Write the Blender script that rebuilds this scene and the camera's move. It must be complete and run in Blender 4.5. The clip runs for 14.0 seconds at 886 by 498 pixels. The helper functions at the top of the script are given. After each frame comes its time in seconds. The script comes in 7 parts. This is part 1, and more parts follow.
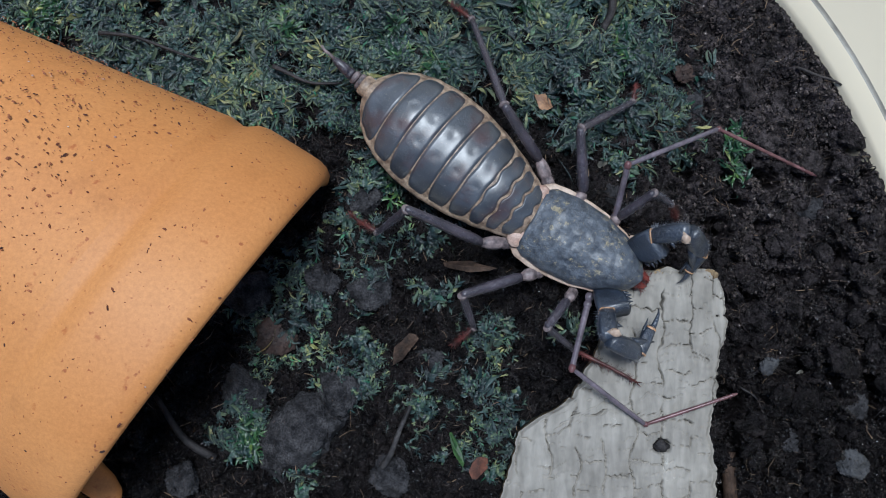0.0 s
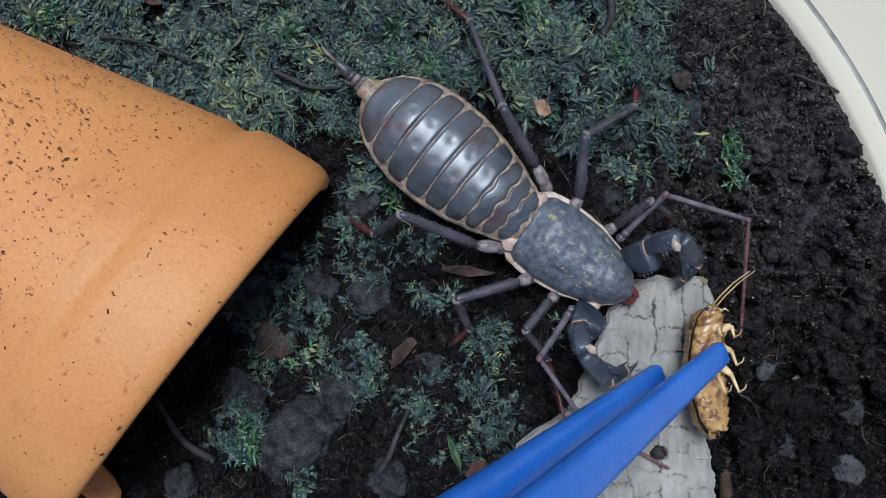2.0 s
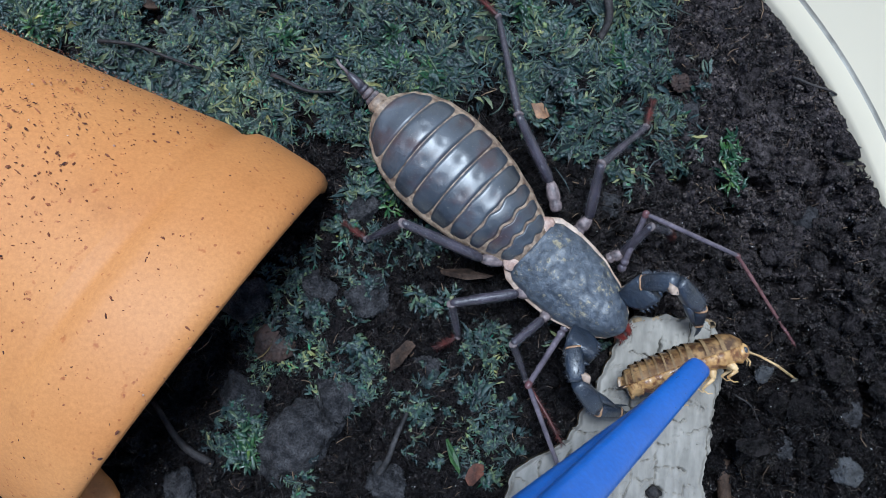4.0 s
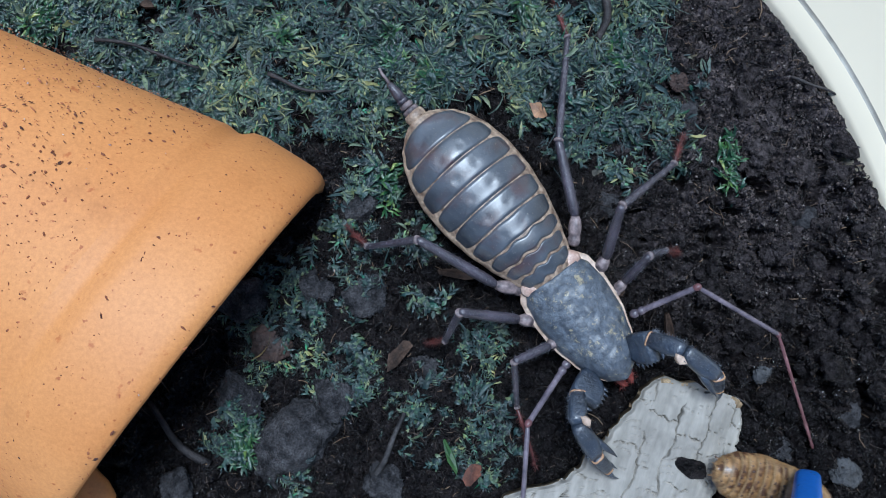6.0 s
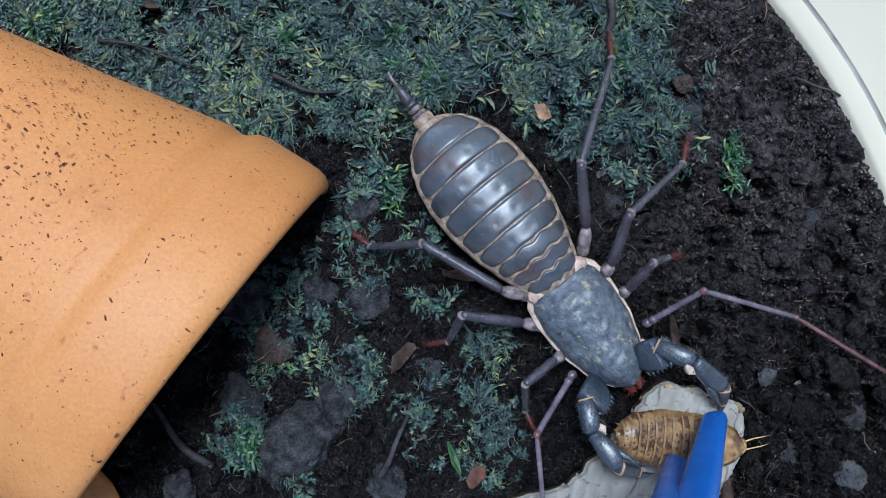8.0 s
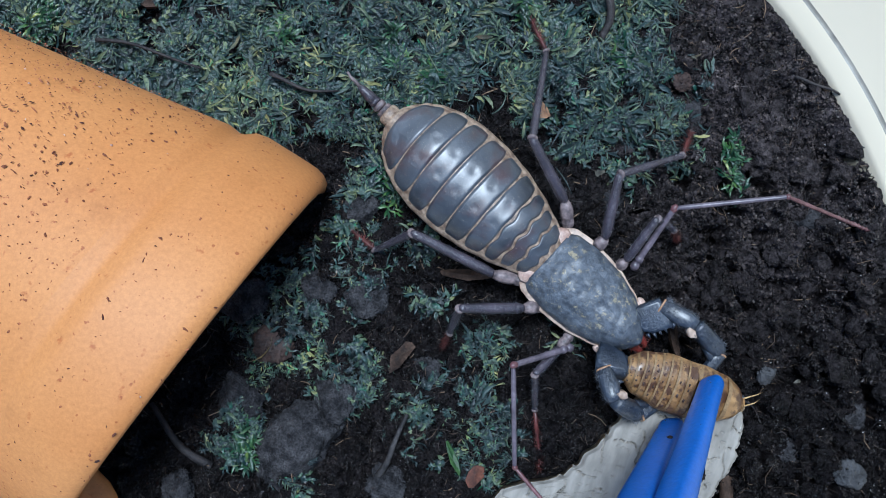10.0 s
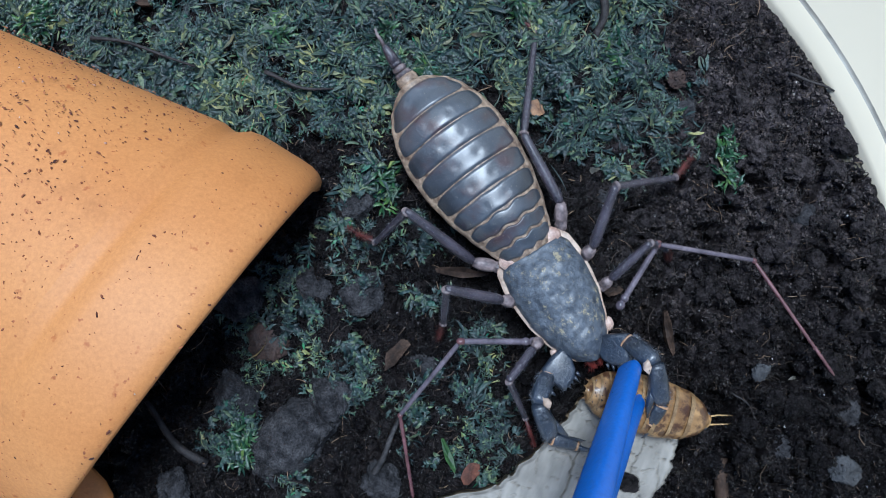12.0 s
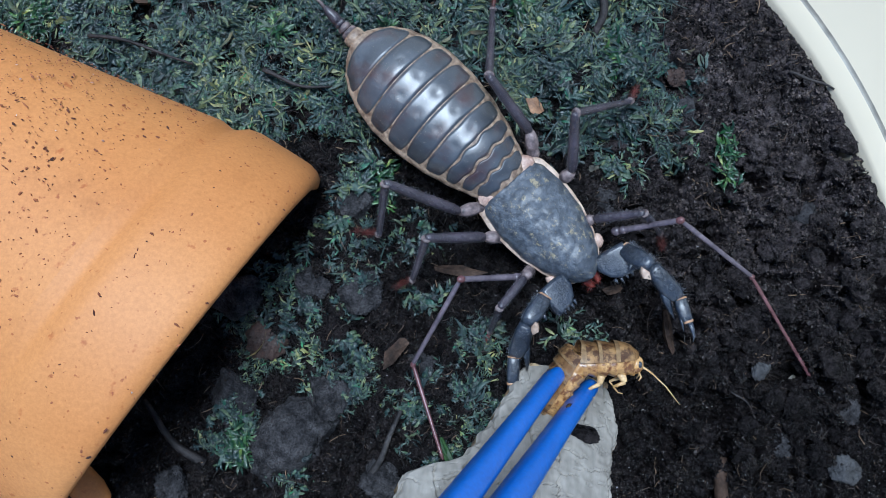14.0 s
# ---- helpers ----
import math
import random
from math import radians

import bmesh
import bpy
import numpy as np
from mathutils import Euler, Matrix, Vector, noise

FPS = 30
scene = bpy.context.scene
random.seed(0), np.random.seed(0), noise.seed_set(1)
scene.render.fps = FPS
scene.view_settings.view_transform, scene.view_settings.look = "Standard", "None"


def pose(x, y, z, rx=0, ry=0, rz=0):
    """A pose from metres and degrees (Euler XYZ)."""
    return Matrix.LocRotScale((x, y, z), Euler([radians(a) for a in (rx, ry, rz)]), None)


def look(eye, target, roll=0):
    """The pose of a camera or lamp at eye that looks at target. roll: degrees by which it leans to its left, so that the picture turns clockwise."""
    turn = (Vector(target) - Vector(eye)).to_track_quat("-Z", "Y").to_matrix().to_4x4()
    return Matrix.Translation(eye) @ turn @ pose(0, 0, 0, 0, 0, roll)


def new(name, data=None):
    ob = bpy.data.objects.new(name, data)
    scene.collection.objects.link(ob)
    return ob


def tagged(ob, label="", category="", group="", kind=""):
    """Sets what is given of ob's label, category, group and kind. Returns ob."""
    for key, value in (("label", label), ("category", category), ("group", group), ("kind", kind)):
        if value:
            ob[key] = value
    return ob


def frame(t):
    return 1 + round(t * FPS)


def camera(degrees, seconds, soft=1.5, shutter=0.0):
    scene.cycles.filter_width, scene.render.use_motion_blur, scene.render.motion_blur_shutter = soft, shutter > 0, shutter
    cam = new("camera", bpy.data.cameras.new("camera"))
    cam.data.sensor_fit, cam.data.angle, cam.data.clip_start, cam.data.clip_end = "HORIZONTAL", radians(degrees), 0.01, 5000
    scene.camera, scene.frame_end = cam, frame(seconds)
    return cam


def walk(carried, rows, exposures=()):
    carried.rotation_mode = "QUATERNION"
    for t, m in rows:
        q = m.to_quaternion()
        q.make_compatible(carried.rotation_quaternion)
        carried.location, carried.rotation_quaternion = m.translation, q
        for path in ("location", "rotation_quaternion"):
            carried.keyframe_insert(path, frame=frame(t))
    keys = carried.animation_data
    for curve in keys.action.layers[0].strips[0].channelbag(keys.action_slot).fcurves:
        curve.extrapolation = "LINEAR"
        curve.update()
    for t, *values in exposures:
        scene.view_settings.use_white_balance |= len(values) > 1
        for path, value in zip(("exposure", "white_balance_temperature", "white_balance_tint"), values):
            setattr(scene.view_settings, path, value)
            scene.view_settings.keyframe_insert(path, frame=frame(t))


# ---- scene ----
cam = camera(45.0, 14.0, soft=0.6, shutter=0.5)
walk(cam, [
    (0, pose(-0.00052, -0.00162, 0.18894, 0, 0, -0.18)),
    (0.5, pose(0.00054, -0.00119, 0.18893, 0, 0, -0.09)),
    (1, pose(-0.00051, -0.00121, 0.18940, 0, 0, -0.00)),
    (1.5, pose(-0.00061, -0.00102, 0.18974, 0, 0, 0.07)),
    (2, pose(-0.00030, -0.00083, 0.18989, 0, 0, 0.09)),
    (2.5, pose(0.00025, -0.00136, 0.18998, 0, 0, 0.08)),
    (3, pose(0.00021, -0.00080, 0.19003, 0, 0, 0.00)),
    (5.5, pose(-0.00020, -0.00011, 0.18964, 0, 0, 0.03)),
    (6, pose(0.00046, -0.00029, 0.18940, 0, 0, 0.04)),
    (6.5, pose(0.00000, -0.00000, 0.18930, 0, 0, -0.00)),
    (7, pose(-0.00013, -0.00014, 0.18925, 0, 0, 0.04)),
    (7.5, pose(-0.00013, -0.00011, 0.18925, 0, 0, 0.06)),
    (8, pose(-0.00026, -0.00001, 0.18898, 0, 0, 0.09)),
    (10.5, pose(0.00009, -0.00033, 0.18862, 0, 0, -0.03)),
    (11, pose(0.00029, -0.00059, 0.18881, 0, 0, -0.09)),
    (11.5, pose(0.00074, -0.00075, 0.18881, 0, 0, -0.09)),
    (12, pose(0.00089, -0.00061, 0.18878, 0, 0, -0.11)),
    (12.5, pose(0.00121, -0.00026, 0.18853, 0, 0, -0.15)),
    (13, pose(0.00121, -0.00071, 0.18848, 0, 0, -0.19)),
    (13.5, pose(0.00058, -0.00137, 0.18889, 0, 0, -0.14)),
    (14, pose(0.00110, -0.00089, 0.18825, 0, 0, -0.09)),
], exposures=[(0, -0.06, 5450, 6), (3.0, 0.09, 5250, 5), (5.5, 0.26, 5050, 4), (14, 0.24, 5050, 4)])

# ---- world and sun: soft daylight under a bright, hazy sky ----
SUN_TILT, SUN_TURN = 76, 92
sky_world = bpy.data.worlds.new("sky")
scene.world = sky_world
sky_world.use_nodes = True
sky_nodes = sky_world.node_tree
sky_tex = sky_nodes.nodes.new("ShaderNodeTexSky")
sky_tex.sky_type, sky_tex.sun_disc = "NISHITA", False
sky_tex.sun_elevation, sky_tex.sun_rotation = radians(SUN_TILT), radians(90 - SUN_TURN)
sky_tex.air_density, sky_tex.dust_density = 1.0, 0.6
sky_nodes.links.new(sky_tex.outputs[0], sky_nodes.nodes["Background"].inputs[0])
sky_nodes.nodes["Background"].inputs[1].default_value = 0.075

sun = new("sun", bpy.data.lights.new("sun", "SUN"))
sun.data.energy, sun.data.angle, sun.data.color = 4.3, radians(18), (1.0, 0.96, 0.90)
sun.matrix_world = look(
    (math.cos(radians(SUN_TURN)) * math.cos(radians(SUN_TILT)), math.sin(radians(SUN_TURN)) * math.cos(radians(SUN_TILT)), math.sin(radians(SUN_TILT))),
    (0, 0, 0))

MM = 0.001


# ---- materials ----
def material(name, build):
    m = bpy.data.materials.new(name)
    m.use_nodes = True
    tree = m.node_tree
    shader = tree.nodes["Principled BSDF"]
    build(tree, shader)
    return m


def node(tree, kind, **values):
    n = tree.nodes.new(kind)
    for key, value in values.items():
        n.inputs[key].default_value = value
    return n


def noise_of(tree, scale, detail=4.0, rough=0.55, coords="Object"):
    where = tree.nodes.new("ShaderNodeTexCoord")
    n = node(tree, "ShaderNodeTexNoise", Scale=scale, Detail=detail, Roughness=rough)
    tree.links.new(where.outputs[coords], n.inputs["Vector"])
    return n.outputs["Fac"]


def ramp(tree, value, stops):
    r = tree.nodes.new("ShaderNodeValToRGB")
    while len(r.color_ramp.elements) < len(stops):
        r.color_ramp.elements.new(0.5)
    for e, (at, colour) in zip(r.color_ramp.elements, stops):
        e.position, e.color = at, (*colour, 1)
    tree.links.new(value, r.inputs[0])
    return r.outputs[0]


def mix(tree, fac, a, b, how="MIX"):
    m = tree.nodes.new("ShaderNodeMix")
    m.data_type, m.blend_type = "RGBA", how
    for value, socket in ((fac, m.inputs[0]), (a, m.inputs[6]), (b, m.inputs[7])):
        if isinstance(value, (int, float)):
            socket.default_value = value
        elif isinstance(value, tuple):
            socket.default_value = (*value, 1)
        else:
            tree.links.new(value, socket)
    return m.outputs[2]


def bump(tree, shader, value, strength, depth):
    b = node(tree, "ShaderNodeBump", Strength=strength, Distance=depth)
    tree.links.new(value, b.inputs["Height"])
    tree.links.new(b.outputs[0], shader.inputs["Normal"])


def island(tree):
    return tree.nodes.new("ShaderNodeNewGeometry").outputs["Random Per Island"]


def speckled(name, dark, light, scale, rough, relief=0.0, grain=None, coat=0.0, spread=(0.35, 0.65), spec=0.5, depth=1.0):
    """Two tones by a coarse and a fine noise, with fine relief."""
    def build(tree, shader):
        coarse = ramp(tree, noise_of(tree, scale), [(spread[0], dark), (spread[1], light)])
        fine = ramp(tree, noise_of(tree, grain or scale * 6), [(0.3, (1 - 0.28 * depth,) * 3), (0.7, (1 + 0.2 * depth,) * 3)])
        tree.links.new(mix(tree, 1.0, coarse, fine, "MULTIPLY"), shader.inputs["Base Color"])
        r = ramp(tree, noise_of(tree, scale * 2.3), [(0.3, (rough * 0.8,) * 3), (0.7, (min(1, rough * 1.2),) * 3)])
        tree.links.new(r, shader.inputs["Roughness"])
        shader.inputs["Coat Weight"].default_value = coat
        shader.inputs["Coat Roughness"].default_value = 0.25
        shader.inputs["Specular IOR Level"].default_value = spec
        if relief:
            bump(tree, shader, noise_of(tree, grain or scale * 6), 0.6, relief * MM)
    return material(name, build)


def by_island(name, stops, rough, scale, relief=0.0, spec=0.5, patch=0.0):
    """Each loose piece takes its own tone, with a fine grain over it."""
    def build(tree, shader):
        tone = ramp(tree, island(tree), stops)
        fine = ramp(tree, noise_of(tree, scale), [(0.3, (0.6, 0.6, 0.6)), (0.7, (1.3, 1.3, 1.3))])
        tone = mix(tree, 1.0, tone, fine, "MULTIPLY")
        if patch:
            clump = ramp(tree, noise_of(tree, patch, 3), [(0.32, (0.22, 0.42, 0.52)), (0.5, (0.9, 1.15, 1.2)), (0.68, (2.6, 2.3, 1.5))])
            tone = mix(tree, 1.0, tone, clump, "MULTIPLY")
        tree.links.new(tone, shader.inputs["Base Color"])
        shader.inputs["Roughness"].default_value = rough
        shader.inputs["Specular IOR Level"].default_value = spec
        if relief:
            bump(tree, shader, noise_of(tree, scale * 1.5), 0.7, relief * MM)
    return material(name, build)


def paleness(tree):
    """How pale the soil is, from 0 to 1: paler towards +x and +y, in patches."""
    where = tree.nodes.new("ShaderNodeTexCoord")
    axes = tree.nodes.new("ShaderNodeSeparateXYZ")
    tree.links.new(where.outputs["Object"], axes.inputs[0])
    total = None
    for k, low, high in ((0, 0.020, 0.050), (1, -0.038, 0.022)):
        r = tree.nodes.new("ShaderNodeMapRange")
        r.interpolation_type = "SMOOTHSTEP"
        r.inputs["From Min"].default_value, r.inputs["From Max"].default_value = low, high
        tree.links.new(axes.outputs[k], r.inputs["Value"])
        if total is None:
            total = r.outputs[0]
        else:
            m = tree.nodes.new("ShaderNodeMath")
            m.operation = "MULTIPLY"
            tree.links.new(total, m.inputs[0])
            tree.links.new(r.outputs[0], m.inputs[1])
            total = m.outputs[0]
    patch = ramp(tree, noise_of(tree, 95, 5), [(0.36, (0.35, 0.35, 0.35)), (0.62, (1, 1, 1))])
    return mix(tree, 1.0, total, patch, "MULTIPLY")


def soil_material(name, dark_low, dark_high, pale_low, pale_high, scale, rough, relief, grain, spec, pieces=False):
    """Soil in a dark and a pale tone, grainy at two scales."""
    def build(tree, shader):
        cloud = island(tree) if pieces else noise_of(tree, scale, 5, 0.65)
        low, high = (0.1, 0.97) if pieces else (0.36, 0.66)
        # wet holds the darker pair of tones, dry the paler pair
        wet = ramp(tree, cloud, [(low, dark_low), (high, dark_high)])
        dry = ramp(tree, cloud, [(low, pale_low), (high, pale_high)])
        fine = ramp(tree, noise_of(tree, grain, 3, 0.7), [(0.32, (0.45, 0.45, 0.45)), (0.68, (1.5, 1.45, 1.4))])
        tree.links.new(mix(tree, 1.0, mix(tree, paleness(tree), wet, dry), fine, "MULTIPLY"), shader.inputs["Base Color"])
        r = ramp(tree, noise_of(tree, scale * 2.3), [(0.3, (rough * 0.7,) * 3), (0.7, (min(1, rough * 1.3),) * 3)])
        tree.links.new(r, shader.inputs["Roughness"])
        shader.inputs["Specular IOR Level"].default_value = spec
        bump(tree, shader, noise_of(tree, grain, 4, 0.65), 0.8, relief * MM)
    return material(name, build)


SOIL = soil_material("moist_soil", (0.0010, 0.0010, 0.0012), (0.0185, 0.0160, 0.0172), (0.0030, 0.0028, 0.0036), (0.096, 0.083, 0.090), 300, 0.30, 1.0, 1500, 0.09)
CRUMB = soil_material("soil_crumb", (0.0008, 0.0008, 0.0011), (0.022, 0.0185, 0.0185), (0.004, 0.0036, 0.0042), (0.125, 0.105, 0.102), 400, 0.17, 0.3, 2600, 0.5, True)
FIBRE = by_island("plant_fibre", [(0.0, (0.0016, 0.0015, 0.0018)), (0.6, (0.0085, 0.0075, 0.0085)), (0.90, (0.045, 0.035, 0.031)), (1.0, (0.19, 0.13, 0.085))], 0.34, 1800, 0.1, spec=0.15)
MOSS = by_island("moss", [(0.0, (0.003, 0.008, 0.008)), (0.4, (0.010, 0.024, 0.025)), (0.68, (0.024, 0.043, 0.037)), (0.86, (0.050, 0.068, 0.034)), (0.95, (0.105, 0.110, 0.054)), (1.0, (0.012, 0.085, 0.048))], 0.28, 2200, 0.3, spec=0.55, patch=120)
MOSS_LEAF = by_island("olive_moss_leaf", [(0.0, (0.006, 0.012, 0.012)), (0.35, (0.020, 0.033, 0.034)), (0.62, (0.042, 0.057, 0.048)), (0.82, (0.080, 0.090, 0.046)), (0.93, (0.135, 0.135, 0.075)), (0.97, (0.060, 0.040, 0.028)), (1.0, (0.020, 0.100, 0.050))], 0.34, 2600, 0.25, spec=0.5, patch=130)
MOSS_BRIGHT = by_island("fresh_moss", [(0.0, (0.005, 0.018, 0.011)), (0.5, (0.014, 0.042, 0.018)), (0.85, (0.036, 0.072, 0.022)), (1.0, (0.090, 0.110, 0.032))], 0.28, 2200, 0.15, spec=0.5, patch=260)
CLOD = speckled("dry_clod", (0.013, 0.013, 0.0150), (0.062, 0.060, 0.064), 420, 0.7, 1.3, 2600, spec=0.12, depth=2.2)
CLOD_BROWN = speckled("brown_clod", (0.018, 0.010, 0.008), (0.06, 0.034, 0.026), 350, 0.7, 0.45, 2400)
CHIP_BROWN = speckled("wood_chip", (0.014, 0.009, 0.007), (0.062, 0.040, 0.029), 500, 0.7, 0.25, spec=0.15, depth=1.6)
LEAF_RED = speckled("red_brown_leaf", (0.040, 0.015, 0.010), (0.125, 0.050, 0.032), 500, 0.6, 0.15, spec=0.2)
LEAF_TAN = speckled("tan_leaf", (0.12, 0.055, 0.025), (0.30, 0.17, 0.09), 500, 0.7, 0.1)
CHIP_PALE = speckled("pale_husk", (0.030, 0.028, 0.020), (0.085, 0.078, 0.058), 500, 0.6, 0.1)
TWIG_GREY = speckled("grey_twig", (0.018, 0.017, 0.018), (0.080, 0.075, 0.076), 300, 0.6, 0.3, 2200, spec=0.2, depth=1.6)
TWIG = speckled("dark_twig", (0.012, 0.011, 0.012), (0.045, 0.040, 0.040), 400, 0.6, 0.3, 2200, spec=0.2, depth=1.6)
LEAF_GREEN = speckled("green_leaf", (0.010, 0.035, 0.010), (0.055, 0.115, 0.035), 400, 0.5, 0.1, spec=0.3)
TUB = speckled("cream_plastic", (0.69, 0.610, 0.462), (0.72, 0.640, 0.488), 14, 0.5, 0.0, 60, spread=(0.1, 0.9), spec=0.3, depth=0.05)
TUB_LINE = speckled("grey_groove", (0.28, 0.26, 0.22), (0.34, 0.32, 0.28), 60, 0.5)
TABLE = speckled("grey_table", (0.18, 0.17, 0.16), (0.30, 0.28, 0.26), 12, 0.6, 0.3, 120)
MARGIN = speckled("tan_membrane", (0.11, 0.070, 0.048), (0.36, 0.27, 0.195), 800, 0.5, 0.15, 2200)
JOINT = speckled("pale_joint", (0.33, 0.21, 0.165), (0.54, 0.40, 0.33), 500, 0.5, 0.1)
JOINT_TAN = speckled("tan_joint", (0.26, 0.175, 0.125), (0.50, 0.39, 0.31), 300, 0.5, 0.05)
MARGIN_ORANGE = speckled("orange_rim", (0.22, 0.115, 0.055), (0.42, 0.25, 0.14), 500, 0.5, 0.1)
KNOB = speckled("grey_pink_knob", (0.040, 0.032, 0.036), (0.23, 0.18, 0.178), 700, 0.5, 0.2, 2600)


def grainy(name, dark, light, grain, rough, coat):
    """Dark shell sprinkled with fine pale granules."""
    def build(tree, shader):
        tone = ramp(tree, noise_of(tree, 260), [(0.3, dark), (0.7, light)])
        dots = ramp(tree, noise_of(tree, 5200, 2), [(0.63, (0, 0, 0)), (0.74, (0.6, 0.6, 0.6))])
        tree.links.new(mix(tree, dots, tone, grain), shader.inputs["Base Color"])
        shader.inputs["Roughness"].default_value = rough
        shader.inputs["Coat Weight"].default_value = coat
        shader.inputs["Coat Roughness"].default_value = 0.30
        bump(tree, shader, noise_of(tree, 1500, 4, 0.65), 1.0, 0.34 * MM)
    return material(name, build)


LEG = grainy("leg_shell", (0.014, 0.012, 0.018), (0.056, 0.046, 0.062), (0.30, 0.28, 0.32), 0.34, 0.5)
TARSUS = speckled("red_tarsus", (0.022, 0.007, 0.007), (0.105, 0.024, 0.020), 500, 0.45, 0.1)
FEELER = speckled("feeler_shell", (0.055, 0.046, 0.060), (0.15, 0.125, 0.15), 300, 0.4, 0.03, coat=0.1)
FEELER_RED = speckled("red_feeler", (0.06, 0.020, 0.023), (0.16, 0.075, 0.082), 300, 0.4, 0.03, coat=0.2)
PALP = grainy("black_pincer_shell", (0.0050, 0.0076, 0.0140), (0.027, 0.037, 0.058), (0.15, 0.18, 0.235), 0.34, 0.6)
# pale colour holds whitish pincer hairs and the glint on dark leg bristles
HAIR = by_island("pale_glint_hair", [(0.0, (0.03, 0.03, 0.04)), (0.6, (0.10, 0.11, 0.14)), (1.0, (0.30, 0.32, 0.36))], 0.3, 2000)
FANG = speckled("red_mouthpart", (0.05, 0.007, 0.006), (0.16, 0.026, 0.020), 500, 0.4)
TONG_BLUE = speckled("blue_plastic", (0.014, 0.085, 0.36), (0.026, 0.125, 0.48), 90, 0.36, 0.05, 1400, spread=(0.2, 0.8), depth=0.5)


def tergite_build(tree, shader):
    tone = ramp(tree, noise_of(tree, 170, 4), [(0.3, (0.013, 0.016, 0.023)), (0.7, (0.062, 0.072, 0.090))])
    rust = ramp(tree, noise_of(tree, 150, 5, 0.6), [(0.50, (0, 0, 0)), (0.66, (0.85, 0.85, 0.85))])
    dots = ramp(tree, noise_of(tree, 3400, 2), [(0.66, (0, 0, 0)), (0.74, (0.7, 0.7, 0.7))])
    tree.links.new(mix(tree, dots, mix(tree, rust, tone, (0.044, 0.014, 0.014)), (0.24, 0.21, 0.17)), shader.inputs["Base Color"])
    r = ramp(tree, noise_of(tree, 500, 4), [(0.3, (0.30, 0.30, 0.30)), (0.7, (0.48, 0.48, 0.48))])
    tree.links.new(r, shader.inputs["Roughness"])
    shader.inputs["Coat Weight"].default_value = 1.0
    shader.inputs["Coat Roughness"].default_value = 0.34
    bump(tree, shader, noise_of(tree, 600, 8, 0.75), 0.8, 0.36 * MM)


TERGITE = material("dark_tergite", tergite_build)


def carapace_build(tree, shader):
    shell = ramp(tree, noise_of(tree, 900, 5, 0.6), [(0.3, (0.020, 0.026, 0.038)), (0.7, (0.098, 0.113, 0.140))])
    dust = ramp(tree, noise_of(tree, 560, 8, 0.8), [(0.55, (0, 0, 0)), (0.62, (0.7, 0.7, 0.7))])
    tree.links.new(mix(tree, dust, shell, (0.36, 0.30, 0.17)), shader.inputs["Base Color"])
    shader.inputs["Roughness"].default_value = 0.40
    shader.inputs["Coat Weight"].default_value = 0.3
    shader.inputs["Coat Roughness"].default_value = 0.35
    bump(tree, shader, noise_of(tree, 1700, 5, 0.65), 1.0, 0.34 * MM)


CARAPACE = material("dusty_carapace", carapace_build)


def terracotta_build(tree, shader):
    clay = ramp(tree, noise_of(tree, 30, 3), [(0.3, (0.472, 0.187, 0.046)), (0.7, (0.536, 0.237, 0.070))])
    stain = ramp(tree, noise_of(tree, 75, 6, 0.65), [(0.60, (1, 1, 1)), (0.78, (0.80, 0.76, 0.72))])
    rust = ramp(tree, noise_of(tree, 420, 3), [(0.66, (1, 1, 1)), (0.74, (0.72, 0.52, 0.40))])
    grain = ramp(tree, noise_of(tree, 1600, 3, 0.7), [(0.3, (0.86, 0.83, 0.80)), (0.7, (1.06, 1.06, 1.06))])
    freckle = ramp(tree, noise_of(tree, 900, 2), [(0.68, (1, 1, 1)), (0.74, (0.62, 0.44, 0.36))])
    clay = mix(tree, 1.0, mix(tree, 1.0, clay, grain, "MULTIPLY"), freckle, "MULTIPLY")
    tree.links.new(mix(tree, 1.0, mix(tree, 1.0, clay, stain, "MULTIPLY"), rust, "MULTIPLY"), shader.inputs["Base Color"])
    shader.inputs["Roughness"].default_value = 0.64
    shader.inputs["Specular IOR Level"].default_value = 0.6
    bump(tree, shader, noise_of(tree, 900, 5, 0.7), 0.3, 0.16 * MM)


TERRACOTTA = material("orange_pot_plastic", terracotta_build)


def bark_build(tree, shader):
    where = tree.nodes.new("ShaderNodeTexCoord")
    stretch = tree.nodes.new("ShaderNodeMapping")
    stretch.inputs["Scale"].default_value = (1, 0.25, 1)
    tree.links.new(where.outputs["Object"], stretch.inputs["Vector"])
    grain = node(tree, "ShaderNodeTexNoise", Scale=900, Detail=4)
    tree.links.new(stretch.outputs[0], grain.inputs["Vector"])
    tone = ramp(tree, noise_of(tree, 110, 5), [(0.3, (0.185, 0.170, 0.150)), (0.7, (0.31, 0.29, 0.258))])
    lines = ramp(tree, grain.outputs["Fac"], [(0.3, (0.75, 0.75, 0.74)), (0.7, (1.1, 1.1, 1.1))])
    spots = ramp(tree, noise_of(tree, 120, 6, 0.7), [(0.64, (0, 0, 0)), (0.70, (0.75, 0.75, 0.75))])
    tree.links.new(mix(tree, spots, mix(tree, 1.0, tone, lines, "MULTIPLY"), (0.62, 0.61, 0.55)), shader.inputs["Base Color"])
    shader.inputs["Roughness"].default_value = 0.85
    bump(tree, shader, grain.outputs["Fac"], 0.4, 0.15 * MM)


BARK = material("grey_bark", bark_build)
BARK_EDGE = speckled("bark_inner", (0.16, 0.11, 0.06), (0.36, 0.27, 0.16), 400, 0.85, 0.2)


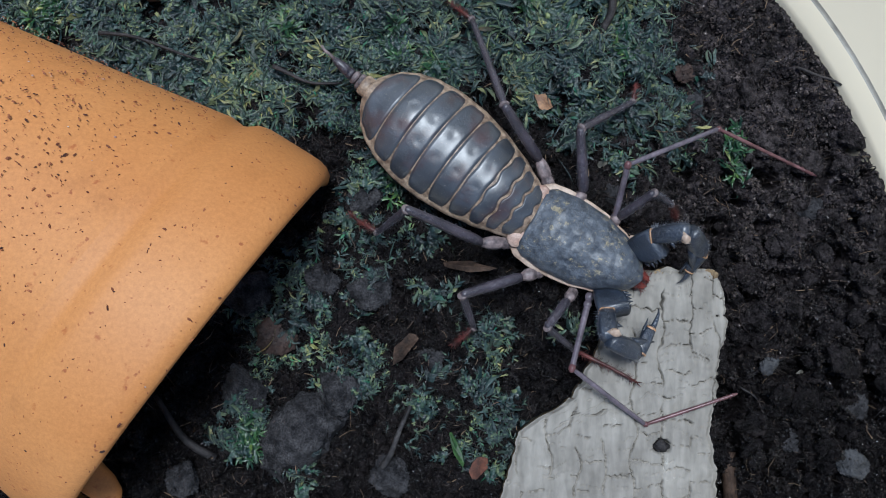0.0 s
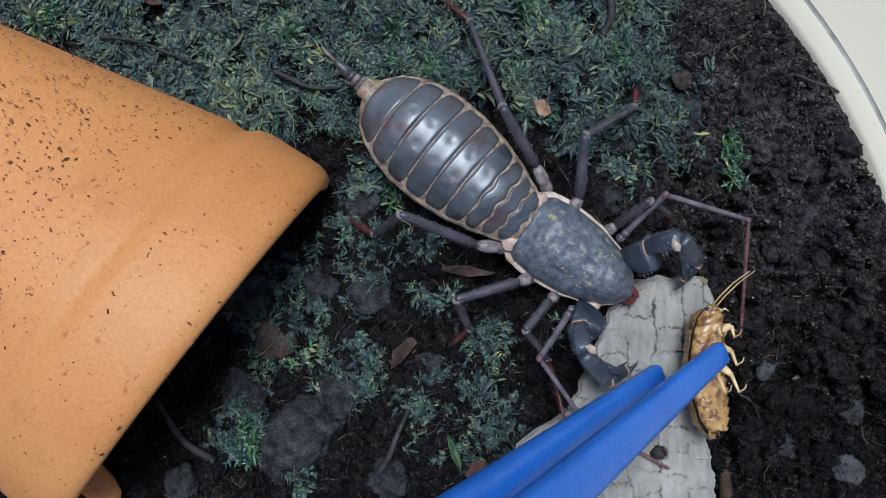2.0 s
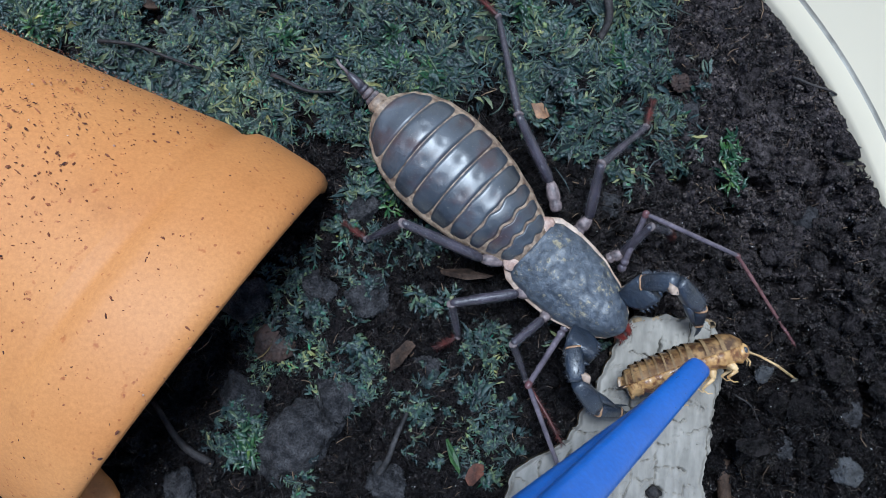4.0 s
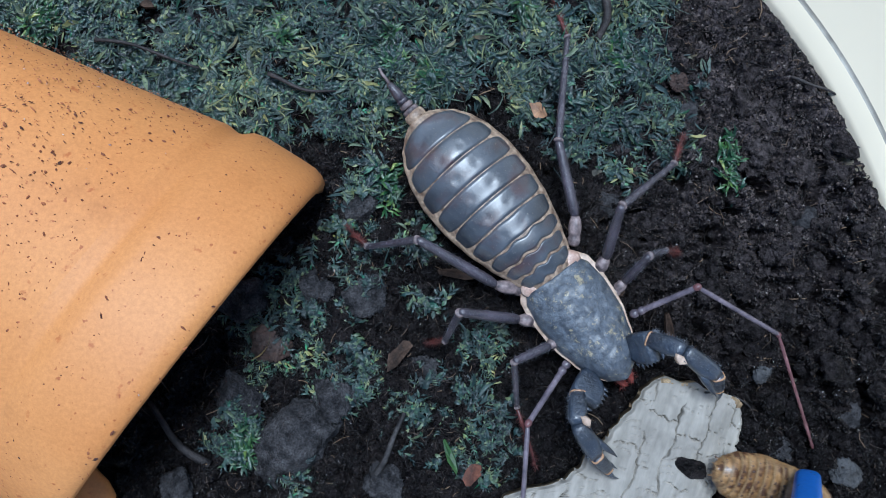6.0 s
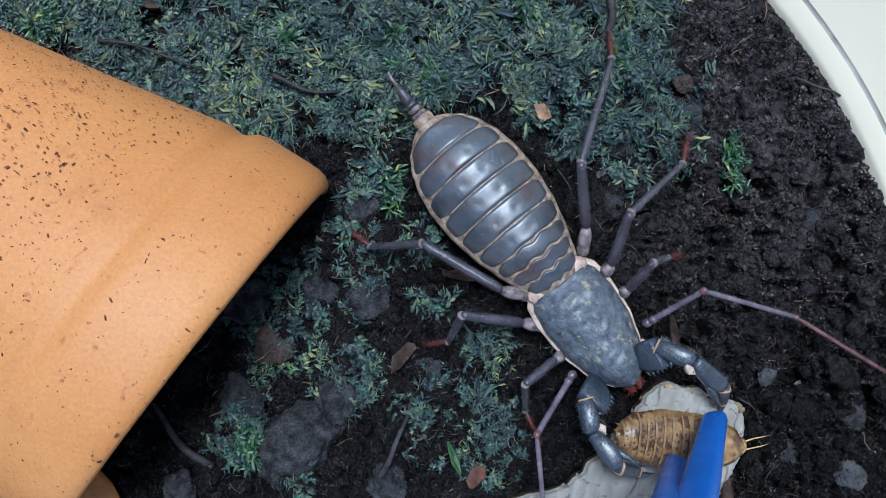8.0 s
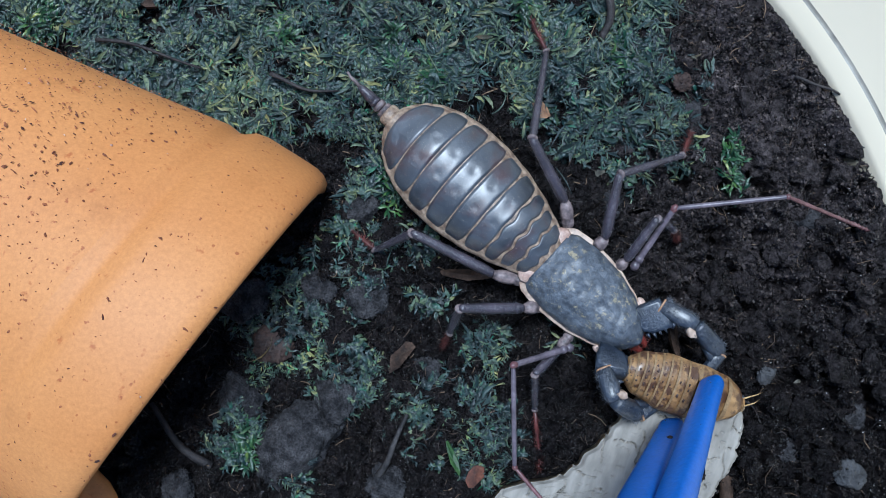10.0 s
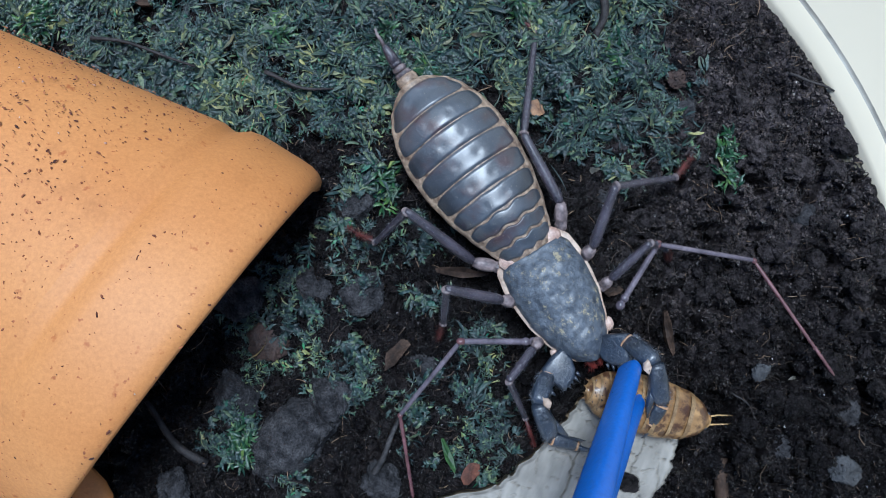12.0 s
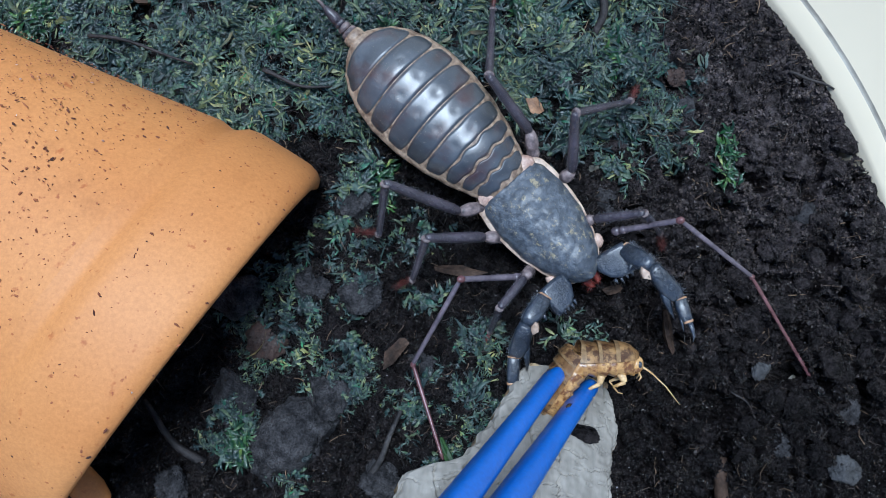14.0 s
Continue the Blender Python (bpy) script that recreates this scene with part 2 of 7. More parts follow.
def roach_tone(name, low, high, mark, mark_scale, at, rough):
    """Straw-coloured shell with dark mottling, and pale lengthwise streaks."""
    def build(tree, shader):
        where = tree.nodes.new("ShaderNodeTexCoord")
        squeeze = tree.nodes.new("ShaderNodeMapping")
        squeeze.inputs["Scale"].default_value = (0.35, 1, 1)
        tree.links.new(where.outputs["Object"], squeeze.inputs["Vector"])
        streak = node(tree, "ShaderNodeTexNoise", Scale=700, Detail=3)
        tree.links.new(squeeze.outputs[0], streak.inputs["Vector"])
        tone = ramp(tree, noise_of(tree, 260, 4), [(0.3, low), (0.7, high)])
        tone = mix(tree, 1.0, tone, ramp(tree, streak.outputs["Fac"], [(0.35, (0.7, 0.65, 0.6)), (0.7, (1.25, 1.25, 1.2))]), "MULTIPLY")
        marks = ramp(tree, noise_of(tree, mark_scale, 6, 0.68), [(at, (0, 0, 0)), (at + 0.10, (0.9, 0.9, 0.9))])
        tree.links.new(mix(tree, marks, tone, mark), shader.inputs["Base Color"])
        shader.inputs["Roughness"].default_value = rough
        shader.inputs["Coat Weight"].default_value = 0.15
        shader.inputs["Coat Roughness"].default_value = 0.3
        bump(tree, shader, noise_of(tree, 900, 4), 0.6, 0.2 * MM)
    return material(name, build)


ROACH_BACK = roach_tone("straw_roach_back", (0.13, 0.066, 0.024), (0.32, 0.195, 0.085), (0.042, 0.016, 0.008), 380, 0.47, 0.36)
ROACH_BELLY = roach_tone("amber_roach_belly", (0.30, 0.150, 0.042), (0.58, 0.38, 0.17), (0.10, 0.030, 0.010), 480, 0.48, 0.36)
ROACH_RIM = speckled("pale_roach_rim", (0.13, 0.075, 0.031), (0.26, 0.170, 0.082), 500, 0.45)
ROACH_SPOT = speckled("dark_roach_spot", (0.018, 0.008, 0.005), (0.05, 0.022, 0.014), 500, 0.45)
ROACH_LEG = speckled("straw_roach_leg", (0.40, 0.24, 0.09), (0.64, 0.46, 0.24), 300, 0.45)


# ---- mesh helpers (all in millimetres) ----
def mesh_of(name, verts, faces, mat, smooth=True):
    me = bpy.data.meshes.new(name)
    me.from_pydata([(x * MM, y * MM, z * MM) for x, y, z in verts], [], faces)
    me.materials.append(mat)
    if len(faces) < 9000:
        bm = bmesh.new()
        bm.from_mesh(me)
        bmesh.ops.recalc_face_normals(bm, faces=bm.faces)
        bm.to_mesh(me)
        bm.free()
    if smooth:
        me.polygons.foreach_set("use_smooth", [True] * len(me.polygons))
    me.update()
    return me


def part(name, shape, mat, parent=None, label="", smooth=True):
    ob = new(name, mesh_of(name, shape[0], shape[1], mat, smooth))
    if parent:
        ob.parent = parent
    if label:
        ob["label"] = label
    return ob


def thing(name, label, category, group="", kind=""):
    return tagged(new(name), label, category, group, kind)


def join(*shapes):
    verts, faces = [], []
    for v, f in shapes:
        n = len(verts)
        verts += [tuple(p) for p in v]
        faces += [tuple(i + n for i in q) for q in f]
    return verts, faces


def moved(shape, m):
    """The shape under a matrix whose translation is in millimetres."""
    return [tuple(m @ Vector(v)) for v in shape[0]], shape[1]


def shift(x, y, z, rx=0, ry=0, rz=0, s=(1, 1, 1)):
    return pose(x, y, z, rx, ry, rz) @ Matrix.Diagonal((*s, 1))


def tube(points, radii, sides=10, flat=1.0):
    """A closed tube through points, with a radius at each; flat scales its height."""
    pts = [Vector(p) for p in points]
    verts, faces = [], []
    for i, (p, r) in enumerate(zip(pts, radii)):
        d = (pts[min(i + 1, len(pts) - 1)] - pts[max(i - 1, 0)]).normalized()
        side = d.cross(Vector((0, 0, 1)))
        side = Vector((0, 1, 0)) if side.length < 1e-3 else side.normalized()
        up = side.cross(d).normalized()
        for k in range(sides):
            a = 2 * math.pi * k / sides
            verts.append(tuple(p + side * (r * math.cos(a)) + up * (r * flat * math.sin(a))))
    for i in range(len(pts) - 1):
        for k in range(sides):
            a, b = i * sides + k, i * sides + (k + 1) % sides
            faces.append((a, b, b + sides, a + sides))
    faces.append(tuple(range(sides - 1, -1, -1)))
    faces.append(tuple(range((len(pts) - 1) * sides, len(pts) * sides)))
    return verts, faces


def blob(rx, ry, rz, rough=0.0, seed=0, rings=8, sides=12, freq=0.6):
    verts, faces = [], []
    for i in range(rings + 1):
        a = math.pi * i / rings
        for k in range(sides):
            b = 2 * math.pi * k / sides
            p = Vector((math.sin(a) * math.cos(b), math.sin(a) * math.sin(b), math.cos(a)))
            g = 1 + rough * noise.noise(p * (freq * 4) + Vector((seed * 7.1, seed * 3.3, 0))) + rough * 0.5 * noise.noise(p * (freq * 11) + Vector((0, seed * 5.7, 0)))
            verts.append((p.x * rx * g, p.y * ry * g, p.z * rz * g))
    for i in range(rings):
        for k in range(sides):
            a, b = i * sides + k, i * sides + (k + 1) % sides
            faces.append((a, a + sides, b + sides, b))
    return verts, faces


def lathe(profile, sides, start=0.0, end=360.0):
    """The profile (along x, radius) turned round the x axis."""
    closed = abs(end - start - 360) < 1e-6
    count = sides if closed else sides + 1
    verts, faces = [], []
    for x, r in profile:
        for k in range(count):
            a = radians(start + (end - start) * k / sides)
            verts.append((x, r * math.cos(a), r * math.sin(a)))
    for i in range(len(profile) - 1):
        for k in range(sides):
            a, b = i * count + k, i * count + (k + 1) % count
            faces.append((a, a + count, b + count, b))
    return verts, faces


def bristles(length, radius, count, seed, size=0.9, thick=0.06):
    """Fine hairs all along a limb segment that lies on the x axis."""
    rng = random.Random(seed)
    verts, faces = [], []
    for _ in range(count):
        x, a = rng.uniform(0.08, 0.97) * length, rng.uniform(-0.5, math.pi + 0.5)
        r = radius(x / length)
        d = Vector((rng.uniform(0.1, 0.7), math.cos(a), math.sin(a))).normalized()
        root = Vector((x, math.cos(a) * r * 0.9, math.sin(a) * r * 0.9))
        tip = root + d * size * rng.uniform(0.6, 1.3)
        e = d.cross(Vector((0.3, 0.5, 0.8))).normalized() * thick
        g = d.cross(e).normalized() * thick
        n = len(verts)
        verts += [tuple(root + e), tuple(root - e * 0.5 + g), tuple(root - e * 0.5 - g), tuple(tip)]
        faces += [(n, n + 1, n + 3), (n + 1, n + 2, n + 3), (n + 2, n, n + 3)]
    return verts, faces


def n2(x, y, scale, seed=0.0):
    return noise.noise(Vector((x / scale, y / scale, seed)))


def ease(a, b, v):
    u = min(1, max(0, (v - a) / (b - a)))
    return u * u * (3 - 2 * u)


# ---- ground ----
TUB_X, TUB_Y, TUB_R = -29.3, -30.0, 114.6
POT_X, POT_Y, POT_Z, POT_R, POT_TURN, POT_DIP = -42.2, -18.3, 4.0, 38.0, -37.5, 4.6


def inside(x, y, gap=0.0):
    return math.hypot(x - TUB_X, y - TUB_Y) < TUB_R - gap


def edge_gap(x, y):
    """How far the ragged rim of the soil stands off the tub."""
    bay = 3.0 * ease(0.0, 0.25, n2(x, y, 1.3, 12) + 0.1) * ease(5.5, 2.5, math.hypot(x - 75.0, y - 17.0))
    return 0.1 + 0.3 * n2(x, y, 2.5, 11) + bay


def moss_cover(x, y):
    """How much moss grows at a place, from 0 to 1."""
    edge = 26 + 7.0 * n2(x, y, 16, 3) - 0.10 * max(0, x - 5)
    c = ease(-3.5, 3.5, y - edge + 4 * n2(x, y, 7, 5) + 6 * ease(5, -20, x)) * ease(43, 33, x + 12 * n2(x, y, 13, 8))
    for px, py, r, w in ((-12, 12, 7, 0.8), (-37, -34, 7, 0.9), (-18, -24, 9, 0.7), (-14, -2, 9, 0.65), (8, -28, 8, 0.55), (24, 20, 8, 0.7),
                         (-2, -10, 5, 0.6), (37, 20, 11, 0.85), (7, -18, 7, 0.7), (-20, -15, 8, 0.7), (-24, -20, 9, 0.3), (-31, -13, 8, 0.55), (-7, -30, 8, 0.5), (1, -24, 7, 0.25), (-17, 1, 8, 0.6), (-27, -8, 9, 0.6), (7, -36, 9, 0.6), (-31, -20, 8, 0.5), (25, -15, 5, 0.4), (-3, 2, 6, 0.5), (-28, -40, 8, 0.45)):
        c = max(c, w * ease(r, r * 0.3, math.hypot(x - px, y - py) + 2 * n2(x, y, 4, 2)))
    return c


def cells(x, y, size, seed):
    """Rounded crumbs packed side by side: a height of 0 to 1."""
    d, p = noise.voronoi(Vector((x / size + 0.35 * n2(x, y, size * 0.7, seed), y / size + 0.35 * n2(x, y, size * 0.7, seed + 1), seed)))
    return ease(0.0, 0.34, d[1] - d[0]) * (0.35 + 0.65 * noise.cell(p[0] * 7.3)) * (1 - 0.35 * d[0])


def soil_height(x, y):
    h = 1.8 * n2(x, y, 26, 1) + 1.5 * n2(x, y, 9, 2) + 0.6 * n2(x, y, 3.8, 4) - 1.6 * ease(0.25, 0.55, n2(x, y, 4.5, 17))
    d = math.hypot((x + 22) / 30, (y + 22) / 24)
    h -= 2.4 * ease(1.25, 0.3, d)
    m = moss_cover(x, y)
    h += 2.4 * m * (0.7 + 0.9 * n2(x, y, 6, 9)) - 2.0 * m * ease(0.15, 0.42, n2(x, y, 5.5, 40))
    lump = (1 - math.exp(-9 * abs(n2(x, y, 6.5, 50)))) * 1.9 + (1 - math.exp(-8 * abs(n2(x, y, 2.8, 51)))) * 1.0
    h += (lump - 1.9) * (1 - 0.7 * m)
    chunky = max(ease(-0.25, 0.3, n2(x, y, 17, 70)), 1.2 * ease(22, 50, x) * ease(16, -12, y)) * (1 - 0.8 * ease(40, 52, x) * ease(12, 22, y))
    rim_side = ease(24, 42, x)
    h += ((4.0 + 1.6 * rim_side) * cells(x, y, 5.2, 1.5) * chunky + (1.4 + 1.3 * rim_side * ease(24, 12, y)) * cells(x, y, 2.2, 2.5) - 0.9 - 0.9 * rim_side * ease(24, 12, y)) * (1 - 0.75 * m)
    h -= 3.0 * ease(5, 1, math.hypot(x - 58, y - 15)) + 2.5 * ease(6, 1, math.hypot(x - 69, y - 17))
    h -= rim_side * 6.0 * (ease(0.16, 0.38, n2(x, y, 6.5, 90)) + 0.7 * ease(0.25, 0.42, n2(x, y, 2.6, 91))) * (1 - ease(10, 20, y))
    rim = ease(3, 0, TUB_R - math.hypot(x - TUB_X, y - TUB_Y))
    return (h - 1.0) * (1 - 0.8 * rim) - 1.6 * rim


def soil_fine(x, y):
    side = 1 + 1.1 * ease(24, 42, x) * ease(30, 14, y)
    return soil_height(x, y) + side * (0.9 * n2(x, y, 1.7, 6) + 0.6 * abs(n2(x, y, 0.8, 7)))


def steps(a, b, n):
    return [a + (b - a) * i / n for i in range(n + 1)]


def build_ground():
    xs = steps(TUB_X - TUB_R, -92, 14)[:-1] + steps(-92, 92, 560) + [v for v in steps(92, TUB_X + TUB_R, 14)[1:] if v > 92]
    ys = steps(TUB_Y - TUB_R, -56, 14)[:-1] + steps(-56, 56, 340) + [v for v in steps(56, TUB_Y + TUB_R, 14)[1:] if v > 56]
    ids, verts, faces = {}, [], []
    for j, y in enumerate(ys):
        for i, x in enumerate(xs):
            if inside(x, y, edge_gap(x, y)):
                ids[i, j] = len(verts)
                verts.append((x, y, soil_fine(x, y)))
    for j in range(len(ys) - 1):
        for i in range(len(xs) - 1):
            q = [ids.get(k) for k in ((i, j), (i + 1, j), (i + 1, j + 1), (i, j + 1))]
            if None not in q:
                faces.append(tuple(q))
    ob = part("ground", (verts, faces), SOIL)
    tagged(ob, "dark moist soil filling a round tub", "soil", kind="structure")


build_ground()


def rand_place(rng, margin=4):
    while True:
        x, y = rng.uniform(-88, 88), rng.uniform(-52, 52)
        if inside(x, y, 0.3 + edge_gap(x, y)):
            return x, y


OCTA_V = [(1, 0, 0), (0, 1, 0), (-1, 0, 0), (0, -1, 0), (0, 0, 1), (0, 0, -1)]
OCTA_F = [(0, 1, 4), (1, 2, 4), (2, 3, 4), (3, 0, 4), (1, 0, 5), (2, 1, 5), (3, 2, 5), (0, 3, 5)]


def build_crumbs():
    rng = random.Random(11)
    verts, faces = [], []
    made = 0
    while made < 105000:
        x, y = rand_place(rng)
        if rng.random() < moss_cover(x, y) * 0.85:
            continue
        made += 1
        r = (0.07 + 0.14 * rng.random() + 0.20 * rng.random() ** 10) * (1 + 0.2 * ease(22, 40, x))
        z = soil_fine(x, y) + r * rng.uniform(-0.3, 0.7)
        a, b = rng.uniform(0, 6.3), rng.uniform(-0.8, 0.8)
        ca, sa, cb, sb = math.cos(a), math.sin(a), math.cos(b), math.sin(b)
        n = len(verts)
        for ux, uy, uz in OCTA_V:
            g = r * rng.uniform(0.6, 1.5)
            px, py, pz = ux * g * 1.2, uy * g, uz * g
            px, pz = px * cb - pz * sb, px * sb + pz * cb
            verts.append((x + px * ca - py * sa, y + px * sa + py * ca, z + pz))
        faces += [tuple(k + n for k in f) for f in OCTA_F]
    ob = part("soil_crumbs", (verts, faces), CRUMB, smooth=False)
    tagged(ob, "loose dark crumbs of moist soil over the ground", "soil crumbs", kind="stuff")


def build_fibres():
    rng = random.Random(5)
    shapes_v, shapes_f = [], []
    for _ in range(19000):
        x, y = rand_place(rng)
        length, a, w = rng.uniform(0.5, 2.0) + 3.5 * rng.random() ** 7, rng.uniform(0, 6.3), rng.uniform(0.04, 0.16)
        bend = rng.uniform(-0.6, 0.6)
        n = len(shapes_v)
        tilt = rng.uniform(-0.25, 0.25)
        for i in range(4):
            u = i / 3 - 0.5
            b = a + bend * u
            px, py = x + math.cos(b) * u * length, y + math.sin(b) * u * length
            pz = max(soil_height(x, y), soil_height(px, py)) + rng.uniform(0.1, 0.5) + tilt * u * length
            ww = w * (1.1 - abs(u) * 1.2)
            for k in range(3):
                c = 2.1 * k
                shapes_v.append((px - math.sin(b) * ww * math.cos(c), py + math.cos(b) * ww * math.cos(c), pz + ww * math.sin(c)))
        for i in range(3):
            for k in range(3):
                p, q = n + i * 3 + k, n + i * 3 + (k + 1) % 3
                shapes_f.append((p, q, q + 3, p + 3))
    ob = part("plant_fibres", (shapes_v, shapes_f), FIBRE)
    tagged(ob, "fine brown and black plant fibres in the soil", "plant fibres", kind="stuff")


def leaflet(rng, x, y, z, length, width, heading, lift, curl):
    """A small folded, curled moss leaf of eight triangles."""
    verts = []
    cx, cy, pitch = 0.0, 0.0, lift
    for i, w in enumerate((0.35, 1.0, 0.85, 0.08)):
        side = (-math.sin(heading) * width * w, math.cos(heading) * width * w)
        px, py = x + math.cos(heading) * cx, y + math.sin(heading) * cx
        fold = width * w * 0.45
        verts += [(px + side[0], py + side[1], z + cy + fold), (px, py, z + cy), (px - side[0], py - side[1], z + cy + fold)]
        cx += math.cos(pitch) * length / 3
        cy += math.sin(pitch) * length / 3
        pitch -= curl
        heading += rng.uniform(-0.25, 0.25)
    return verts


LEAF_F = [(0, 1, 4, 3), (1, 2, 5, 4), (3, 4, 7, 6), (4, 5, 8, 7), (6, 7, 10, 9), (7, 8, 11, 10)]


def build_moss():
    rng = random.Random(21)
    verts, faces = [], []
    made = tries = 0
    while made < 8200 and tries < 200000:
        tries += 1
        x, y = rand_place(rng)
        hole = max(ease(0.08, 0.28, n2(x, y, 5.5, 40)), ease(0.16, 0.34, n2(x, y, 2.6, 44)))
        if rng.random() > moss_cover(x, y) ** 1.2 * (1 - 0.95 * hole):
            continue
        made += 1
        # a curling frond with small leaves on both sides; neighbours lean together
        way = 7.5 * n2(x, y, 7, 14) + rng.gauss(0, 0.7)
        turn = rng.uniform(-0.28, 0.28)
        z = soil_height(x, y) + rng.uniform(-0.7, 1.2) + 1.8 * n2(x, y, 3.0, 23)
        rise, size = rng.uniform(0.05, 0.55), rng.uniform(0.65, 1.35)
        wide = 0.13 + 0.20 * rng.random() ** 2
        coarse = 0.85 + 0.75 * ease(-0.1, 0.35, n2(x, y, 6, 77))
        size *= coarse
        count = int(rng.randint(8, 13) / coarse ** 0.7)
        for k in range(count):
            n = len(verts)
            u = k / count
            reach = size * (1 - 0.55 * u)
            side = 1 if k % 2 else -1
            verts += leaflet(rng, x, y, z, 1.35 * reach, wide * reach, way + side * rng.uniform(0.35, 1.0), rng.uniform(-0.1, 0.75), rng.uniform(0.25, 0.85))
            faces += [tuple(i + n for i in f) for f in LEAF_F]
            way += turn
            x, y, z = x + math.cos(way) * 0.26 * size, y + math.sin(way) * 0.26 * size, z + rise * 0.2 * size
            rise -= 0.09
    tagged(part("moss", (verts, faces), MOSS), "damp dark green and olive moss carpet on the soil", "moss", kind="stuff")


def blade(rng, x, y, z, length, width, heading, lift, curl):
    """A cupped, pointed moss blade, wider at its middle, curling along its length."""
    verts, faces = [], []
    pitch, px, py, pz = lift, x, y, z
    drift, roll = rng.uniform(-0.3, 0.3), rng.uniform(-1.1, 1.1)
    shape = (0.25, 0.75, 1.0, 0.9, 0.55, 0.05)
    for w in shape:
        one, two = w * rng.uniform(0.45, 1.3), w * rng.uniform(0.45, 1.3)
        sx, sy = -math.sin(heading) * width, math.cos(heading) * width
        verts += [(px + sx * one, py + sy * one, pz + width * one * (roll + rng.uniform(0.0, 0.8))), (px, py, pz), (px - sx * two, py - sy * two, pz + width * two * (rng.uniform(0.0, 0.8) - roll))]
        step = length / (len(shape) - 1)
        px, py, pz = px + math.cos(heading) * math.cos(pitch) * step, py + math.sin(heading) * math.cos(pitch) * step, pz + math.sin(pitch) * step
        pitch -= curl
        heading += drift
    for i in range(len(shape) - 1):
        n = i * 3
        faces += [(n, n + 1, n + 4, n + 3), (n + 1, n + 2, n + 5, n + 4)]
    return verts, faces


def build_moss_leaves():
    """Larger olive blades in leaning bundles, and trailing stems."""
    rng = random.Random(37)
    verts, faces = [], []
    made = 0
    while made < 4600:
        x, y = rand_place(rng)
        coarse = ease(-0.30, 0.20, n2(x, y, 9, 61))
        hole = max(ease(0.08, 0.28, n2(x, y, 5.5, 40)), ease(0.16, 0.34, n2(x, y, 2.6, 44)))
        if rng.random() > moss_cover(x, y) * (0.2 + 0.8 * coarse) * (1 - 0.9 * hole) * (0.12 + 0.88 * ease(4, 14, y)):
            continue
        made += 1
        way, base = 7.5 * n2(x, y, 7, 14) + rng.gauss(0, 0.5), soil_height(x, y) + 1.8 * n2(x, y, 3.0, 23)
        kind = rng.random()
        for _ in range(3 if kind < 0.55 else 1):
            n = len(verts)
            big = rng.uniform(0.35, 0.8) + 0.6 * rng.random() ** 4
            px, py = x + rng.gauss(0, 0.5), y + rng.gauss(0, 0.5)
            if kind < 0.9:
                v, f = blade(rng, px, py, base + rng.uniform(-0.1, 1.5), 3.2 * big, 0.30 * big * rng.uniform(0.5, 1.4), way + rng.gauss(0, 0.35), rng.uniform(-0.1, 0.6), rng.uniform(0.05, 0.3))
            else:
                v, f = blade(rng, px, py, base + rng.uniform(1.0, 2.1), 6.0 * big, 0.13, rng.uniform(0, 6.3), rng.uniform(-0.05, 0.25), rng.uniform(0.0, 0.09))
            verts += v
            faces += [tuple(i + n for i in q) for q in f]
    tagged(part("moss_leaves", (verts, faces), MOSS_LEAF), "coarse olive and grey-green moss blades lying in bundles", "moss", kind="stuff")


def build_tuft(x0, y0, r, count, seed, label, long=1.0, wide=0.5):
    rng = random.Random(seed)
    verts, faces = [], []
    for _ in range(count):
        a, d = rng.uniform(0, 6.3), r * rng.random() ** 0.7
        x, y = x0 + math.cos(a) * d * wide, y0 + math.sin(a) * d
        n = len(verts)
        big = rng.uniform(0.6, 1.2)
        verts += leaflet(rng, x, y, soil_height(x, y) + rng.uniform(0.2, 1.6), 2.2 * big * long, 0.24 * big, rng.uniform(0, 6.3), rng.uniform(0.0, 1.0), rng.uniform(0.1, 0.6))
        faces += [tuple(i + n for i in f) for f in LEAF_F]
    tagged(part("moss_tuft", (verts, faces), MOSS_BRIGHT), label, "moss tuft", "moss tufts")


build_crumbs()
build_fibres()
build_moss()
build_moss_leaves()
build_tuft(51.5, 15.0, 6.5, 170, 1, "narrow bright green moss tuft growing from the soil", 1.0, 0.3)
for place in ((-8.5, 35, 4, 200, 2), (-35, -35, 4.5, 170, 3), (14, 43, 3, 120, 4), (-70, 41, 5, 220, 5), (31, 33, 4, 110, 6), (-9, 10, 4, 120, 7), (-2, 30, 3, 90, 8), (-28, 38, 3.5, 130, 9)):
    build_tuft(*place, "fresh bright green moss tuft growing from the soil")


def build_tub():
    tub = thing("round_tub", "round cream plastic tub holding the soil", "tub")
    r, depth = TUB_R, 45
    outer = [(-depth, 0.5), (-depth, r - 12), (-depth + 4, r - 7), (-0.6, r - 0.2), (0.2, r + 0.5), (2.0, r + 3.0)]
    upper = [(2.5, r + 3.7), (26, r + 30), (70, r + 52), (71, r + 53.5), (70, r + 55), (-depth - 1, r - 4), (-depth - 3, r - 9), (-depth - 3, 0.5)]
    up = shift(TUB_X, TUB_Y, 0, 0, -90, 0)
    part("tub_base", moved(lathe(outer, 160), up), TUB, tub)
    part("tub_wall", moved(lathe(upper, 160), up), TUB, tub)
    part("groove", moved(lathe([(2.0, r + 3.0), (2.05, r + 3.25), (2.25, r + 3.5), (2.5, r + 3.7)], 160), up), TUB_LINE, tub, "grey groove round the tub wall")


